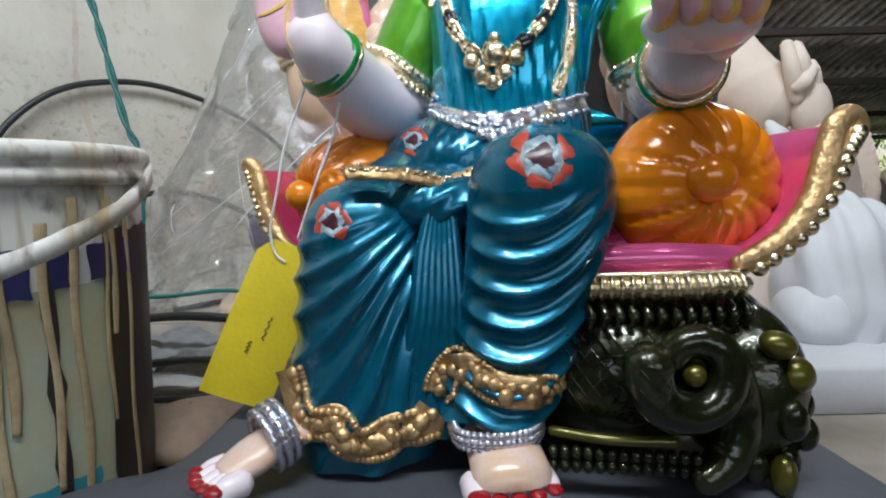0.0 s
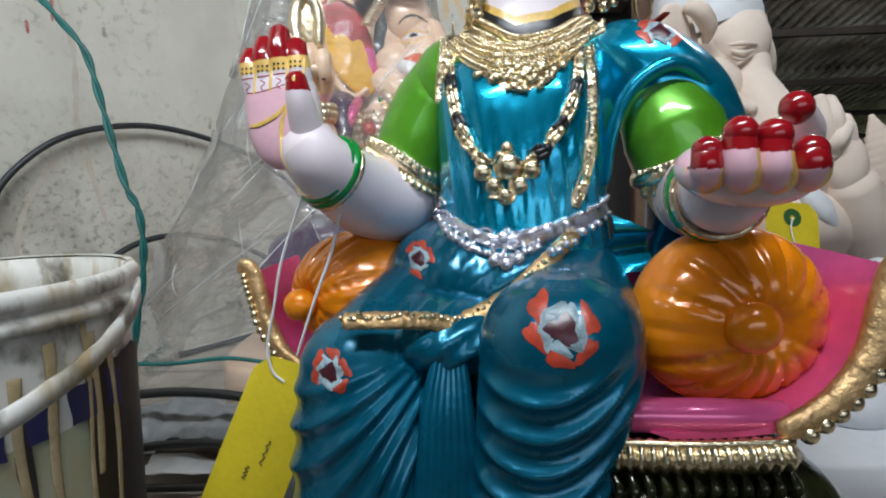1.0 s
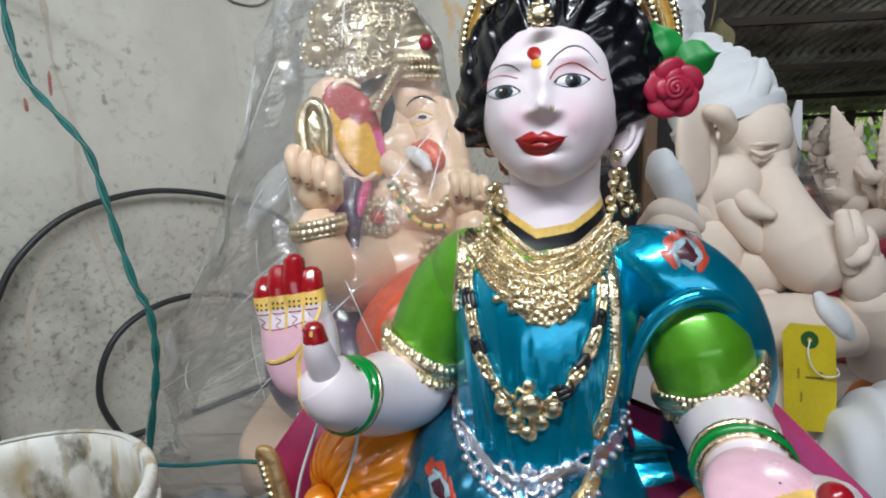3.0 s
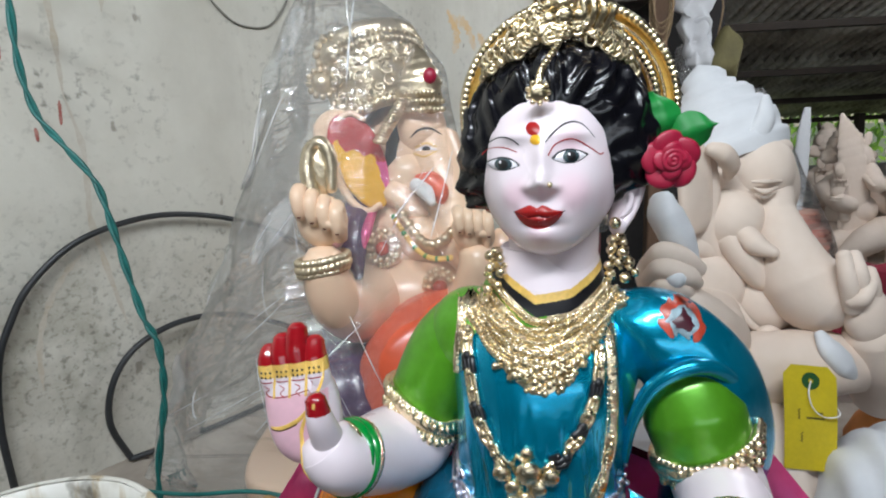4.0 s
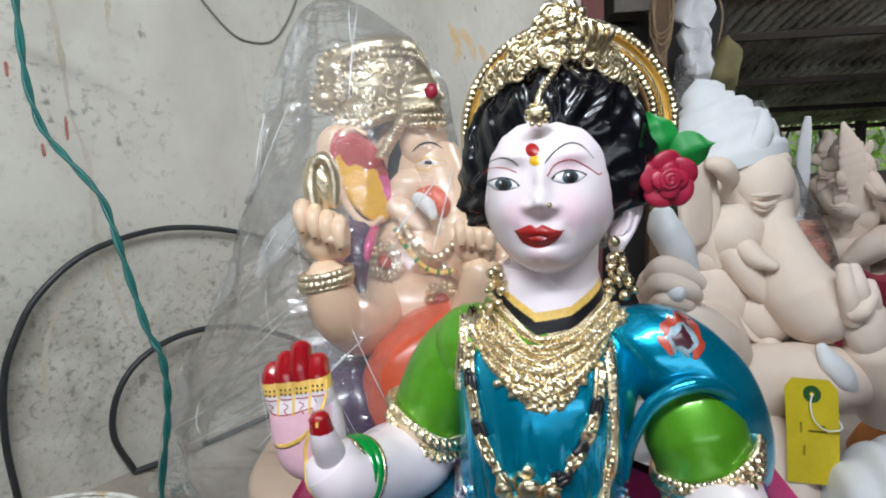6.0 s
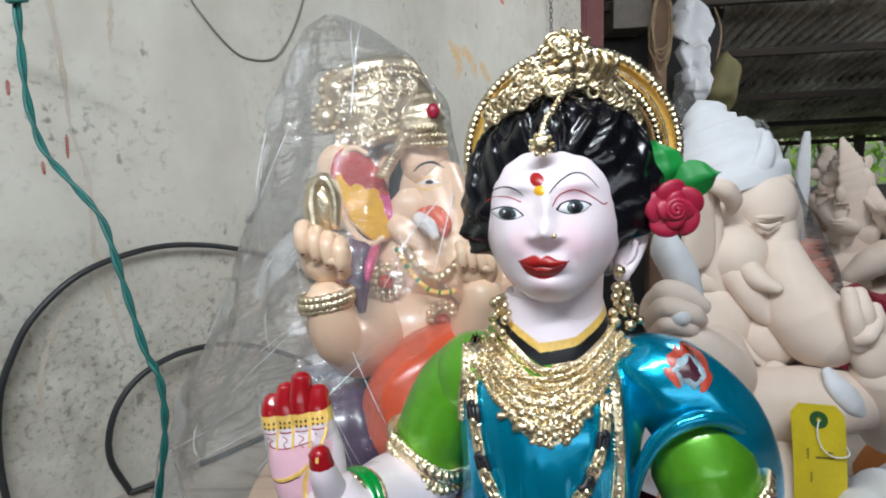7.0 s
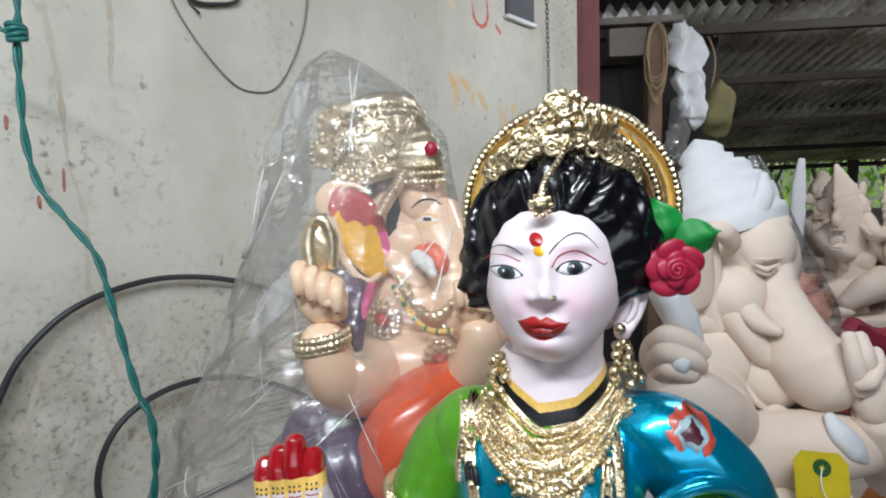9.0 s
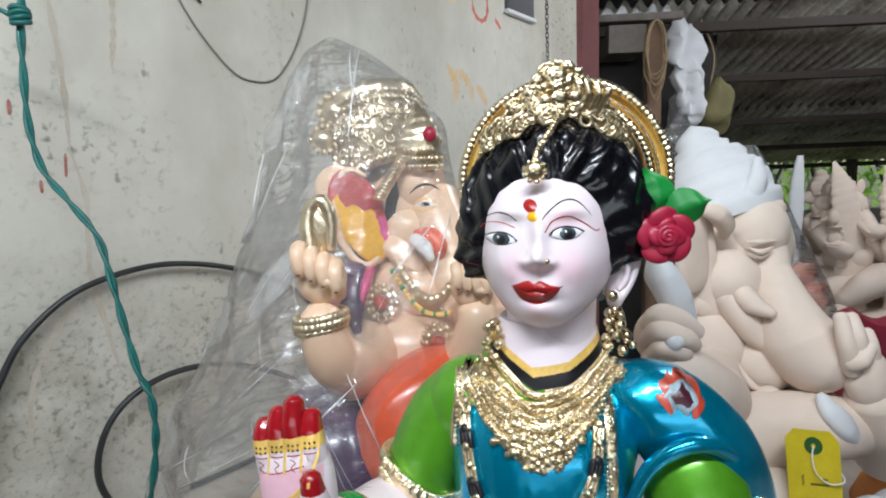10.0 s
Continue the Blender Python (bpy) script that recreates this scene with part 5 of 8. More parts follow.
for k, (x, y, h, w) in enumerate(((3.2, 9.5, 2.4, 1.1), (4.7, 9.0, 2.2, 1.0), (6.4, 9.8, 2.8, 1.4), (8.4, 11, 3.2, 1.6))):
    shrub((x, y, -0.12), h, w, 620, k)

# ---- work table ----
BOARD = material("plaster_dusted_board", (0.42, 0.37, 0.31), 0.8, var=0.15, scale=3, bump=0.001, bscale=40, second=(0.28, 0.24, 0.20))
table = thing("work_table", (0, 0.9, 0), "plaster-dusted wooden work table of rough planks", "table")
for k in range(8):
    y = 0.12 + k * 0.205
    under(box("plank", (-1.15 + 0.01 * (k % 3), y, TABLE - 0.04), (1.75, y + 0.2, TABLE - 0.001 * (k % 2)), BOARD, 0.004), table)
for x in (-1.0, 1.6):
    for y in (0.2, 1.65):
        under(box("leg", (x - 0.04, y - 0.04, 0), (x + 0.04, y + 0.04, TABLE - 0.041), BEAM, 0.004), table)
sc = Sculpt()
STAND = material("grey_painted_board", (0.065, 0.07, 0.082), 0.6, var=0.15, scale=6, bump=0.0006, bscale=60)
rounded(sc, [(-0.40, 0.27), (-0.375, 0.40), (-0.33, 0.455), (-0.27, 0.50), (-0.25, 0.70), (-0.2, 0.83), (0.2, 0.84), (0.36, 0.80), (0.37, 0.5), (0.36, 0.29), (0.1, 0.26), (-0.2, 0.26)], TABLE, 0.728, STAND, 0.012, 90)
tagged(sc.object("statue_stand", (0, 0.5, TABLE)), "dark grey painted board stand under the blue sari statue", "stand")
STONE = material("brown_clay_lump", (0.24, 0.17, 0.12), 0.85, var=0.2, scale=9, bump=0.003, bscale=30)
sc = Sculpt()
sc.ball((-0.335, 0.665, TABLE + 0.030), (0.075, 0.07, 0.036), STONE, nu=40, nv=24, shape=lambda Q, D: rough_stone(Q, 0.006, 22))
tagged(sc.object("clay_lump", (-0.335, 0.665, TABLE)), "flattened brown clay lump on the work table", "clay")

# ---- paint bucket ----


def bucket_material():
    m = material("paint_smeared_plastic", (0.74, 0.73, 0.69), 0.45, var=0.1, scale=4, bump=0.0008, bscale=30, second=(0.64, 0.62, 0.56))
    n, l = m.node_tree.nodes, m.node_tree.links
    p = n["Principled BSDF"]
    c = p.inputs["Base Color"].links[0].from_socket
    co = n.new("ShaderNodeTexCoord")
    for colour, vs, scale, lo, hi, k in (((0.30, 0.24, 0.13), (1, 1, 0.5), 11, 0.50, 0.66, 0.85), ((0.06, 0.045, 0.02), (1, 1, 0.6), 26, 0.54, 0.66, 0.85), ((0.40, 0.30, 0.16), (2.2, 2.2, 0.16), 14, 0.56, 0.62, 0.8)):
        mp = n.new("ShaderNodeMapping")
        mp.inputs["Scale"].default_value = vs
        t = n.new("ShaderNodeTexNoise")
        t.inputs["Scale"].default_value, t.inputs["Detail"].default_value = scale, 5
        r = n.new("ShaderNodeMapRange")
        r.inputs["From Min"].default_value, r.inputs["From Max"].default_value, r.inputs["To Max"].default_value = lo, hi, k
        mx = n.new("ShaderNodeMix")
        mx.data_type = "RGBA"
        l.new(co.outputs["Object"], mp.inputs["Vector"])
        l.new(mp.outputs[0], t.inputs["Vector"])
        l.new(t.outputs["Fac"], r.inputs["Value"])
        l.new(r.outputs[0], mx.inputs[0])
        l.new(c, mx.inputs[6])
        mx.inputs[7].default_value = (*colour, 1)
        c = mx.outputs[2]
    l.new(c, p.inputs["Base Color"])
    return m


BUCKET = bucket_material()
LABELBLUE = material("printed_navy_label", (0.025, 0.025, 0.10), 0.45, var=0.2, scale=12)
LABELGREEN = material("printed_sage_label", (0.40, 0.45, 0.33), 0.5, var=0.25, scale=16, second=(0.42, 0.36, 0.22), bump=0.001, bscale=40)
LABELAQUA = material("printed_aqua_label", (0.03, 0.24, 0.30), 0.5, var=0.25, scale=9)
GRIME = material("black_brown_grime", (0.030, 0.022, 0.018), 0.5, var=0.3, scale=20)
DRIP = material("dried_tan_paint", (0.52, 0.41, 0.24), 0.55, var=0.2, scale=18, bump=0.0012, bscale=60, second=(0.33, 0.25, 0.13))
BC, BR = np.array((-0.474, 0.545, 0)), 0.152


def bucket():
    t = thing("paint_bucket", (BC[0], BC[1], TABLE), "used white plastic paint bucket with dried drips and torn label", "bucket")
    a = np.linspace(0, 2 * np.pi, 120, endpoint=False)
    def radius(z):
        return BR * (0.90 + 0.10 * (z - TABLE) / 0.38) - 0.004
    def lathe(prof, mat, name, parent=t, label="", wob=0.0):
        sc = Sculpt()
        G = np.array([[(BC[0] + (r + wob * noise.noise(Vector((math.cos(b) * 4, math.sin(b) * 4, z * 30)))) * math.cos(b), BC[1] + (r + wob * noise.noise(Vector((math.cos(b) * 4, math.sin(b) * 4, z * 30)))) * math.sin(b), z) for b in a] for r, z in prof])
        sc.grid(G, mat, wrap_v=True)
        return under(sc.object(name, (BC[0], BC[1], TABLE)), parent, label)
    top = 1.033
    lathe([(0.002, TABLE + 0.004), (radius(TABLE) - 0.004, TABLE + 0.002), (radius(TABLE), TABLE + 0.008)] + [(radius(z), z) for z in np.linspace(TABLE + 0.02, top - 0.03, 14)] + [(BR - 0.002, top - 0.004), (BR - 0.001, top), (BR - 0.006, top), (BR - 0.008, top - 0.03)] + [(radius(z) - 0.005, z) for z in np.linspace(top - 0.05, TABLE + 0.02, 10)] + [(0.002, TABLE + 0.016)], BUCKET, "body")
    lathe([(BR - 0.004, top - 0.036), (BR + 0.004, top - 0.034), (BR + 0.005, top - 0.024), (BR + 0.001, top - 0.021), (BR + 0.001, top - 0.017), (BR + 0.006, top - 0.013), (BR + 0.006, top - 0.003), (BR + 0.002, top + 0.003), (BR - 0.004, top + 0.002)], BUCKET, "rim", wob=0.0006)
    # torn printed label, in pieces round the front
    lab = None
    pieces = [(LABELGREEN, -2.2, 0.50, 0.690, 0.905, "faded sage green label"), (LABELAQUA, -1.5, -0.35, 0.672, 0.722, "aqua band of the label")]
    r = random.Random(3)
    for k in range(9):
        b = -1.95 + k * 0.27
        pieces.append((LABELBLUE, b, b + 0.13 + 0.10 * r.random(), 0.885 + 0.03 * r.random(), 0.955 - 0.02 * r.random(), "torn navy label patch"))
    pieces += [(GRIME, -0.22, 0.5, 0.660, 0.955, "black grime streak"), (GRIME, -0.62, -0.54, 0.67, 0.93, "black grime streak")]
    for i, (mat, b0, b1, z0, z1, name) in enumerate(pieces):
        sc = Sculpt()
        lift = 0.0009 if mat is LABELGREEN else (0.0022 if mat is LABELAQUA else 0.003 + 0.0002 * (i % 5))
        rows = []
        for z in np.linspace(z0, z1, 12):
            e0, e1 = b0 + 0.03 * noise.noise(Vector((z * 40, i, 0))), b1 + 0.03 * noise.noise(Vector((z * 40, i, 5)))
            rows.append([(BC[0] + (radius(z) + lift) * math.cos(b), BC[1] + (radius(z) + lift) * math.sin(b), z + 0.006 * noise.noise(Vector((b * 9, i, z)))) for b in np.linspace(e0, e1, 24)])
        sc.grid(np.array(rows), mat)
        under(sc.object("label_piece", (BC[0], BC[1], TABLE)), t, name)
    # runs of dried paint
    for k in range(13):
        b = -1.98 + k * 0.165 + 0.13 * r.random()
        z1 = 1.0 - 0.05 * r.random()
        z0 = 0.665 + 0.12 * r.random() * (k % 3)
        sc = Sculpt()
        n = 14
        zs = np.linspace(z1, z0, n)
        P = np.array([(BC[0] + (radius(z) + 0.0032) * math.cos(b + 0.015 * math.sin(z * 31 + k)), BC[1] + (radius(z) + 0.0032) * math.sin(b + 0.015 * math.sin(z * 31 + k)), z) for z in zs])
        w = 0.0014 + 0.0030 * r.random()
        sc.tube(P, [w * 1.3, w, w * 0.9, w * 1.1, w * 0.8], DRIP, n=8, steps=40, flat=0.22, up=(math.cos(b), math.sin(b), 0))
        under(sc.object("paint_drip", (BC[0], BC[1], TABLE)), t, "dried tan paint run")
    # carrying strap lying askew round the front
    sc = Sculpt()
    rows = []
    for q in np.linspace(0, 1, 60):
        b = 0.35 - q * 2.75
        z = 1.012 - 0.105 * math.sin(min(1, q * 1.15) * math.pi / 2) - 0.02 * q
        rr = BR + 0.006 + 0.010 * math.sin(q * math.pi)
        d = np.array((math.cos(b), math.sin(b), 0))
        c = np.array((BC[0], BC[1], 0)) + d * rr + (0, 0, z)
        rows.append([c + (0, 0, -0.010), c + d * 0.003 + (0, 0, -0.0095), c + d * 0.0035 + (0, 0, 0.0095), c + (0, 0, 0.010)])
    sc.grid(rough_stone(np.array(rows), 0.0012, 60), BUCKET, wrap_v=True)
    under(sc.object("handle", (BC[0], BC[1], TABLE)), t, "paint-crusted carrying handle")
    return t


bucket()

# ---- tags on strings ----
PRINT = material("brown_card_print", (0.16, 0.13, 0.01), 0.7, var=0.2, scale=60)
HOLE = material("green_card_ring", (0.02, 0.09, 0.02), 0.6, var=0.2)


def card_tag(corner, right, down, w, h, bend, ring, marks, label):
    """A card with cut top corners: corner is the top left, right and down are directions."""
    c, u, v = Vector(corner), Vector(right).normalized(), Vector(down).normalized()
    nrm = u.cross(v).normalized()
    if nrm.y > 0:
        nrm = -nrm
    t = thing("card_tag", c + u * w / 2, label, "tag")
    def at(a, b, lift=0.0):
        return np.array(c + u * (a * w) + v * (b * h) + nrm * (lift + bend * math.sin(b * math.pi) + bend * 0.4 * math.sin(a * 3)))
    sc = Sculpt()
    G = []
    for b in np.linspace(0, 1, 24):
        cut = 0.16 * max(0, 1 - b / 0.09)
        G.append([at(cut + (1 - 2 * cut) * a, b) for a in np.linspace(0, 1, 12)])
    G = np.array(G)
    sc.grid(G, CARD)
    sc.grid(G - np.array(nrm) * 0.0012, CARD)
    under(sc.object("card", tuple(c)), t)
    if ring:
        sc = Sculpt()
        a = np.linspace(0, 2 * np.pi, 24, endpoint=False)
        sc.grid(np.array([[at(0.5 + q * 0.17 * math.cos(i), 0.135 + q * 0.17 * w / h * math.sin(i), 0.0008) for i in a] for q in (0.28, 1.0)]), HOLE, wrap_v=True)
        under(sc.object("eyelet", tuple(c)), t, "dark green eyelet ring")
    for x0, y0, x1, y1 in marks:
        sc = Sculpt()
        sc.grid(np.array([[at(x0 + (x1 - x0) * a + 0.02 * math.sin(b * 20), y0 + (y1 - y0) * b, 0.0008) for a in (0, 1)] for b in np.linspace(0, 1, 10)]), PRINT)
        under(sc.object("print_mark", tuple(c)), t, "faint brown handwriting mark")
    return t, at


tag1, at1 = card_tag((-0.204, 0.600, 0.937), (0.94, 0.02, -0.33), (-0.075, -0.025, -0.169), 0.080, 0.187, 0.004, False, [(0.55, 0.45, 0.58, 0.6), (0.40, 0.62, 0.44, 0.70)], "bright yellow card tag hung by white string from the wrist")
sc = Sculpt()
sc.tube([(-0.098, 0.583, 1.128), (-0.117, 0.597, 1.053), (-0.142, 0.597, 0.991), (-0.164, 0.597, 0.933)], 0.0015, THREAD, n=8, steps=40)
sc.tube([(-0.140, 0.600, 1.115), (-0.170, 0.594, 1.039), (-0.183, 0.594, 0.987), (-0.193, 0.594, 0.946), (-0.190, 0.594, 0.918), (-0.179, 0.594, 0.906)], 0.0015, THREAD, n=8, steps=40)
under(sc.object("string", (-0.13, 0.45, 0.95)), tag1, "thin white loop string")
tag2, at2 = card_tag((0.500, 0.930, 1.057), (0.99, 0.0, -0.12), (0.08, -0.03, -1.0), 0.084, 0.182, 0.003, True, [(0.25, 0.40, 0.28, 0.50), (0.62, 0.42, 0.72, 0.44), (0.40, 0.47, 0.75, 0.49), (0.3, 0.62, 0.33, 0.72)], "yellow card tag with green eyelet hung on the plaster statue")
sc = Sculpt()
sc.tube([at2(0.5, 0.135, 0.001), at2(0.42, 0.24, 0.006), at2(0.48, 0.37, 0.008), at2(0.72, 0.45, 0.006), at2(1.02, 0.42, 0.004), at2(1.12, 0.36, -0.03)], 0.0011, THREAD, n=8, steps=40)
under(sc.object("string", tuple(at2(0.5, 0.13))), tag2, "thin white string loop")

# ---- elephant-headed statues ----


def lathe_line(sc, line, radii, mat, n=60, ripple=0.0, count=12):
    """Rings round a straight, leaning axis: line is its foot and tip, radii are (share of the way, radius)."""
    a, b = np.array(line[0], float), np.array(line[1], float)
    ax = (b - a) / np.linalg.norm(b - a)
    u = np.cross(ax, (0, 1.0, 0))
    u /= np.linalg.norm(u)
    w = np.cross(ax, u)
    t = np.linspace(0, 2 * np.pi, n, endpoint=False)
    G = np.array([[a + (b - a) * q + (u * math.cos(i) + w * math.sin(i)) * r * (1 + ripple * math.sin(i * count)) for i in t] for q, r in radii])
    sc.grid(G, mat, wrap_v=True)


def curled_fist(sc, c, s, skin, nail, lean=0.0):
    """A hand closed towards the viewer: palm block, four curled fingers and a thumb. s: half its width."""
    c = np.array(c)
    sc.ball(c, (s, s * 0.75, s * 1.05), skin, nu=30, nv=20)
    for k in range(4):
        q = (k - 1.5) * 0.46 * s
        b = c + (q, -s * 0.25, s * 0.75 - lean * q)
        sc.tube([b + (0, s * 0.3, -s * 0.1), b + (0, -s * 0.1, s * 0.18), b + (0.06 * s, -s * 0.62, 0.0), b + (0.1 * s, -s * 0.66, -s * 0.50), b + (0.1 * s, -s * 0.50, -s * 0.85)], [0.26 * s, 0.29 * s, 0.29 * s, 0.27 * s, 0.20 * s], skin, n=14, steps=26)
        sc.ball(b + (0.1 * s, -s * 0.74, -s * 0.68), (0.14 * s, 0.10 * s, 0.16 * s), nail, nu=12, nv=8)
    sc.tube([c + (s * 0.7, -s * 0.3, -s * 0.6), c + (s * 0.8, -s * 0.75, -s * 0.1), c + (s * 0.35, -s * 1.0, s * 0.05)], [0.32 * s, 0.28 * s, 0.2 * s], skin, n=14, steps=20)


def plaster_elephant():
    """The unpainted statue beside the woman: head in three-quarter view, trunk curled forward, one palm lifted."""
    sc = Sculpt()
    M, W = PLASTER, PRIMER
    # torso, chest and belly
    sc.ball((0.554, 1.220, 1.048), (0.1308, 0.13, 0.1635), M, rot=(0, -14, 0), nu=60, nv=40)
    sc.ball((0.555, 1.110, 1.102), (0.0652, 0.06, 0.0610), M, rot=(0, 20, 0), nu=40, nv=26)
    sc.ball((0.463, 1.130, 1.127), (0.0751, 0.07, 0.0805), M, nu=40, nv=26)
    sc.ball((0.640, 1.170, 0.965), (0.1171, 0.13, 0.0669), M, nu=50, nv=30)
    # folded thigh, knee and the lower robe
    sc.tube([(0.436, 1.120, 0.921), (0.486, 1.050, 0.986), (0.557, 1.020, 1.011), (0.641, 1.030, 1.009), (0.738, 1.080, 0.973)], [0.0744, 0.0712, 0.0631, 0.0561, 0.0408], M, n=40, steps=60)
    sc.tube([(0.459, 1.100, 0.930), (0.506, 1.020, 0.903), (0.536, 0.990, 0.821), (0.568, 0.980, 0.702)], [0.07, 0.075, 0.07, 0.06], M, n=36, steps=50, wave=lambda s, a: 1 + 0.04 * np.sin(a * 9 + s * 5))
    sc.ball((0.593, 1.160, 0.661), (0.24, 0.17, 0.16), W, nu=60, nv=36, shape=lambda Q, D: Q + D * (0.006 * np.sin(Q[..., 0] * 55 + Q[..., 2] * 30))[..., None])
    sc.tube([(0.592, 0.990, 1.083), (0.601, 0.975, 1.060), (0.623, 0.975, 1.035), (0.658, 0.990, 1.001)], [0.010, 0.022, 0.024, 0.012], W, n=22, steps=30, flat=0.7)
    # armlet, elbow and the fist with its broken emblem
    sc.tube([(0.452, 1.200, 1.155), (0.446, 1.100, 1.092), (0.430, 1.020, 1.080)], [0.06, 0.062, 0.055], M, n=36, steps=40)
    sc.tube([(0.443, 1.030, 1.061), (0.383, 0.980, 1.105), (0.336, 0.950, 1.146), (0.315, 0.950, 1.177)], [0.056, 0.058, 0.050, 0.036], M, n=36, steps=40)
    sc.tube([(0.423, 1.000, 1.039), (0.438, 0.980, 1.068), (0.434, 0.980, 1.108), (0.418, 1.000, 1.127), (0.434, 1.080, 1.071), (0.441, 1.080, 1.021)], 0.010, M, n=12, steps=50, closed=True)
    sc.tube([(0.416, 1.000, 1.032), (0.425, 0.970, 1.062), (0.421, 0.970, 1.101), (0.409, 1.000, 1.117), (0.424, 1.080, 1.064), (0.434, 1.080, 1.012)], 0.008, M, n=12, steps=50, closed=True)
    sc.ball((0.326, 0.970, 1.197), (0.0452, 0.045, 0.0470), M, rot=(0, 20, 0), nu=40, nv=26)
    sc.tube([(0.294, 0.950, 1.222), (0.304, 0.925, 1.244), (0.330, 0.920, 1.237), (0.363, 0.930, 1.214)], [0.014, 0.018, 0.018, 0.013], M, n=18, steps=30)
    sc.tube([(0.293, 0.950, 1.196), (0.303, 0.915, 1.224), (0.335, 0.915, 1.212), (0.359, 0.930, 1.193)], [0.014, 0.018, 0.018, 0.012], M, n=18, steps=30)
    sc.tube([(0.301, 0.950, 1.171), (0.308, 0.915, 1.198), (0.334, 0.920, 1.187), (0.355, 0.940, 1.171)], [0.013, 0.017, 0.016, 0.010], M, n=18, steps=30)
    sc.ball((0.318, 0.905, 1.210), (0.015, 0.015, 0.016), W, nu=20, nv=14)
    sc.tube([(0.352, 0.960, 1.227), (0.334, 0.955, 1.265), (0.317, 0.955, 1.300), (0.313, 0.960, 1.326)], [0.026, 0.034, 0.034, 0.022], W, n=26, steps=40, flat=0.7, wave=lambda s, a: 1 + 0.05 * np.sin(a * 3 + s * 4))
    # head, brow, cheek and mouth
    sc.ball((0.547, 1.200, 1.307), (0.1055, 0.10, 0.1147), M, rot=(0, -10, 0), nu=70, nv=46, shape=lambda Q, D: Q * (1 - 0.12 * np.clip(-D[..., 2], 0, 1) ** 2)[..., None])
    sc.ball((0.554, 1.150, 1.344), (0.0634, 0.065, 0.0678), M, nu=40, nv=26)
    sc.ball((0.500, 1.130, 1.258), (0.0601, 0.065, 0.0601), M, nu=40, nv=26)
    sc.tube([(0.516, 1.080, 1.320), (0.532, 1.074, 1.314), (0.557, 1.082, 1.320)], [0.002, 0.0055, 0.002], M, n=12, steps=20)
    sc.tube([(0.513, 1.084, 1.331), (0.532, 1.076, 1.331), (0.565, 1.086, 1.331)], [0.002, 0.0050, 0.002], M, n=12, steps=20)
    sc.tube([(0.520, 1.083, 1.309), (0.536, 1.080, 1.304), (0.556, 1.085, 1.311)], [0.002, 0.004, 0.002], M, n=10, steps=20)
    # trunk: comes down over the chest and curls forward
    sc.tube([(0.568, 1.150, 1.327), (0.569, 1.110, 1.269), (0.576, 1.080, 1.216), (0.592, 1.060, 1.162), (0.620, 1.050, 1.129), (0.650, 1.050, 1.131), (0.673, 1.060, 1.145)], [0.046, 0.036, 0.047, 0.064, 0.066, 0.048, 0.026], M, n=44, steps=110)
    sc.tube([(0.503, 1.080, 1.241), (0.513, 1.055, 1.223), (0.536, 1.035, 1.211)], [0.020, 0.019, 0.009], M, n=18, steps=24)
    sc.tube([(0.491, 1.100, 1.232), (0.510, 1.080, 1.193), (0.530, 1.070, 1.158), (0.548, 1.070, 1.139)], [0.030, 0.028, 0.020, 0.010], M, n=18, steps=30)
    # ears: the near flap hangs beside the cheek, with a folded upper rim
    sc.ball((0.412, 1.075, 1.323), 1, M, rot=(0, -8, 28), nu=60, nv=40, shape=lambda Q, D: np.sign(D) * np.abs(D) ** 0.7 * np.array((0.0384, 0.012, 0.0808)))
    sc.tube([(0.427, 1.060, 1.393), (0.449, 1.060, 1.384), (0.470, 1.075, 1.363), (0.474, 1.090, 1.340)], [0.012, 0.017, 0.016, 0.008], M, n=18, steps=30)
    sc.tube([(0.436, 1.105, 1.382), (0.443, 1.100, 1.317), (0.444, 1.100, 1.249), (0.469, 1.100, 1.195)], [0.020, 0.024, 0.026, 0.012], M, n=20, steps=40, flat=0.5, up=(0, -1, 0))
    sc.tube([(0.420, 1.110, 1.243), (0.441, 1.100, 1.214), (0.472, 1.100, 1.194)], [0.026, 0.022, 0.008], M, n=18, steps=24, flat=0.5, up=(0, -1, 0))
    # crown: stepped whitewashed rings, front points, beaded band
    lathe_line(sc, ((0.536, 1.200, 1.358), (0.482, 1.260, 1.551)), [(0.0, 0.098), (0.10, 0.104), (0.16, 0.104), (0.18, 0.096), (0.28, 0.099), (0.36, 0.098), (0.385, 0.088), (0.45, 0.090), (0.50, 0.086), (0.52, 0.074), (0.60, 0.076), (0.66, 0.068), (0.68, 0.052), (0.74, 0.054), (0.78, 0.040), (0.84, 0.043), (0.90, 0.034), (0.96, 0.016), (1.0, 0.002)], W, 80)
    sc.tube([(0.533, 1.120, 1.401), (0.547, 1.120, 1.440), (0.551, 1.130, 1.479)], [0.020, 0.018, 0.007], W, n=18, steps=24, flat=0.6, up=(0, -1, 0))
    sc.ball((0.556, 1.170, 1.385), (0.0647, 0.062, 0.0312), M, nu=40, nv=26)
    # lifted palm with its forearm, and the rear arm
    sc.tube([(0.797, 1.100, 0.916), (0.723, 1.030, 1.013), (0.683, 1.000, 1.078)], [0.055, 0.050, 0.040], M, n=30, steps=30)
    sc.ball((0.669, 0.995, 1.110), (0.0354, 0.030, 0.0540), M, rot=(0, -12, 0), nu=36, nv=24)
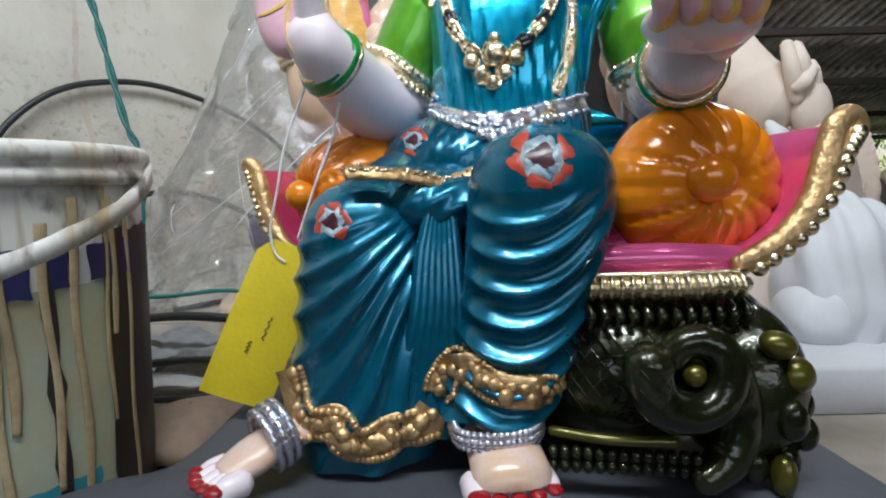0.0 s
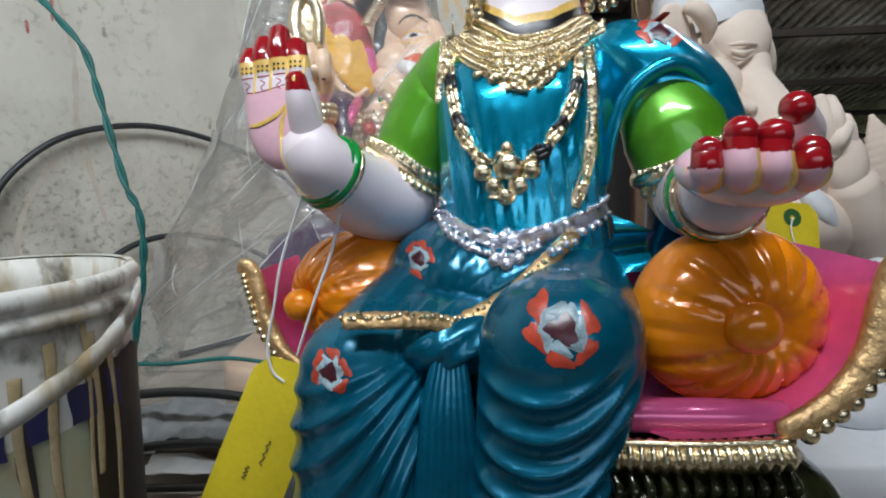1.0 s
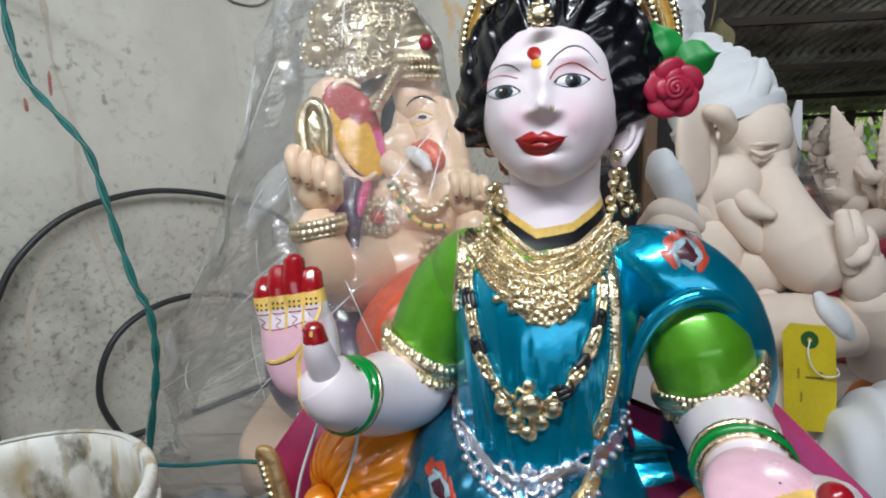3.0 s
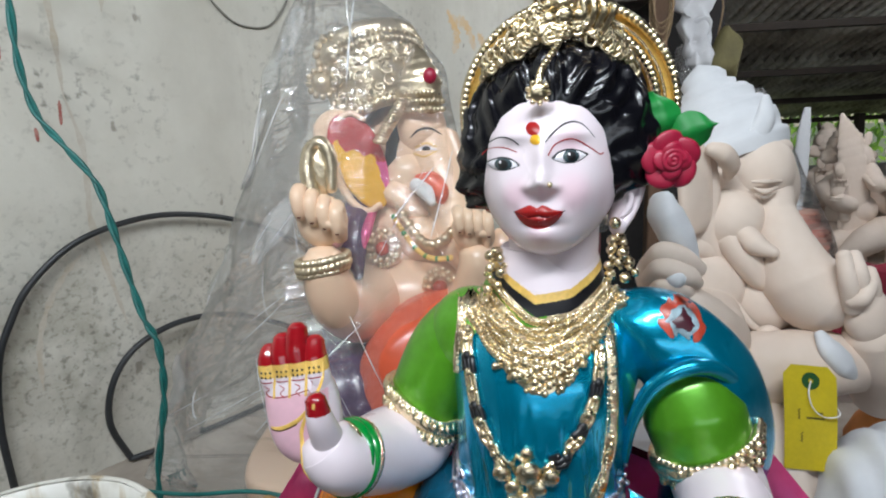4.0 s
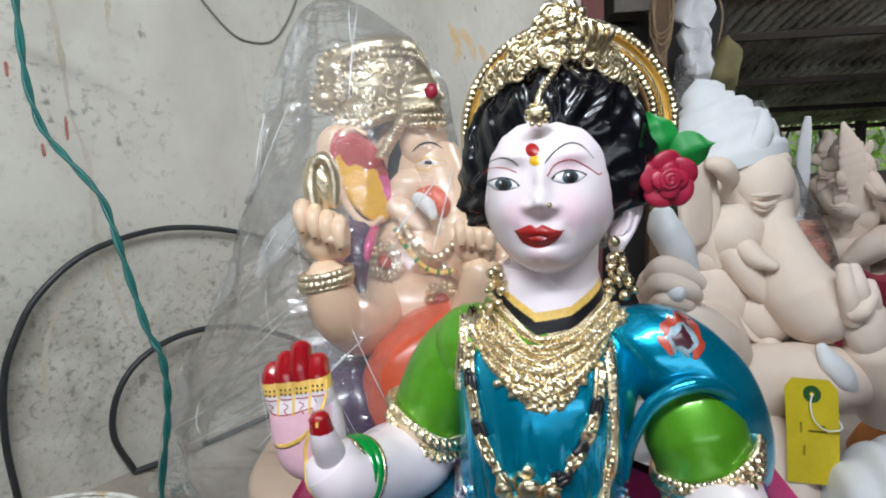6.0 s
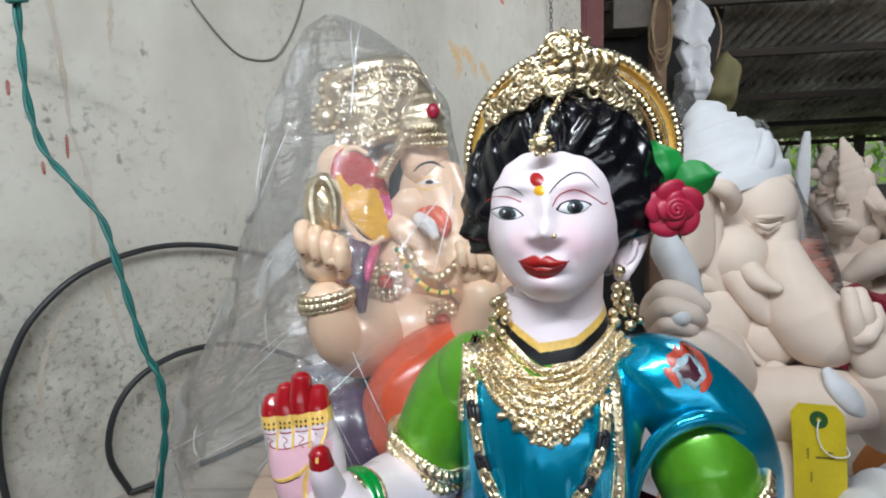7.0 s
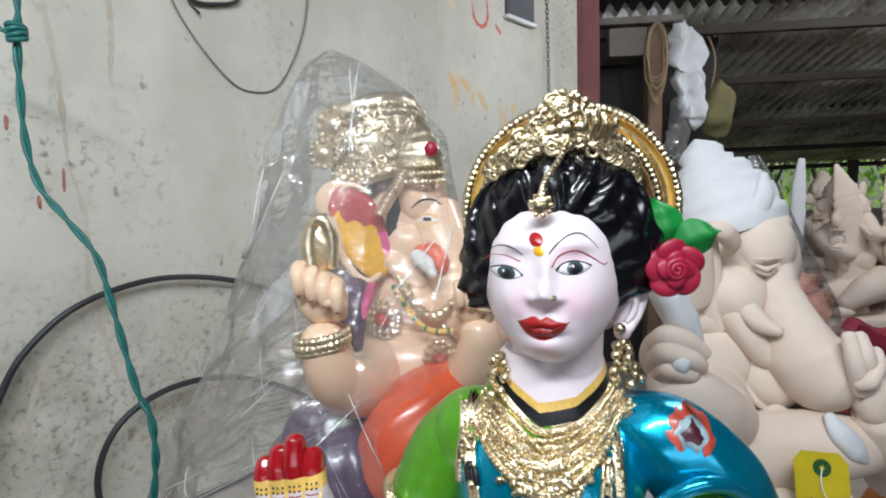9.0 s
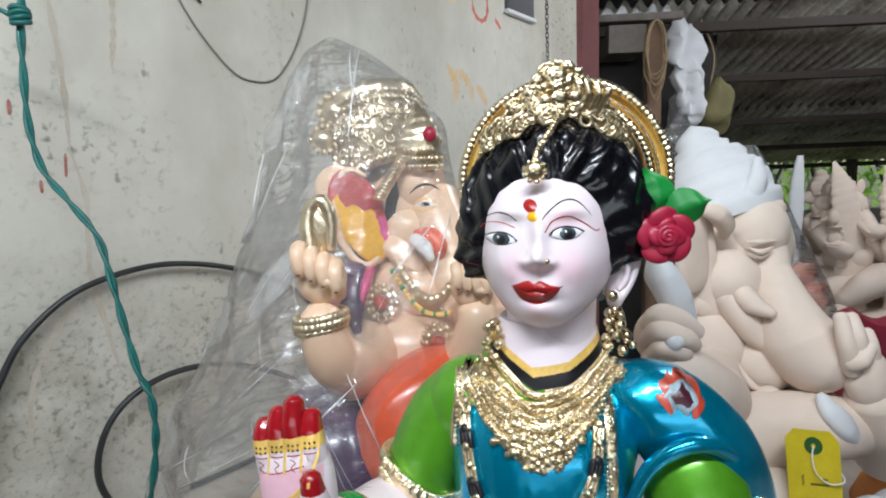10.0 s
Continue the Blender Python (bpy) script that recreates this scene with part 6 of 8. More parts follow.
    for p in (([(0.639, 0.985, 1.124), (0.619, 0.975, 1.176), (0.614, 0.985, 1.219)], 0.0135), ([(0.654, 0.985, 1.138), (0.635, 0.975, 1.185), (0.633, 0.990, 1.217)], 0.0135), ([(0.674, 0.990, 1.131), (0.664, 0.985, 1.167), (0.668, 1.000, 1.187)], 0.012)):
        sc.tube(p[0], [p[1] * 1.1, p[1] * 1.05, p[1] * 0.8], M, n=18, steps=30)
    sc.tube([(0.627, 0.975, 1.140), (0.637, 0.965, 1.150), (0.653, 0.970, 1.172)], [0.012, 0.013, 0.010], M, n=16, steps=20)
    sc.tube([(0.573, 1.120, 0.989), (0.622, 1.100, 1.055), (0.654, 1.080, 1.085), (0.691, 1.060, 1.123)], [0.03, 0.020, 0.016, 0.014], M, n=18, steps=40)
    # navel drapery and chest band
    sc.tube([(0.490, 1.075, 1.121), (0.513, 1.055, 1.078), (0.552, 1.065, 1.054)], [0.004, 0.007, 0.005], M, n=10, steps=24)
    sc.tube([(0.525, 1.050, 1.057), (0.540, 1.045, 1.067), (0.571, 1.060, 1.052)], [0.010, 0.012, 0.009], M, n=12, steps=20)
    rounded(sc, [(0.17, 0.98), (0.40, 0.94), (0.74, 0.98), (0.80, 1.20), (0.74, 1.46), (0.45, 1.50), (0.20, 1.46), (0.15, 1.2)], TABLE, TABLE + 0.09, W, 0.015)
    ob = sc.object("plaster_statue", (0.45, 1.2, TABLE))
    return tagged(ob, "unpainted plaster elephant-headed statue with whitewashed crown and base", "statue")


plaster_elephant()


PALEGOLD = material("pale_gold_paint", (0.74, 0.63, 0.45), 0.30, metal=0.85, var=0.12, scale=20, bump=0.002, bscale=90)
EARRED = material("carmine_airbrush", (0.45, 0.03, 0.03), 0.35, coat=0.3, var=0.2, scale=14)
NAILRED = material("maroon_nail_paint", (0.16, 0.012, 0.014), 0.2, coat=0.5, var=0.1)


def painted_elephant():
    """The painted statue under the plastic: face turned to the woman, patched ear, gilt crown."""
    sc = Sculpt()
    rr = random.Random(9)
    G, C = PALEGOLD, CREAM
    # lap and robe
    rounded(sc, [(-0.47, 1.10), (-0.17, 1.06), (0.15, 1.10), (0.19, 1.40), (0.13, 1.64), (-0.17, 1.67), (-0.47, 1.64), (-0.51, 1.4)], TABLE, TABLE + 0.10, C, 0.015)
    sc.ball((-0.236, 1.240, 0.891), (0.20, 0.19, 0.15), PURPLE, nu=60, nv=36, shape=lambda Q, D: Q + D * (0.007 * np.sin(Q[..., 0] * 60 + Q[..., 2] * 40))[..., None])
    sc.tube([(-0.259, 1.150, 0.999), (-0.231, 1.100, 0.923), (-0.204, 1.100, 0.822), (-0.165, 1.120, 0.742)], [0.07, 0.085, 0.085, 0.06], PURPLE, n=40, steps=50, wave=lambda s, a: 1 + 0.06 * np.sin(a * 8 + s * 6))
    sc.tube([(0.039, 1.260, 0.998), (-0.045, 1.160, 1.039), (-0.123, 1.100, 1.005), (-0.159, 1.080, 0.920)], [0.09, 0.095, 0.085, 0.06], CORAL, n=40, steps=60, wave=lambda s, a: 1 + 0.03 * np.sin(a * 10 + s * 9))
    # belly and chest
    sc.ball((-0.127, 1.300, 1.071), (0.165, 0.15, 0.14), C, nu=56, nv=36)
    sc.ball((-0.117, 1.340, 1.196), (0.135, 0.13, 0.13), C, nu=50, nv=32)
    sc.ball((-0.085, 1.235, 1.226), (0.060, 0.05, 0.052), C, nu=36, nv=24)
    sc.ball((-0.166, 1.245, 1.198), (0.055, 0.05, 0.058), C, nu=36, nv=24)
    # head and trunk
    sc.ball((-0.124, 1.360, 1.415), (0.0947, 0.105, 0.1105), C, rot=(0, 8, 0), nu=60, nv=40)
    sc.ball((-0.091, 1.310, 1.454), (0.0631, 0.07, 0.0657), C, nu=40, nv=26)
    sc.ball((-0.113, 1.300, 1.359), (0.0601, 0.065, 0.0564), C, nu=40, nv=26)
    sc.tube([(-0.061, 1.310, 1.416), (-0.035, 1.270, 1.350), (-0.018, 1.240, 1.280), (-0.001, 1.210, 1.218), (0.038, 1.190, 1.185), (0.072, 1.180, 1.203), (0.078, 1.180, 1.238)], [0.062, 0.056, 0.052, 0.050, 0.045, 0.034, 0.020], C, n=36, steps=90, wave=lambda s, a: 1 + 0.014 * np.sin(s * 110) * (s > 0.25) + 0 * a)
    sc.tube([(-0.145, 1.260, 1.325), (-0.114, 1.235, 1.300), (-0.082, 1.225, 1.276)], [0.030, 0.026, 0.014], C, n=18, steps=30)
    sc.tube([(-0.089, 1.225, 1.350), (-0.058, 1.205, 1.348), (-0.042, 1.195, 1.325), (-0.041, 1.200, 1.306)], [0.012, 0.019, 0.018, 0.010], CORAL, n=18, steps=30)
    sc.tube([(-0.093, 1.205, 1.342), (-0.070, 1.175, 1.328), (-0.057, 1.160, 1.307)], [0.014, 0.016, 0.008], WHITE, n=18, steps=24)
    # ear: cream upper fold, carmine and yellow hollow, pink edge
    E0 = np.array((-0.207, 1.235, 1.389))
    def ear_paint(mids):
        out = []
        for x, y, z in mids:
            i, k = (x - E0[0]) / 0.0012, (E0[2] - z) / 0.0012
            wob = 5 * math.sin(i * 0.23) + 4 * math.sin(k * 0.17)
            if i > 26 + 0.25 * k + wob * 0.4 and k > 0:
                out.append(MAGENTA)
            elif k < -16 + 0.5 * i + wob:
                out.append(EARRED)
            elif i < -34 + 0.22 * k or k > 78:
                out.append(C)
            else:
                out.append(YELLOW)
        return out
    def dish(Q, D):
        r = np.hypot(D[..., 0], D[..., 2])
        Q[..., 0] *= 1 + 0.16 * np.clip(D[..., 2], -1, 1)
        Q[..., 1] += 0.020 * (1 - r ** 2) * (D[..., 1] < 0)
        return Q
    sc.ball(E0, (0.0521, 0.026, 0.1065), ear_paint, rot=(0, -20, 14), nu=110, nv=90, shape=dish)
    sc.ball((-0.255, 1.250, 1.450), (0.0504, 0.026, 0.0504), C, rot=(0, -20, 0), nu=40, nv=26)
    a = np.radians(np.linspace(60, 300, 9))
    sc.tube(np.stack([E0[0] + 0.052 * np.cos(a) - 0.012 * np.sin(a), np.full(9, E0[1] - 0.010), E0[2] + 0.100 * np.sin(a)], -1), [0.005, 0.008, 0.009, 0.006], C, n=12, steps=40)
    sc.tube([(-0.114, 1.268, 1.487), (-0.135, 1.262, 1.444), (-0.149, 1.262, 1.385), (-0.156, 1.270, 1.361)], [0.0121, 0.0169, 0.0121, 0.0048], BLACK, n=18, steps=30, flat=0.6, up=(0, -1, 0))
    # brow and eye
    d = Dresser(sc)
    d.y0 = 0.6
    def spot3(p):
        return (p[0], p[2])
    brow = [spot3(p) for p in ((-0.102, 1.260, 1.435), (-0.083, 1.260, 1.450), (-0.059, 1.260, 1.452), (-0.037, 1.260, 1.439))]
    d.ribbon(brow, 0.005, 0.001, BLACK, 20, taper=[0.4, 1, 1, 0.4], y0=0.9, fallback=1.25)
    d.ribbon([spot3(p) for p in ((-0.098, 1.260, 1.403), (-0.074, 1.260, 1.396), (-0.046, 1.260, 1.407))], 0.003, 0.001, OCHRE, 20, y0=0.9, fallback=1.25)
    d.ribbon([spot3(p) for p in ((-0.092, 1.260, 1.409), (-0.071, 1.260, 1.412), (-0.048, 1.260, 1.409))], 0.013, 0.001, EYEWHITE, 20, taper=[0.2, 1, 0.2], y0=0.9, fallback=1.25)
    d.ribbon([spot3(p) for p in ((-0.094, 1.260, 1.415), (-0.070, 1.260, 1.423), (-0.047, 1.260, 1.415))], 0.003, 0.0016, OCHRE, 20, y0=0.9, fallback=1.25)
    d.ribbon([spot3(p) for p in ((-0.078, 1.260, 1.412), (-0.061, 1.260, 1.411))], 0.0115, 0.0016, BLACK, 12, taper=[0.6, 1, 0.6], y0=0.9, fallback=1.25)
    # crown: leaning drum covered in scrolls, with a pointed front plate and a rear boss
    A, B = np.array((-0.154, 1.340, 1.467)), np.array((-0.206, 1.400, 1.644))
    lathe_line(sc, (A, B), [(0.0, 0.098), (0.05, 0.106), (0.15, 0.106), (0.18, 0.100), (0.80, 0.116), (0.86, 0.122), (0.95, 0.120), (1.0, 0.10), (1.04, 0.05), (1.06, 0.002)], G, 70, 0.01, 16)
    ax = (B - A) / np.linalg.norm(B - A)
    u = np.cross(ax, (0, 1.0, 0))
    u /= np.linalg.norm(u)
    w = np.cross(ax, u)
    for k in range(170):
        i, h = 2 * np.pi * rr.random(), 0.15 + 0.68 * rr.random()
        t = np.linspace(0, 6.0, 9) + 6 * rr.random()
        s = 0.011 + 0.007 * rr.random()
        P = [A + ax * (h * 0.165 + s * math.sin(v) * (1 - j / 12)) + (u * math.cos(i + 9 * s * math.cos(v) * (1 - j / 12)) + w * math.sin(i + 9 * s * math.cos(v) * (1 - j / 12))) * (0.104 + 0.014 * h) for j, v in enumerate(t)]
        sc.tube(P, 0.0032, G, n=6, steps=16)
    for h, r, n in ((0.06, 0.108, 56), (0.14, 0.108, 56), (0.84, 0.121, 60), (0.94, 0.122, 60)):
        for i in np.linspace(0, 2 * np.pi, n, endpoint=False):
            sc.ball(A + ax * h * 0.165 + (u * math.cos(i) + w * math.sin(i)) * r, 0.0052 + 0.002 * rr.random(), G, nu=8, nv=6)
    sc.tube([(-0.084, 1.250, 1.493), (-0.077, 1.245, 1.543), (-0.079, 1.260, 1.587), (-0.084, 1.280, 1.623)], [0.0480, 0.0454, 0.0266, 0.0037], G, n=26, steps=40, flat=0.35, up=(0, -1, 0), wave=lambda s, a: 1 + 0.05 * np.sin(s * 40) + 0.03 * np.sin(a * 8))
    for k in range(34):
        x, z = 706 + 76 * (k % 12) / 11, (206, 192, 178)[k // 12]
        sc.ball(np.array((-0.077, 1.222, 1.506)) + ((x - 745) * 0.00120, 0.03 * ((x - 745) / 40) ** 2, (192 - z) * 0.00118), 0.0062, G, nu=8, nv=6)
    sc.ball((-0.054, 1.225, 1.554), (0.0135, 0.010, 0.0155), ROSE, nu=18, nv=12)
    for cx, cz, s in ((0, 0, 0.036), (-0.030, -0.058, 0.028), (0.012, -0.112, 0.022)):
        c = np.array((-0.280, 1.300, 1.616)) + (cx + 0.02, 0, cz)
        sc.ball(c, (s * 0.8, 0.022, s * 0.8), G, nu=24, nv=14)
        for k in range(12):
            b = k / 12 * 2 * np.pi
            sc.ball(c + (s * math.cos(b), -0.004, s * math.sin(b)), s * 0.26, G, nu=10, nv=8)
    for k in range(14):
        q = k / 13
        c = np.array((-0.110, 1.225, 1.510)) * (1 - q) + np.array((-0.161, 1.205, 1.430)) * q
        sc.tube([c + (-0.010, 0.004, 0.002), c + (0, -0.004, 0), c + (0.010, 0.004, -0.002)], 0.0050, G, n=8, steps=8)
    # lifted fist, its gilt emblem and wristband, and the arm
    sc.tube([(-0.164, 1.320, 1.161), (-0.186, 1.200, 1.104), (-0.209, 1.120, 1.099), (-0.232, 1.050, 1.144), (-0.242, 1.020, 1.204), (-0.245, 1.020, 1.240)], [0.070, 0.066, 0.058, 0.050, 0.040, 0.034], C, n=36, steps=70)
    curled_fist(sc, (-0.242, 1.030, 1.299), 0.0445, C, NAILRED, 0.5)
    sc.ball((-0.224, 1.040, 1.283), (0.0196, 0.03, 0.0352), PINK, nu=24, nv=16)
    sc.tube([(-0.255, 1.030, 1.334), (-0.263, 1.040, 1.383), (-0.257, 1.045, 1.421), (-0.236, 1.045, 1.432), (-0.223, 1.045, 1.400), (-0.224, 1.040, 1.351)], [0.013, 0.014, 0.012, 0.012, 0.012, 0.010], G, n=14, steps=50)
    sc.ball((-0.246, 1.050, 1.381), (0.0237, 0.014, 0.0474), G, nu=26, nv=20, shape=lambda Q, D: Q + D * (0.004 * np.sin(D[..., 2] * 16 + D[..., 0] * 9))[..., None])
    for z, r in ((470, 0.008), (482, 0.009), (492, 0.006)):
        c = np.array((-0.245, 1.020, 1.225)) + (0, 0, (480 - z) * 0.00096)
        P = [c + (0.043 * math.cos(b), 0.038 * math.sin(b), 0.006 * math.cos(b)) for b in np.linspace(0, 2 * np.pi, 14, endpoint=False)]
        sc.tube(P, r * 0.8, G, n=10, steps=44, closed=True)
        for b in curve(P, 26, True)[0]:
            sc.ball(b, r, G, nu=8, nv=6)
    # far hand raised beside the trunk
    sc.tube([(-0.034, 1.240, 1.060), (0.016, 1.150, 1.113), (0.029, 1.120, 1.179), (0.026, 1.120, 1.218)], [0.06, 0.055, 0.042, 0.034], C, n=30, steps=50)
    curled_fist(sc, (0.018, 1.120, 1.257), 0.0382, C, NAILRED, 0.2)
    # sash, armlet, necklaces
    sc.tube([(-0.223, 1.270, 1.300), (-0.226, 1.200, 1.264), (-0.220, 1.170, 1.211), (-0.215, 1.170, 1.157)], [0.030, 0.030, 0.024, 0.008], PURPLE, n=20, steps=40, flat=0.7)
    sc.tube([(-0.189, 1.250, 1.291), (-0.196, 1.185, 1.254), (-0.210, 1.165, 1.200)], [0.010, 0.012, 0.005], MAGENTA, n=12, steps=30)
    for c, s in (((-0.165, 1.180, 1.216), 0.024), ((-0.050, 1.160, 1.136), 0.024)):
        for ring, k0 in ((0.9, 10), (1.3, 14)):
            for k in range(k0):
                b = k / k0 * 2 * np.pi
                sc.ball(np.array(c) + (s * ring * math.cos(b), 0.006 * ring, s * ring * 1.15 * math.sin(b)), s * 0.28, G, nu=10, nv=8)
        sc.ball(c, (s * 0.62, 0.014, s * 0.62), FLAME, nu=16, nv=10)
    for k in range(30):
        q = k / 29
        c = np.array((-0.132, 1.220, 1.295)) * (1 - q) + np.array((-0.010, 1.170, 1.261)) * q - np.array((0, 0.02, 0.055)) * math.sin(math.pi * q)
        sc.ball(c, 0.0075 + 0.002 * (k % 3), G, nu=10, nv=8)
    for k in range(22):
        q = k / 21
        c = np.array((-0.142, 1.210, 1.277)) * (1 - q) + np.array((-0.026, 1.150, 1.199)) * q - np.array((0, 0.02, 0.03)) * math.sin(math.pi * q)
        sc.ball(c, 0.006, OCHRE if k % 4 else LEAF, nu=10, nv=8)
    ob = sc.object("elephant_statue", (-0.17, 1.36, TABLE))
    return tagged(ob, "painted elephant-headed statue with gold crown inside a clear plastic bag", "statue")


painted_elephant()


def elephant_statue(name, place, scale, M, label, left_hand, right_hand, turn=0.0, group=""):
    """A seated elephant-headed figure; M names the paint of each area."""
    sc = Sculpt()
    N = lambda n: max(10, int(n * 0.55))
    rounded(sc, [(-0.30, -0.30), (0.0, -0.34), (0.32, -0.30), (0.36, 0.0), (0.30, 0.24), (0, 0.27), (-0.30, 0.24), (-0.34, 0)], 0, 0.10, M["base"], 0.015)
    sc.ball((0.0, -0.04, 0.235), (0.27, 0.22, 0.135), M["leg"], nu=N(50), nv=N(30), shape=lambda Q, D: Q + D * (0.006 * np.sin(Q[..., 0] * 60 + Q[..., 2] * 70))[..., None])
    sc.ball((-0.20, -0.13, 0.21), (0.13, 0.13, 0.10), M["leg"], nu=N(30), nv=N(20))
    sc.tube([(0.24, -0.03, 0.28), (0.18, -0.20, 0.31), (0.04, -0.28, 0.27), (-0.08, -0.29, 0.18)], [0.10, 0.105, 0.09, 0.05], M["leg2"], n=N(30), steps=40)
    sc.ball((-0.10, -0.305, 0.135), (0.075, 0.045, 0.035), M["skin"], nu=24, nv=14)
    sc.ball((0.055, -0.055, 0.44), (0.145, 0.140, 0.125), M["skin"], nu=N(50), nv=N(30))
    sc.ball((0.015, -0.005, 0.575), (0.150, 0.115, 0.12), M["skin"], nu=N(40), nv=N(26))
    sc.ball((-0.04, -0.075, 0.565), (0.062, 0.052, 0.060), M["skin"], nu=N(30), nv=N(20))
    sc.ball((0.075, -0.09, 0.555), (0.060, 0.052, 0.055), M["skin"], nu=N(30), nv=N(20))
    # head, trunk and tusk
    sc.ball((0.062, -0.050, 0.768), (0.086, 0.108, 0.110), M["face"], rot=(0, 12, -20), nu=N(60), nv=N(40), shape=lambda Q, D: Q * (1 - 0.10 * np.clip(-D[..., 2], 0, 1))[..., None])
    sc.ball((0.058, -0.085, 0.705), (0.068, 0.065, 0.056), M["face"], nu=N(40), nv=N(26))
    sc.ball((0.105, -0.125, 0.768), (0.022, 0.018, 0.026), M["face"], nu=N(24), nv=N(16))
    sc.tube([(0.092, -0.085, 0.735), (0.104, -0.135, 0.690), (0.108, -0.175, 0.645), (0.116, -0.200, 0.625), (0.138, -0.205, 0.618), (0.160, -0.200, 0.632), (0.166, -0.195, 0.655)],
            [0.054, 0.053, 0.054, 0.053, 0.048, 0.038, 0.022], M["trunk"], n=N(30), steps=N(80), wave=lambda s, a: 1 + 0.018 * np.sin(s * 110) * (s > 0.25) + 0 * a)
    sc.tube([(0.050, -0.145, 0.682), (0.060, -0.185, 0.655), (0.080, -0.235, 0.615)], [0.024, 0.021, 0.011], M["tusk"], n=14, steps=16)
    # ears: broad dished flaps
    def ear(c, r, rot, mat):
        sc.ball(c, r, mat, rot=rot, nu=N(44), nv=N(30), shape=lambda Q, D: Q * (1 + 0.10 * np.sin(np.arctan2(Q[..., 2], Q[..., 0]) * 3 + 0.6))[..., None] + np.stack([0 * D[..., 0], -0.018 * np.cos(np.hypot(Q[..., 0], Q[..., 2]) * 30), 0 * D[..., 0]], -1))
    ec, er, et = ((-0.010, -0.085, 0.700), (0.040, 0.020, 0.118), (0, 4, 20))
    ear(ec, er, et, M["ear"])
    sc.ball((-0.095, -0.035, 0.800), (0.070, 0.030, 0.052), M["ear"], rot=(0, 8, 10), nu=N(30), nv=N(20), shape=lambda Q, D: np.sign(Q) * np.abs(Q) ** 0.86 * 0.62)
    # crown of stepped rings
    top = [(0.105, 0.00), (0.112, 0.012), (0.112, 0.035), (0.100, 0.042), (0.104, 0.058), (0.104, 0.075), (0.088, 0.085), (0.092, 0.105), (0.080, 0.118), (0.066, 0.130), (0.068, 0.145), (0.050, 0.158), (0.040, 0.172), (0.044, 0.184), (0.034, 0.200), (0.016, 0.214), (0.002, 0.222)]
    R = np.array(Euler((radians(8), radians(-12), 0)).to_matrix())
    a = np.linspace(0, 2 * np.pi, N(60), endpoint=False)
    G = np.array([[R @ np.array((r * (1 + 0.03 * math.sin(b * 12) * math.cos(h * 60)) * math.cos(b), r * 1.02 * math.sin(b), h * 0.88)) + (0.010, -0.012, 0.835) for b in a] for r, h in top])
    sc.grid(G, M["crown"], wrap_v=True)
    sc.ball((0.098, -0.075, 0.905), (0.035, 0.016, 0.050), M["crown"], rot=(0, 10, 25), nu=20, nv=14)
    sc.ball((-0.075, -0.07, 0.885), (0.032, 0.016, 0.042), M["crown"], rot=(0, -10, -15), nu=20, nv=14)
    # arms that lift their palms
    def arm(pts, rad, hand, fist):
        sc.tube(pts, rad, M["skin"], n=N(28), steps=N(60))
        w, h = Vector(pts[-1]), Vector(hand)
        d = (h - w).normalized()
        sc.ball(w + d * 0.045, (0.040, 0.024, 0.050), M["palm"], nu=24, nv=16)
        for j in range(4):
            q = (j - 1.5) * 0.019
            b = w + d * 0.07 + Vector((q, -0.006, 0))
            sc.tube([b, b + d * 0.03 + Vector((0, -0.006, 0)), b + d * (0.055 - 0.02 * fist) + Vector((0, -0.012 - 0.02 * fist, 0))], [0.0125, 0.0120, 0.009], M["palm"], n=12, steps=14)
            sc.ball(b + d * (0.058 - 0.02 * fist) + Vector((0, -0.017 - 0.02 * fist, 0)), 0.0065, M["nail"], nu=10, nv=8)
        sc.tube([w + Vector((0.03, -0.01, 0.02)), w + Vector((0.045, -0.02, 0.045)), w + Vector((0.042, -0.025, 0.075))], [0.015, 0.013, 0.009], M["palm"], n=12, steps=14)
        P = [w - d * 0.004 + Vector((0.042 * math.cos(b), 0.036 * math.sin(b), 0)) for b in np.linspace(0, 2 * np.pi, 12, endpoint=False)]
        sc.tube(P, 0.010, M["band"], n=10, steps=40, closed=True)
        sc.tube([p + Vector((0, 0, -0.016)) for p in P], 0.007, M["band"], n=10, steps=40, closed=True)
    arm(*left_hand)
    arm(*right_hand)
    # rear arms
    sc.tube([(0.15, 0.04, 0.60), (0.25, 0.05, 0.56), (0.30, 0.0, 0.63), (0.31, -0.02, 0.71)], [0.055, 0.05, 0.040, 0.03], M["skin"], n=N(24), steps=N(40))
    sc.ball((0.31, -0.03, 0.75), (0.035, 0.03, 0.042), M["palm"], nu=20, nv=14)
    # emblem rising from the lifted hand
    ex0, ey0, ez0 = left_hand[2]
    sc.ball((ex0 + 0.008, ey0 + 0.012, ez0 + 0.045), (0.030, 0.018, 0.048), M["band"], rot=(0, -12, 0), nu=24, nv=18, shape=lambda Q, D: Q + D * (0.003 * np.sin(D[..., 2] * 14 + D[..., 0] * 8))[..., None])
    # sash and necklace
    sc.tube([(-0.075, -0.09, 0.67), (-0.065, -0.15, 0.59), (-0.055, -0.185, 0.50), (-0.05, -0.20, 0.40)], [0.026, 0.030, 0.030, 0.034], M["sash"], n=12, steps=40)
    # painted eye and brow
    d = Dresser(sc)
    ex, ez = 0.104, 0.760
    def mark(pts, wide, mat, taper=None):
        d.ribbon(pts, wide, 0.0012, mat, 20, taper=taper, y0=-0.6, fallback=-0.15)
    mark([(ex - 0.035, ez), (ex - 0.01, ez + 0.012), (ex + 0.02, ez + 0.004)], 0.005, PLASTER)
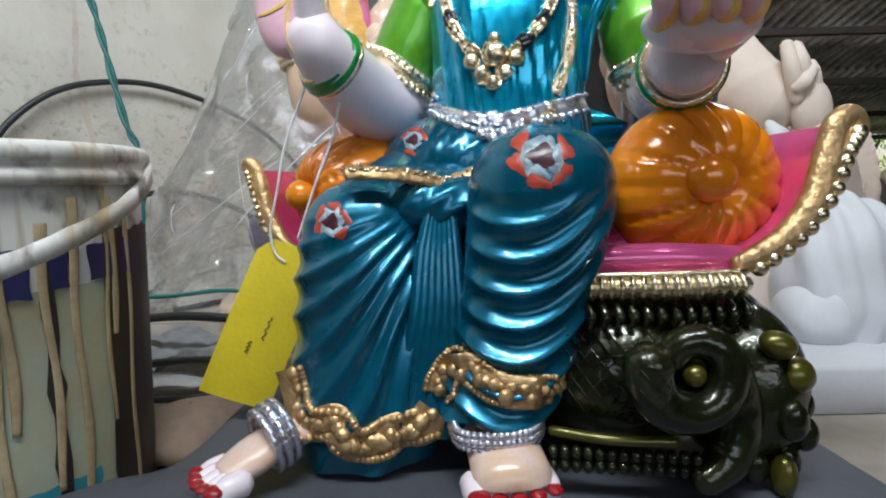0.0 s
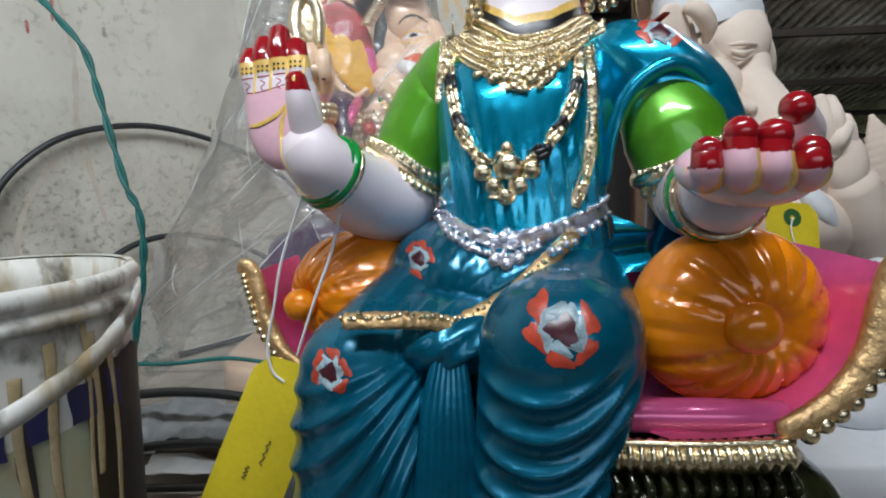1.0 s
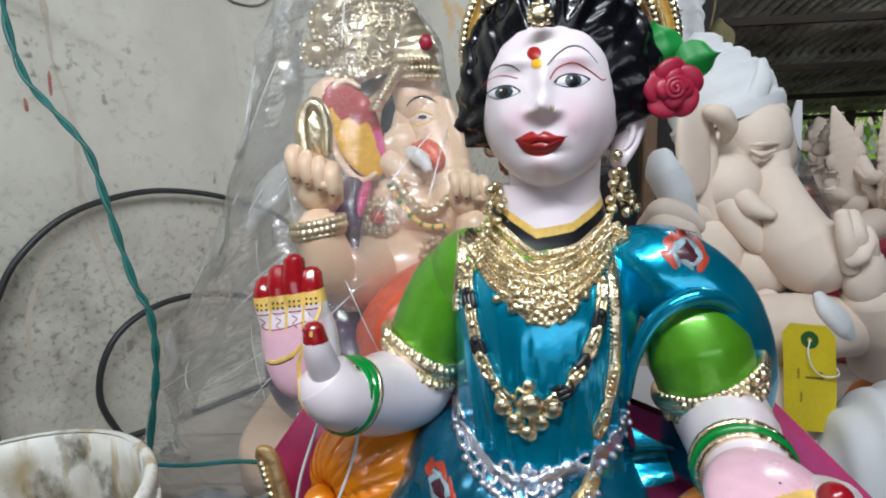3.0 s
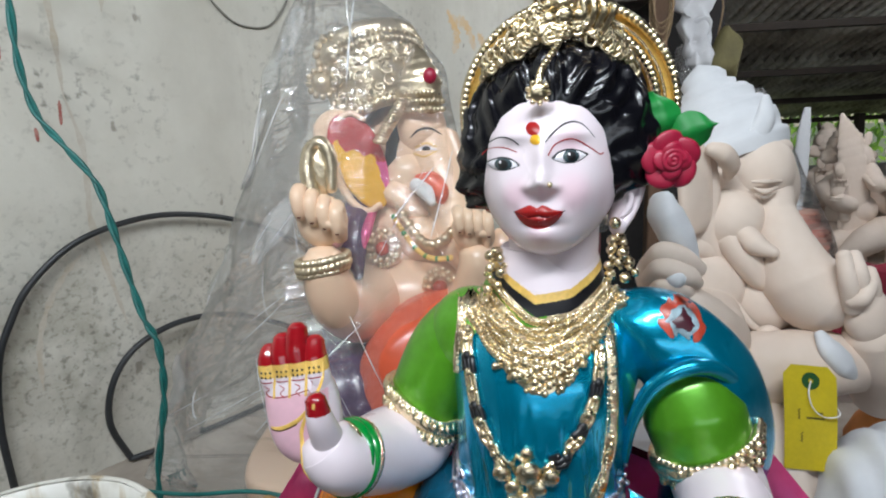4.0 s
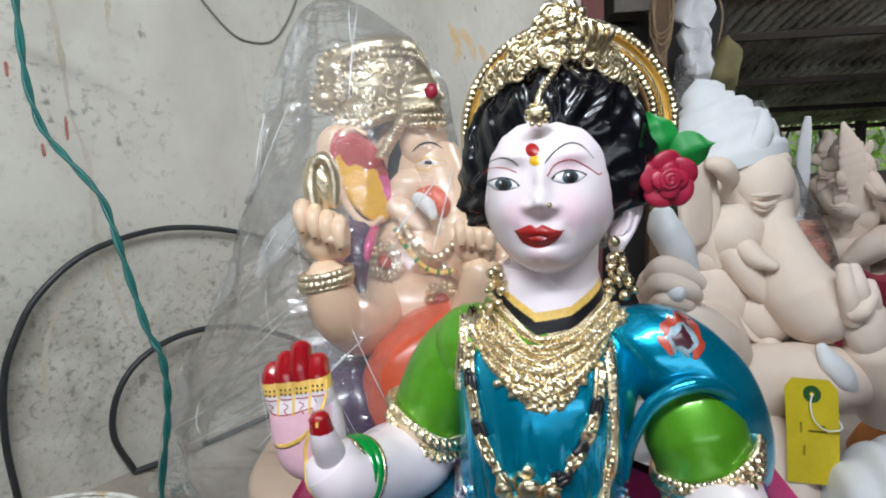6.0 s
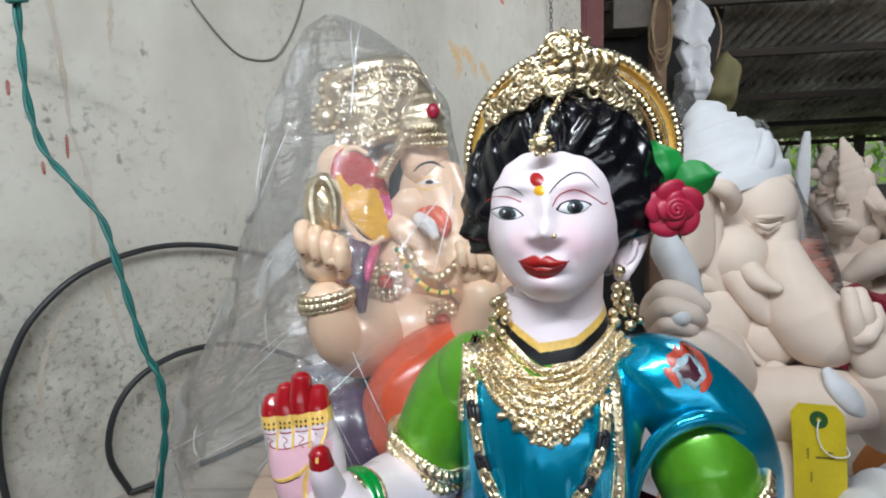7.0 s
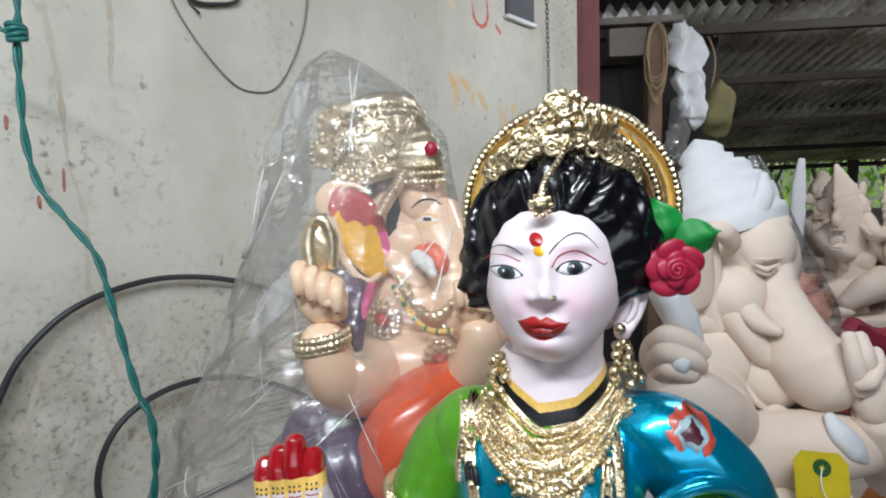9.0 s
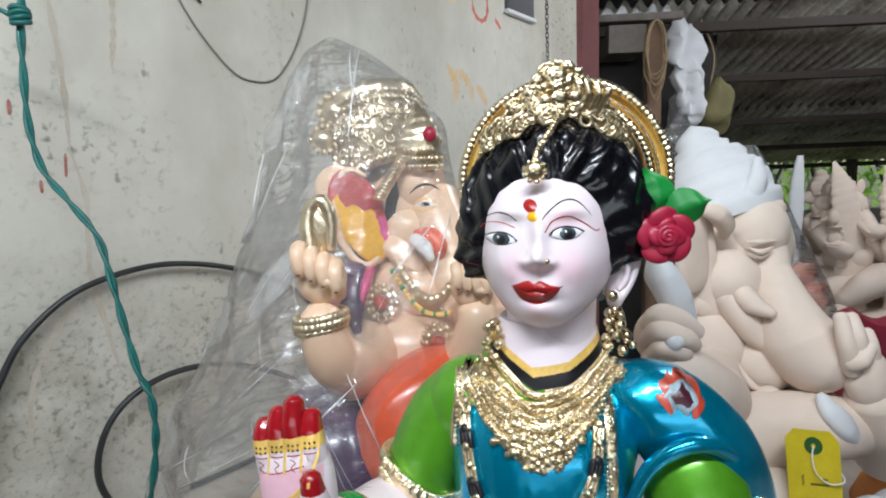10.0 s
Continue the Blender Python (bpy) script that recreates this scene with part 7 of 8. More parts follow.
    mark([(ex - 0.035, ez - 0.012), (ex - 0.01, ez - 0.014), (ex + 0.02, ez - 0.006)], 0.004, PLASTER)
    ob = sc.object(name, (0, 0, 0))
    ob.matrix_world = pose(*place, 0, 0, turn) @ Matrix.Scale(scale, 4)
    return tagged(ob, label, "statue", group)


raw = {q: PLASTER for q in ("base", "leg", "leg2", "skin", "face", "trunk", "tusk", "ear", "palm", "nail", "band", "sash", "jewel", "gem", "crown", "lock")}
lefty = ([(-0.11, -0.02, 0.60), (-0.07, -0.14, 0.51), (-0.055, -0.23, 0.50), (-0.115, -0.275, 0.525), (-0.148, -0.285, 0.56)], [0.060, 0.060, 0.056, 0.050, 0.042], (-0.160, -0.30, 0.68), 0.9)
righty = ([(0.16, -0.02, 0.58), (0.28, -0.07, 0.44), (0.345, -0.14, 0.34), (0.295, -0.20, 0.39), (0.245, -0.229, 0.49)], [0.055, 0.055, 0.054, 0.050, 0.040], (0.210, -0.235, 0.645), 0.0)
far_table = thing("rear_table", (3.0, 4.2, 0), "plain plank table holding the rear plaster statues", "table")
under(box("tabletop", (1.5, 3.6, 0.26), (4.9, 5.5, 0.32), BOARD, 0.004), far_table)
for x in (1.6, 4.8):
    for y in (3.7, 5.4):
        under(box("leg", (x - 0.04, y - 0.04, 0), (x + 0.04, y + 0.04, 0.259), BEAM), far_table)
first = elephant_statue("plaster_statue", (2.74, 4.15, 0.32), 1.08, raw, "unpainted peach plaster elephant-headed statue on the rear table", lefty, righty, -8, "rear plaster statues")
for x, y, turn in ((3.50, 4.08, -14), (4.30, 4.15, -6), (3.14, 4.95, -10), (2.34, 5.0, 4)):
    copy_thing(first, pose(x, y, 0.32, 0, 0, turn))

sc = Sculpt()
sc.tube([(2.30, 4.05, 0.325), (2.38, 4.05, 1.0), (2.39, 4.05, 1.35), (2.40, 4.05, 1.53)], [0.07, 0.055, 0.045, 0.022], PRIMER, n=20, steps=60, flat=0.4, up=(0, -1, 0), wave=lambda s, a: 1 + 0.06 * np.abs(np.sin(s * 26)) + 0 * a)
tagged(sc.object("plaster_slab", (2.30, 4.05, 0.32)), "slender white plaster slab standing on the rear table", "casting")
for x, y, z, w in ((2.66, 3.98, 1.40, 0.10), (3.02, 3.98, 1.36, 0.13), (3.36, 4.0, 1.30, 0.10)):
    sc = Sculpt()
    sc.tube([(x + 0.10, y - 0.02, 0.325), (x + 0.06, y, 0.95), (x, y, z - 0.12), (x - 0.07, y, z + 0.08)], [w, w, w * 0.8, w * 0.12], PLASTER, n=20, steps=90, flat=0.3, up=(0, -1, 0), wave=lambda s, a: 1 + 0.10 * np.abs(np.sin(s * 40)) + 0 * a)
    tagged(sc.object("plaster_slab", (x + 0.10, y - 0.02, 0.32)), "pointed peach plaster back plate standing on the rear table", "casting", "pointed plaster plates")

# ---- clear plastic bag over the painted statue ----


def film_material(name, milk):
    m = bpy.data.materials.new(name)
    m.use_nodes = True
    n, l = m.node_tree.nodes, m.node_tree.links
    n.remove(n["Principled BSDF"])
    tr = n.new("ShaderNodeBsdfTransparent")
    tr.inputs[0].default_value = (0.985, 0.99, 0.99, 1)
    gl = n.new("ShaderNodeBsdfGlossy")
    gl.inputs["Roughness"].default_value = 0.09
    df = n.new("ShaderNodeBsdfDiffuse")
    df.inputs[0].default_value = (0.93, 0.93, 0.93, 1)
    lw = n.new("ShaderNodeLayerWeight")
    lw.inputs[0].default_value = 0.35
    mr = n.new("ShaderNodeMapRange")
    mr.inputs["To Min"].default_value, mr.inputs["To Max"].default_value = 0.09, 0.62
    t = n.new("ShaderNodeTexNoise")
    t.inputs["Scale"].default_value, t.inputs["Detail"].default_value = 9, 4
    mp = n.new("ShaderNodeMapping")
    mp.inputs["Rotation"].default_value, mp.inputs["Scale"].default_value = (0.0, 0.75, 0.0), (0.35, 1.0, 2.2)
    co = n.new("ShaderNodeTexCoord")
    bp = n.new("ShaderNodeBump")
    bp.inputs["Distance"].default_value = 0.045
    l.new(co.outputs["Object"], mp.inputs["Vector"])
    l.new(mp.outputs[0], t.inputs["Vector"])
    l.new(t.outputs["Fac"], bp.inputs["Height"])
    l.new(bp.outputs[0], gl.inputs["Normal"])
    l.new(bp.outputs[0], lw.inputs["Normal"])
    l.new(lw.outputs["Fresnel"], mr.inputs["Value"])
    m1, m2 = n.new("ShaderNodeMixShader"), n.new("ShaderNodeMixShader")
    m1.inputs[0].default_value = milk
    l.new(tr.outputs[0], m1.inputs[1])
    l.new(df.outputs[0], m1.inputs[2])
    l.new(mr.outputs[0], m2.inputs[0])
    l.new(m1.outputs[0], m2.inputs[1])
    l.new(gl.outputs[0], m2.inputs[2])
    l.new(m2.outputs[0], n["Material Output"].inputs[0])
    return m


# the second film is whitened to pass for glint patches
FILM, GLINTFILM = film_material("clear_plastic_film", 0.105), film_material("milky_glint_film", 0.24)
# opaque near-white, the colour of the glint streaks on the bag
GLINT = material("white_glint_streak", (0.82, 0.83, 0.84), 0.15, coat=0.6, var=0.1, scale=30)
sc = Sculpt()
prof = [(0.66, -0.32, 0.47, 0.40), (0.80, -0.31, 0.45, 0.40), (1.00, -0.272, 0.395, 0.39), (1.20, -0.252, 0.300, 0.37), (1.33, -0.24, 0.265, 0.34), (1.45, -0.228, 0.235, 0.27), (1.60, -0.228, 0.190, 0.20), (1.69, -0.24, 0.14, 0.15), (1.755, -0.27, 0.075, 0.08), (1.79, -0.28, 0.012, 0.012)]
zs = [p[0] for p in prof]
def bag_point(b, z):
    """A place on the crumpled film at the angle b and height z."""
    cx, rx, ry = (np.interp(z, zs, [p[i] for p in prof]) for i in (1, 2, 3))
    c = math.cos(b), math.sin(b)
    wob = noise.noise(Vector((c[0] * 1.5, c[1] * 1.5, z * 1.2)))
    w = 0.10 * abs(noise.noise(Vector((c[0] * 2.2, c[1] * 2.2, z * 1.1))))
    for f, g, amp, p in ((4, 5.5, 0.050, 0.3), (6, -9.0, 0.034, 1.1), (10, 14.0, 0.022, 2.0), (12, -19.0, 0.014, 0.7), (18, 26.0, 0.008, 1.9)):
        w += amp * abs(math.sin(b * f * 0.5 + z * g + p + 1.6 * wob))
    k = 1.06 - w
    return (cx + rx * k * c[0], 1.38 + ry * k * c[1], z)


sc.grid(np.array([[bag_point(b, z) for b in np.linspace(0, 2 * np.pi, 220, endpoint=False)] for z in np.linspace(0.66, 1.79, 110)]), FILM, wrap_v=True)
bag = sc.object("plastic_bag", (-0.2, 1.38, TABLE))
bag.visible_shadow = False
tagged(bag, "crumpled clear plastic bag pulled over the painted elephant-headed statue", "bag")
# straight near-white streaks that stand in for glints along the film's folds
rc = random.Random(21)
for k in range(26):
    b0 = radians(-165 + 120 * rc.random())
    z0 = 0.82 + 0.80 * rc.random()
    span = 0.05 + 0.17 * rc.random()
    lean = (2.2 + 2.0 * rc.random()) if rc.random() < 0.75 else -1.2
    A, B = np.array(bag_point(b0, z0)), np.array(bag_point(b0 + lean * span, min(z0 + span, 1.77)))
    w = 0.0005 + 0.0018 * rc.random() ** 3
    bow = np.array((0.006 * (rc.random() - 0.5), -0.022, 0.006 * (rc.random() - 0.5)))
    sc = Sculpt()
    sc.tube([A + (0, -0.01, 0), A * 0.7 + B * 0.3 + bow, A * 0.3 + B * 0.7 + bow, B + (0, -0.01, 0)], [w * 0.1, w, w * 0.6, w * 0.9, w * 0.1], GLINT, n=6, steps=24)
    under(sc.object("glint_streak", tuple(A)), bag, "white streak in place of a glint along a film fold")

# crushed flaps of milkier film, added as bright glint patches on the bag's face
for b0, z0, wide, tall, lean in ((-158, 1.17, 0.10, 0.13, 0.7), (-150, 1.42, 0.06, 0.16, 0.8), (-140, 1.58, 0.10, 0.09, 0.9), (-165, 0.92, 0.14, 0.16, 0.4), (-128, 1.66, 0.09, 0.08, 0.8), (-148, 0.80, 0.16, 0.13, -0.3), (-110, 1.30, 0.05, 0.16, 0.9)):
    rows = []
    for v in np.linspace(0, 1, 26):
        row = []
        for q in np.linspace(-1, 1, 22):
            half = wide * math.sin(math.pi * (0.08 + 0.84 * v)) ** 0.7
            p = np.array(bag_point(radians(b0) + q * half / 0.34 + lean * (v - 0.5) * tall / 0.34, z0 + (v - 0.5) * tall))
            p += np.array((0, -0.012, 0)) + 0.010 * np.array(noise.noise_vector(Vector(p * 9)))
            p[1] -= 0.014 * abs(math.sin(q * 2.2 + v * 3.1 + b0))
            row.append(p)
        rows.append(row)
    sc = Sculpt()
    sc.grid(np.array(rows), GLINTFILM)
    flap = under(sc.object("glint_flap", tuple(rows[0][0])), bag, "crushed milky film flap that imitates a broad glint")
    flap.visible_shadow = False

# ---- wall things: hose, cords, cable, chain, board ----
RUBBER = material("black_rubber_hose", (0.022, 0.024, 0.026), 0.45, var=0.25, scale=20)
CORD = material("green_nylon_cord", (0.012, 0.13, 0.115), 0.45, var=0.25, scale=40)
sc = Sculpt()
sc.tube([on_wall(*p) for p in ((-0.235, 0.70, 0.03), (-0.235, 0.86, 0.03), (-0.215, 1.00, 0.03), (-0.180, 1.085, 0.03), (-0.135, 1.155, 0.03), (-0.05, 1.225, 0.03), (0.05, 1.260, 0.03), (0.18, 1.270, 0.03), (0.34, 1.238, 0.03), (0.50, 1.170, 0.03), (0.62, 1.07, 0.03), (0.70, 0.93, 0.03), (0.72, 0.75, 0.03))], 0.0075, RUBBER, n=12, steps=160)
sc.tube([on_wall(*p) for p in ((0.00, 0.66, 0.03), (-0.035, 0.78, 0.04), (-0.012, 0.885, 0.045), (0.055, 0.955, 0.045), (0.17, 0.985, 0.045), (0.32, 0.96, 0.045), (0.50, 0.865, 0.04), (0.62, 0.76, 0.035), (0.66, 0.67, 0.03))], 0.0078, RUBBER, n=12, steps=120)
sc.tube([on_wall(*p) for p in ((0.72, 0.75, 0.03), (0.70, 0.67, 0.035), (0.4, 0.662, 0.06), (0.1, 0.662, 0.05), (0.00, 0.662, 0.035))], 0.0075, RUBBER, n=12, steps=60)
tagged(sc.object("rubber_hose", on_wall(0.2, TABLE + 0.01, 0.03)), "black rubber hose coiled in loops against the stained wall", "hose")
sc = Sculpt()
cord_line, _ = curve([(-0.775, 1.12, 2.35), (-0.778, 1.12, 2.05), (-0.784, 1.12, 1.846), (-0.793, 1.12, 1.788), (-0.801, 1.12, 1.698), (-0.805, 1.12, 1.596), (-0.79, 1.12, 1.512), (-0.749, 1.12, 1.451), (-0.692, 1.11, 1.379), (-0.668, 1.10, 1.301), (-0.646, 1.09, 1.21), (-0.622, 1.08, 1.118), (-0.60, 1.075, 1.071), (-0.595, 1.07, 1.0), (-0.605, 1.065, 0.916), (-0.63, 1.06, 0.80), (-0.64, 1.05, 0.66)], 300)
for ph in (0, math.pi):
    a = np.linspace(0, 62, 300) + ph
    sc.tube(cord_line + np.stack([0.0036 * np.cos(a), 0.0036 * np.sin(a), 0 * a], -1), 0.0040, CORD, n=8, steps=420)
for k in range(4):
    a = np.linspace(0, 2 * np.pi, 14, endpoint=False)
    sc.tube(np.stack([-0.793 + 0.013 * np.cos(a), 1.12 + 0.013 * np.sin(a), 1.778 + 0.007 * k + 0.004 * np.sin(a + k)], -1), 0.005, CORD, n=8, steps=30, closed=True)
sc.tube([(-0.80, 1.115, 1.785), (-0.825, 1.11, 1.80), (-0.85, 1.11, 1.795)], 0.0045, CORD, n=8)
tagged(sc.object("twine", (-0.79, 1.12, 1.7)), "twisted green nylon cord hanging knotted in front of the wall", "cord")
WIRE = material("grey_cable", (0.20, 0.19, 0.16), 0.7, var=0.2, scale=20)
sc = Sculpt()
sc.tube([on_wall(*p, 0.004) for p in ((0.27, 2.06), (0.28, 1.982), (0.336, 1.886), (0.424, 1.792), (0.493, 1.771), (0.57, 1.79), (0.64, 1.88), (0.694, 2.004), (0.72, 2.15))], 0.003, WIRE, n=8, steps=80)
tagged(sc.object("wall_cable", on_wall(0.4, 1.8)), "thin grey cable sagging along the stained wall", "cable")
sc = Sculpt()
sc.tube([on_wall(*p, 0.012) for p in ((0.29, 2.08), (0.314, 2.005), (0.345, 1.988), (0.40, 1.995), (0.461, 2.02), (0.48, 2.1))], 0.0055, RUBBER, n=8, steps=50)
sc.tube([on_wall(*p, 0.014) for p in ((0.31, 2.0), (0.325, 1.975), (0.345, 1.960))], 0.003, RUBBER, n=8, steps=16)
tagged(sc.object("cable_loop", on_wall(0.38, 2.0)), "black cable loop fixed high on the wall", "cable")
CHAIN = material("rusty_chain_steel", (0.13, 0.12, 0.11), 0.45, metal=0.8, var=0.3, scale=30)
ch = thing("hanging_chain", on_wall(2.225, 2.6, 0.03), "thin dark steel chain hanging beside the wall end", "chain")
a = np.linspace(0, 2 * np.pi, 12, endpoint=False)
for k in range(64):
    z = 2.58 - k * 0.024
    c = np.array(on_wall(2.225 + 0.0003 * k, z, 0.03))
    side = np.array(WD) if k % 2 else np.array(WN)
    sc = Sculpt()
    sc.tube(np.array([c + side * 0.0085 * math.cos(i) + np.array((0, 0, 0.016 * math.sin(i))) for i in a]), 0.0026, CHAIN, n=6, steps=18, closed=True)
    under(sc.object("link", tuple(c)), ch)
METER = material("dark_grey_board", (0.10, 0.10, 0.11), 0.5, var=0.15, scale=10)
bd = thing("notice_board", on_wall(1.99, 2.24, 0.02), "dark grey framed board mounted high on the wall", "board", turn=WT)
under(box("panel", (-0.125, -0.02, 0.02), (0.125, 0.0, 0.5), METER, 0.003, origin=on_wall(1.99, 2.24, 0.0), turn=WT), bd)
under(box("frame", (-0.135, -0.03, 0.0), (0.135, 0.0, 0.018), WHITE, 0.003, origin=on_wall(1.99, 2.24, 0.0), turn=WT), bd, "pale lower frame edge")
# brushed orange lettering, worn beyond reading, and small red splashes
ORPAINT = material("worn_orange_wall_paint", (0.66, 0.44, 0.20), 0.85, var=0.2, scale=22, second=(0.61, 0.56, 0.46))
REDPAINT = material("worn_red_wall_paint", (0.50, 0.14, 0.10), 0.85, var=0.2, scale=12)


REDSPOT = material("dark_red_splash", (0.30, 0.07, 0.06), 0.8, var=0.3, scale=60, second=(0.42, 0.20, 0.16))


def wall_strokes(name, strokes, width, mat, label):
    sc = Sculpt()
    for st in strokes:
        C, _ = curve([(s, z, 0) for s, z in st], 24)
        T = np.gradient(C, axis=0)
        T /= np.linalg.norm(T, axis=1)[:, None] + 1e-9
        Nn = np.stack([-T[:, 1], T[:, 0]], -1)
        G = []
        for c, q, i in zip(C, Nn, range(24)):
            w = width * (0.42 + 0.14 * math.sin(i * 1.9) + 0.10 * noise.noise(Vector((c[0] * 60, c[1] * 60, i * 0.3)))) * min(1.0, 0.25 + 0.2 * min(i, 23 - i))
            G.append([on_wall(c[0] - q[0] * w, c[1] - q[1] * w, 0.0015), on_wall(c[0] + q[0] * w, c[1] + q[1] * w, 0.0015)])
        sc.grid(np.array(G), mat)
    return tagged(sc.object(name, on_wall(*strokes[0][0])), label, "wall paint", kind="structure")


wall_strokes("trim_orange_marks", [[(1.41, 1.95), (1.47, 1.86), (1.44, 1.78)], [(1.46, 1.92), (1.54, 1.90), (1.60, 1.80)], [(1.62, 1.88), (1.70, 1.80)], [(1.80, 1.83), (1.84, 1.74)], [(1.90, 1.84), (1.96, 1.80)], [(1.44, 2.26), (1.47, 2.20)]], 0.05, ORPAINT, "faded orange brushed lettering worn beyond reading")
wall_strokes("trim_red_marks", [[(1.60, 2.26), (1.62, 2.19), (1.68, 2.17), (1.72, 2.22), (1.71, 2.32)], [(1.78, 2.20), (1.83, 2.16)]], 0.02, REDPAINT, "faded red brushed lettering stroke on the wall")
wall_strokes("trim_splashes", [[(-0.100, 1.668), (-0.102, 1.635)], [(-0.008, 1.555), (-0.012, 1.50)], [(-0.062, 1.495), (-0.062, 1.465)]], 0.008, REDSPOT, "small dark red paint splashes on the wall")
STAIN = material("brown_water_stain", (0.43, 0.37, 0.28), 0.9, var=0.2, scale=14, second=(0.53, 0.50, 0.43))
wall_strokes("trim_water_runs", [[(-0.008, 2.1), (-0.005, 1.922), (0.004, 1.729), (0.002, 1.565)], [(0.002, 1.565), (0.023, 1.446), (0.016, 1.33), (0.013, 1.271), (0.035, 1.12), (0.054, 1.003)], [(-0.02, 1.20), (-0.06, 1.16), (-0.105, 1.09), (-0.135, 1.0), (-0.143, 0.90)], [(0.13, 2.0), (0.125, 1.87), (0.11, 1.76)]], 0.014, STAIN, "brown water runs down the stained wall")

# ---- clutter behind the bucket ----
GREYSHEET = material("grey_plastic_sheet", (0.20, 0.205, 0.21), 0.35, var=0.15, scale=8, coat=0.2)
BLACKPIPE = material("black_pvc", (0.014, 0.015, 0.015), 0.35, var=0.2, scale=10)


def crumple(name, x0, x1, y0, y1, z, amp, mat, label, cat, seed):
    sc = Sculpt()
    G = np.array([[(x, y, z + amp * (0.6 + noise.noise(Vector((x * 9 + seed, y * 9, 0))) + 0.5 * abs(noise.noise(Vector((x * 24, y * 24, seed)))))) for y in np.linspace(y0, y1, 50)] for x in np.linspace(x0, x1, 60)])
    G[..., 0] += 0.02 * np.sin(G[..., 1] * 17 + seed)
    G[..., 2] = np.maximum(G[..., 2], TABLE + 0.004)
    sc.grid(G, mat)
    sc.grid(G - (0, 0, 0.0015), mat)
    return tagged(sc.object(name, ((x0 + x1) / 2, (y0 + y1) / 2, TABLE)), label, cat)


crumple("plastic_sheet", -0.68, -0.20, 0.86, 1.02, TABLE + 0.03, 0.045, GREYSHEET, "crumpled grey plastic sheet lying on the work table", "sheet", 1.0)
crumple("paper_scrap", -0.50, -0.24, 0.80, 0.86, TABLE + 0.022, 0.02, WHITE, "crumpled white paper scrap on the work table", "paper", 7.0)
for k, pts in enumerate(([(-0.62, 0.92, 0.76), (-0.45, 0.90, 0.775), (-0.30, 0.88, 0.76), (-0.16, 0.87, 0.70)], [(-0.60, 0.84, 0.70), (-0.42, 0.84, 0.715), (-0.27, 0.83, 0.705), (-0.2, 0.84, 0.665)], [(-0.55, 0.80, 0.667), (-0.40, 0.79, 0.672), (-0.26, 0.80, 0.667)])):
    sc = Sculpt()
    sc.tube(pts, 0.008 - 0.001 * k, BLACKPIPE, n=12, steps=40)
    tagged(sc.object("black_cable", pts[1]), "black cable lying across the cluttered table", "cable", "cables on the table")
sc = Sculpt()
sc.tube([(-0.75, 1.02, 0.80), (-0.55, 1.0, 0.79), (-0.40, 0.99, 0.80), (-0.25, 0.98, 0.77)], 0.004, CORD, n=8, steps=40)
tagged(sc.object("loose_cord", (-0.5, 1.0, 0.79)), "green nylon cord lying over the crumpled sheet", "cord")

# ---- things round the plaster statue ----
sc = Sculpt()
rounded(sc, [(0.44, 0.80), (0.46, 0.73), (0.7, 0.72), (1.05, 0.72), (1.12, 0.78), (1.12, 1.05), (1.0, 1.10), (0.6, 1.10), (0.46, 1.05)], TABLE, 0.722, PRIMER, 0.008)
tagged(sc.object("plaster_block", (0.75, 0.9, TABLE)), "white plaster casting block on the work table", "block")
sc = Sculpt()
sc.ball((0.66, 0.90, 0.80), (0.105, 0.10, 0.15), PRIMER, nu=50, nv=34, shape=lambda Q, D: rough_stone(Q, 0.014, 9) + D * (0.006 * np.sin(D[..., 0] * 16))[..., None])
sc.ball((0.60, 0.86, 0.76), (0.06, 0.06, 0.06), PRIMER, nu=40, nv=26, shape=lambda Q, D: rough_stone(Q, 0.01, 12))
tagged(sc.object("plaster_cast", (0.66, 0.9, 0.722)), "rounded white plaster casting on the plaster block", "casting")
CLAY = material("orange_brown_clay", (0.50, 0.17, 0.03), 0.55, var=0.15, scale=8)
sc = Sculpt()
a = np.linspace(0, 2 * np.pi, 40, endpoint=False)
sc.grid(np.array([[(0.93 + r * math.cos(b), 1.22 + r * math.sin(b), z) for b in a] for r, z in ((0.001, 0.652), (0.05, 0.652), (0.085, 0.69), (0.092, 0.73), (0.075, 0.775), (0.05, 0.80), (0.056, 0.815), (0.046, 0.812), (0.04, 0.80), (0.07, 0.74), (0.001, 0.70))]), CLAY, wrap_v=True)
tagged(sc.object("clay_pot", (0.93, 1.22, TABLE)), "small round orange-brown clay pot on the work table", "pot")
CLOTH = material("maroon_cloth", (0.22, 0.012, 0.03), 0.8, var=0.25, scale=14, bump=0.002, bscale=60)
sc = Sculpt()
G = np.array([[(0.95 + 0.30 * u, 1.62 + 0.03 * math.sin(u * 14), TABLE + 0.005 + 0.37 * v * (1 - 0.25 * (u - 0.5) ** 2) + 0.01 * math.sin(u * 25)) for v in np.linspace(0, 1, 20)] for u in np.linspace(0, 1, 50)])
sc.grid(G, CLOTH)
sc.grid(G + (0, 0.06, 0), CLOTH)
sc.grid(np.stack([G[:, -1], G[:, -1] + (0, 0.03, 0.015), G[:, -1] + (0, 0.06, 0)], 1), CLOTH)
tagged(sc.object("folded_cloth", (1.1, 1.65, TABLE)), "folded maroon cloth standing behind the plaster statue", "cloth")

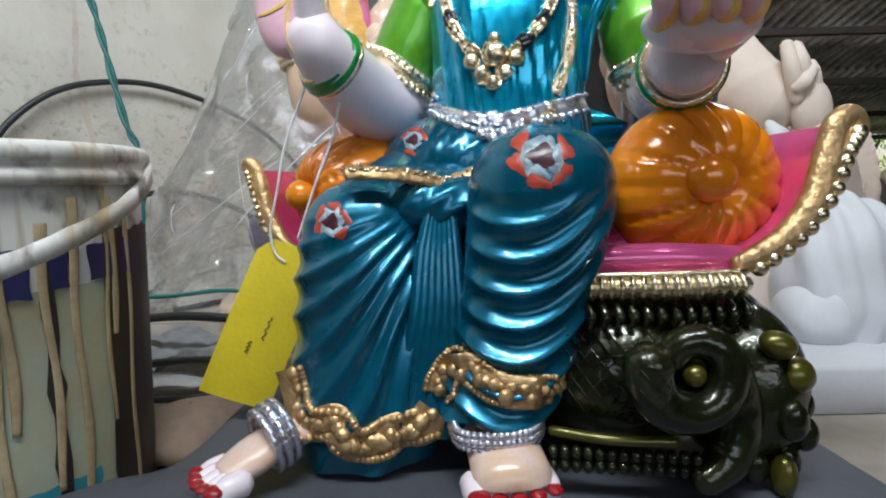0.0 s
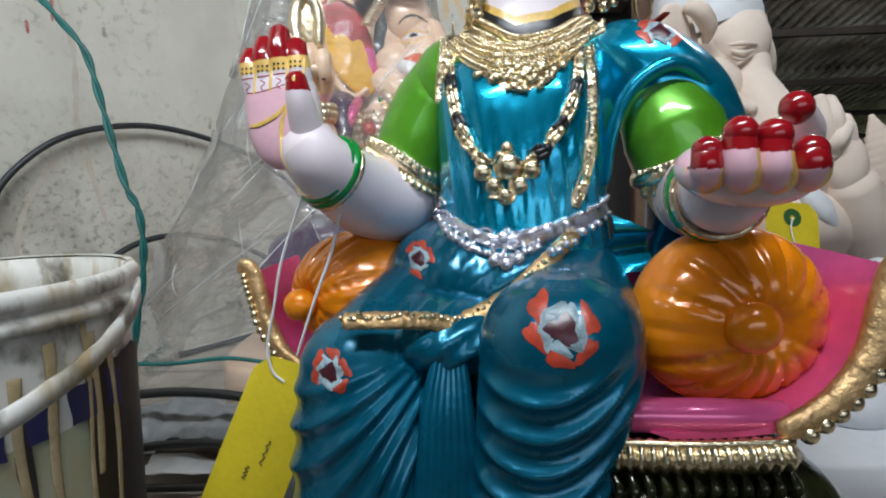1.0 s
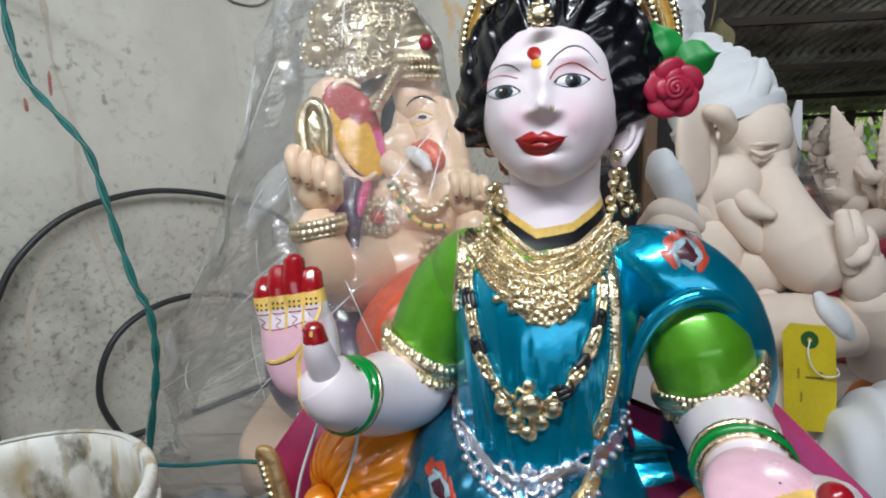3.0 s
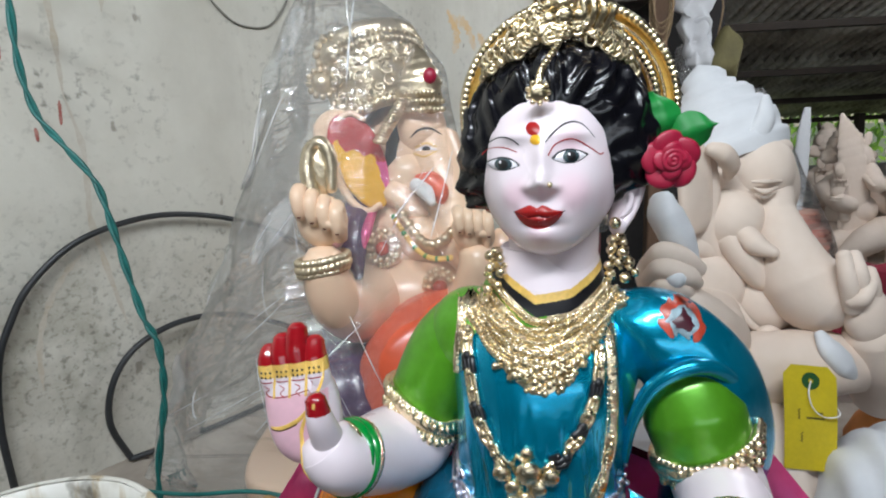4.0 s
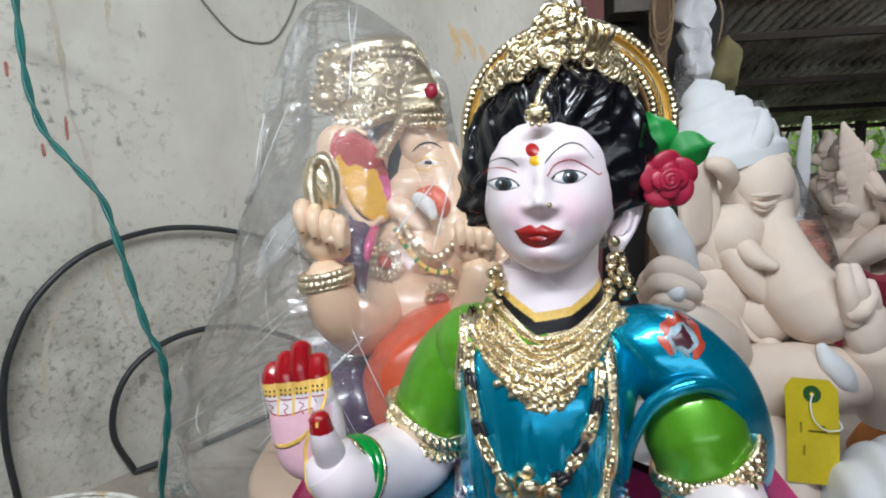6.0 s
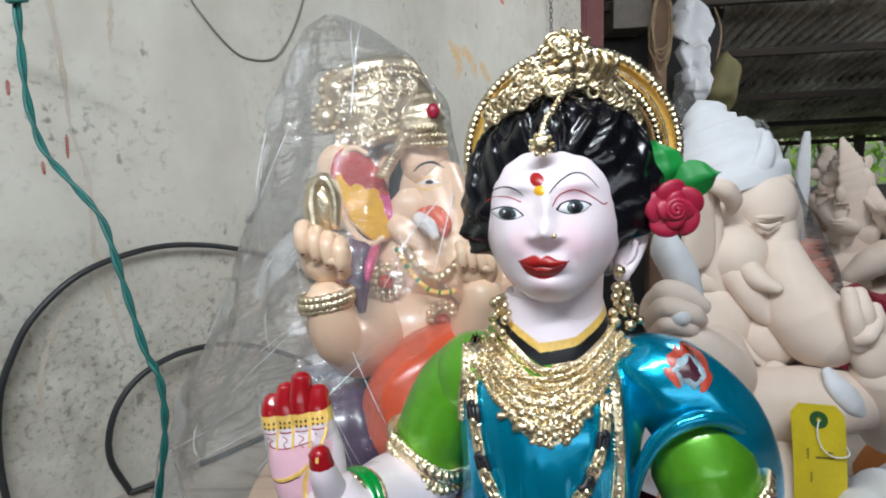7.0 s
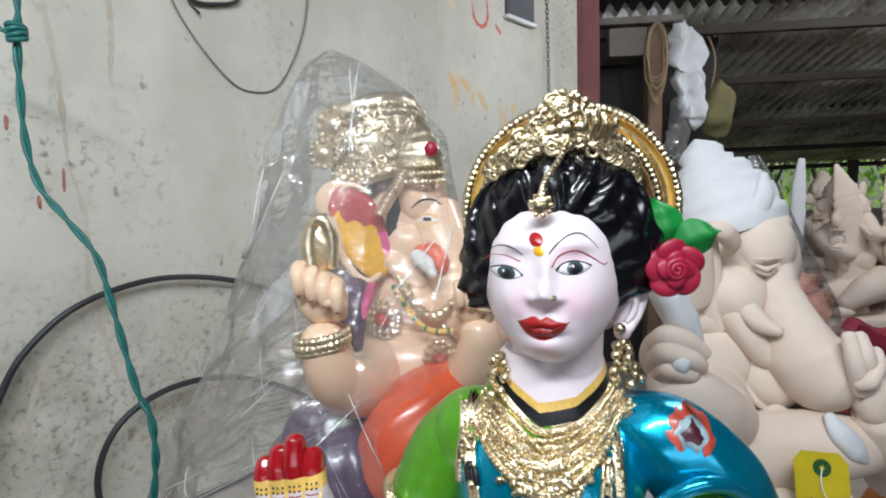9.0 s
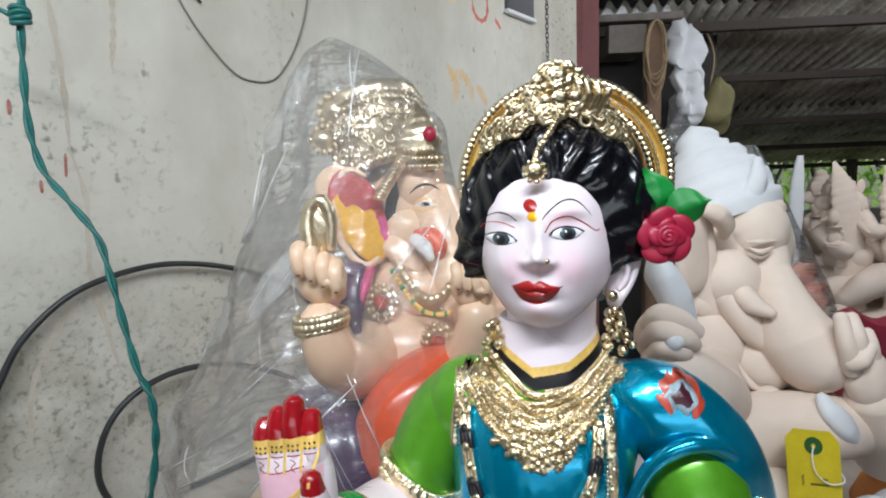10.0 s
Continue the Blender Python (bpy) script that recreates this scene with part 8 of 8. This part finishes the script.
BUNDLE = material("glossy_peach_paint", (0.62, 0.30, 0.20), 0.3, coat=0.4, var=0.35, scale=14, second=(0.45, 0.12, 0.08))
wrapped = thing("wrapped_statuette", (0.947, 1.620, 1.050), "small peach painted casting wrapped in clear plastic film", "casting")
sc = Sculpt()
for p, r in (((0.939, 1.620, 1.155), 0.045), ((0.954, 1.600, 1.102), 0.05), ((0.919, 1.630, 1.097), 0.045), ((0.951, 1.620, 1.000), 0.07)):
    sc.ball(p, (r, r * 0.8, r * 0.9), BUNDLE, nu=30, nv=20, shape=lambda Q, D: rough_stone(Q, 0.012, 22))
sc.tube([(0.953, 1.620, 0.984), (0.966, 1.620, 0.831), (0.996, 1.640, 0.608)], [0.06, 0.07, 0.08], BUNDLE, n=20, steps=30)
under(sc.object("body", (0.947, 1.620, 1.050)), wrapped)
sc = Sculpt()
top, low = np.array((0.756, 1.550, 1.520)), np.array((0.942, 1.600, 0.973))
rows = []
for q in np.linspace(0, 1, 40):
    c = top + (low - top) * q
    r = 0.012 + 0.115 * q ** 0.8
    rows.append([c + np.array((r * math.cos(b), r * 0.7 * math.sin(b), 0)) * (1 + 0.22 * noise.noise(Vector((math.cos(b) * 2, math.sin(b) * 2, q * 5)))) for b in np.linspace(0, 2 * np.pi, 60, endpoint=False)])
sc.grid(np.array(rows), FILM, wrap_v=True)
wrap = under(sc.object("film", tuple(top)), wrapped, "clear crumpled plastic film drawn to a point")
wrap.visible_shadow = False

# ---- shelf beyond the wall end ----
GREYWOOD = material("grey_weathered_wood", (0.16, 0.14, 0.12), 0.8, var=0.25, scale=8, bump=0.002, bscale=40)
BROWNWOOD = material("brown_wood_post", (0.17, 0.10, 0.06), 0.7, var=0.2, scale=8, bump=0.002, bscale=40)
shelf = thing("wall_shelf", (1.2, 4.0, 0), "weathered wooden shelf on a brown post with plaster pieces", "shelf")
under(box("shelf_board", (0.92, 3.86, 2.455), (1.50, 4.25, 2.50), GREYWOOD, 0.004), shelf)
under(box("lower_box", (1.02, 3.90, 2.26), (1.27, 4.2, 2.44), GREYWOOD, 0.004), shelf, "grey wooden box under the shelf board")
under(box("post", (1.29, 3.93, 0.0), (1.385, 4.03, 2.454), BROWNWOOD, 0.008), shelf, "brown wooden post")
# near-black panel, in the roof's shade-toned tin
under(box("back_panel", (0.86, 4.26, 0.0), (1.9, 4.30, 2.7), DARKTIN), shelf, "near-black panel behind the shelf")
r = random.Random(12)
for k in range(7):
    sc = Sculpt()
    x = 0.98 + 0.075 * k
    s = 0.05 + 0.03 * r.random()
    sc.ball((x, 4.0, 2.50 + s * 0.85), (s * 0.8, s * 0.7, s), PRIMER, nu=20, nv=14, shape=lambda Q, D: rough_stone(Q, 0.02, 14, k))
    tagged(sc.object("plaster_piece", (x, 4.0, 2.5)), "rough white plaster piece on the wooden shelf", "casting", "plaster pieces on the shelf")
ROPE = material("tan_jute_rope", (0.30, 0.21, 0.12), 0.9, var=0.2, scale=30)
sc = Sculpt()
for k in range(6):
    w = 0.05 + 0.02 * r.random()
    h = 0.17 + 0.10 * r.random()
    x = 1.31 + 0.02 * r.random()
    P = [(x + w * math.cos(i), 3.88 - 0.008 * k, 2.44 - h + h * math.sin(i)) for i in np.linspace(0, 2 * np.pi, 16, endpoint=False)]
    sc.tube(rough_stone(P, 0.02, 8, k), 0.006, ROPE, n=8, steps=60, closed=True)
tagged(sc.object("rope_coil", (1.33, 3.86, 2.3)), "tan jute rope coils hung on the brown post", "rope")
for k, (x, z, w, h) in enumerate(((1.56, 2.16, 0.10, 0.30), (1.60, 1.98, 0.09, 0.24), (1.50, 1.74, 0.08, 0.24), (1.50, 2.34, 0.07, 0.16))):
    sc = Sculpt()
    sc.ball((x, 3.95, z), (w, 0.05, h), FILM if k == 2 else PRIMER, nu=40, nv=30, shape=lambda Q, D: rough_stone(Q, 0.06, 11, k * 3.0))
    tagged(sc.object("hanging_bag", (x, 3.95, z + h)), "crumpled pale plastic bag hanging from the shelf", "bag", "bags hung on the shelf")
OLIVE = material("olive_cloth_bag", (0.16, 0.14, 0.06), 0.8, var=0.2, scale=8)
sc = Sculpt()
sc.ball((1.80, 4.0, 1.88), (0.10, 0.06, 0.19), OLIVE, nu=40, nv=30, shape=lambda Q, D: rough_stone(Q, 0.05, 9, 2.0))
sc.tube([(1.74, 4.0, 2.02), (1.76, 4.0, 2.25), (1.7, 4.1, 2.52)], 0.006, ROPE, n=8)
tagged(sc.object("cloth_sack", (1.8, 4.0, 2.05)), "small olive cloth sack hanging below the roof", "sack")
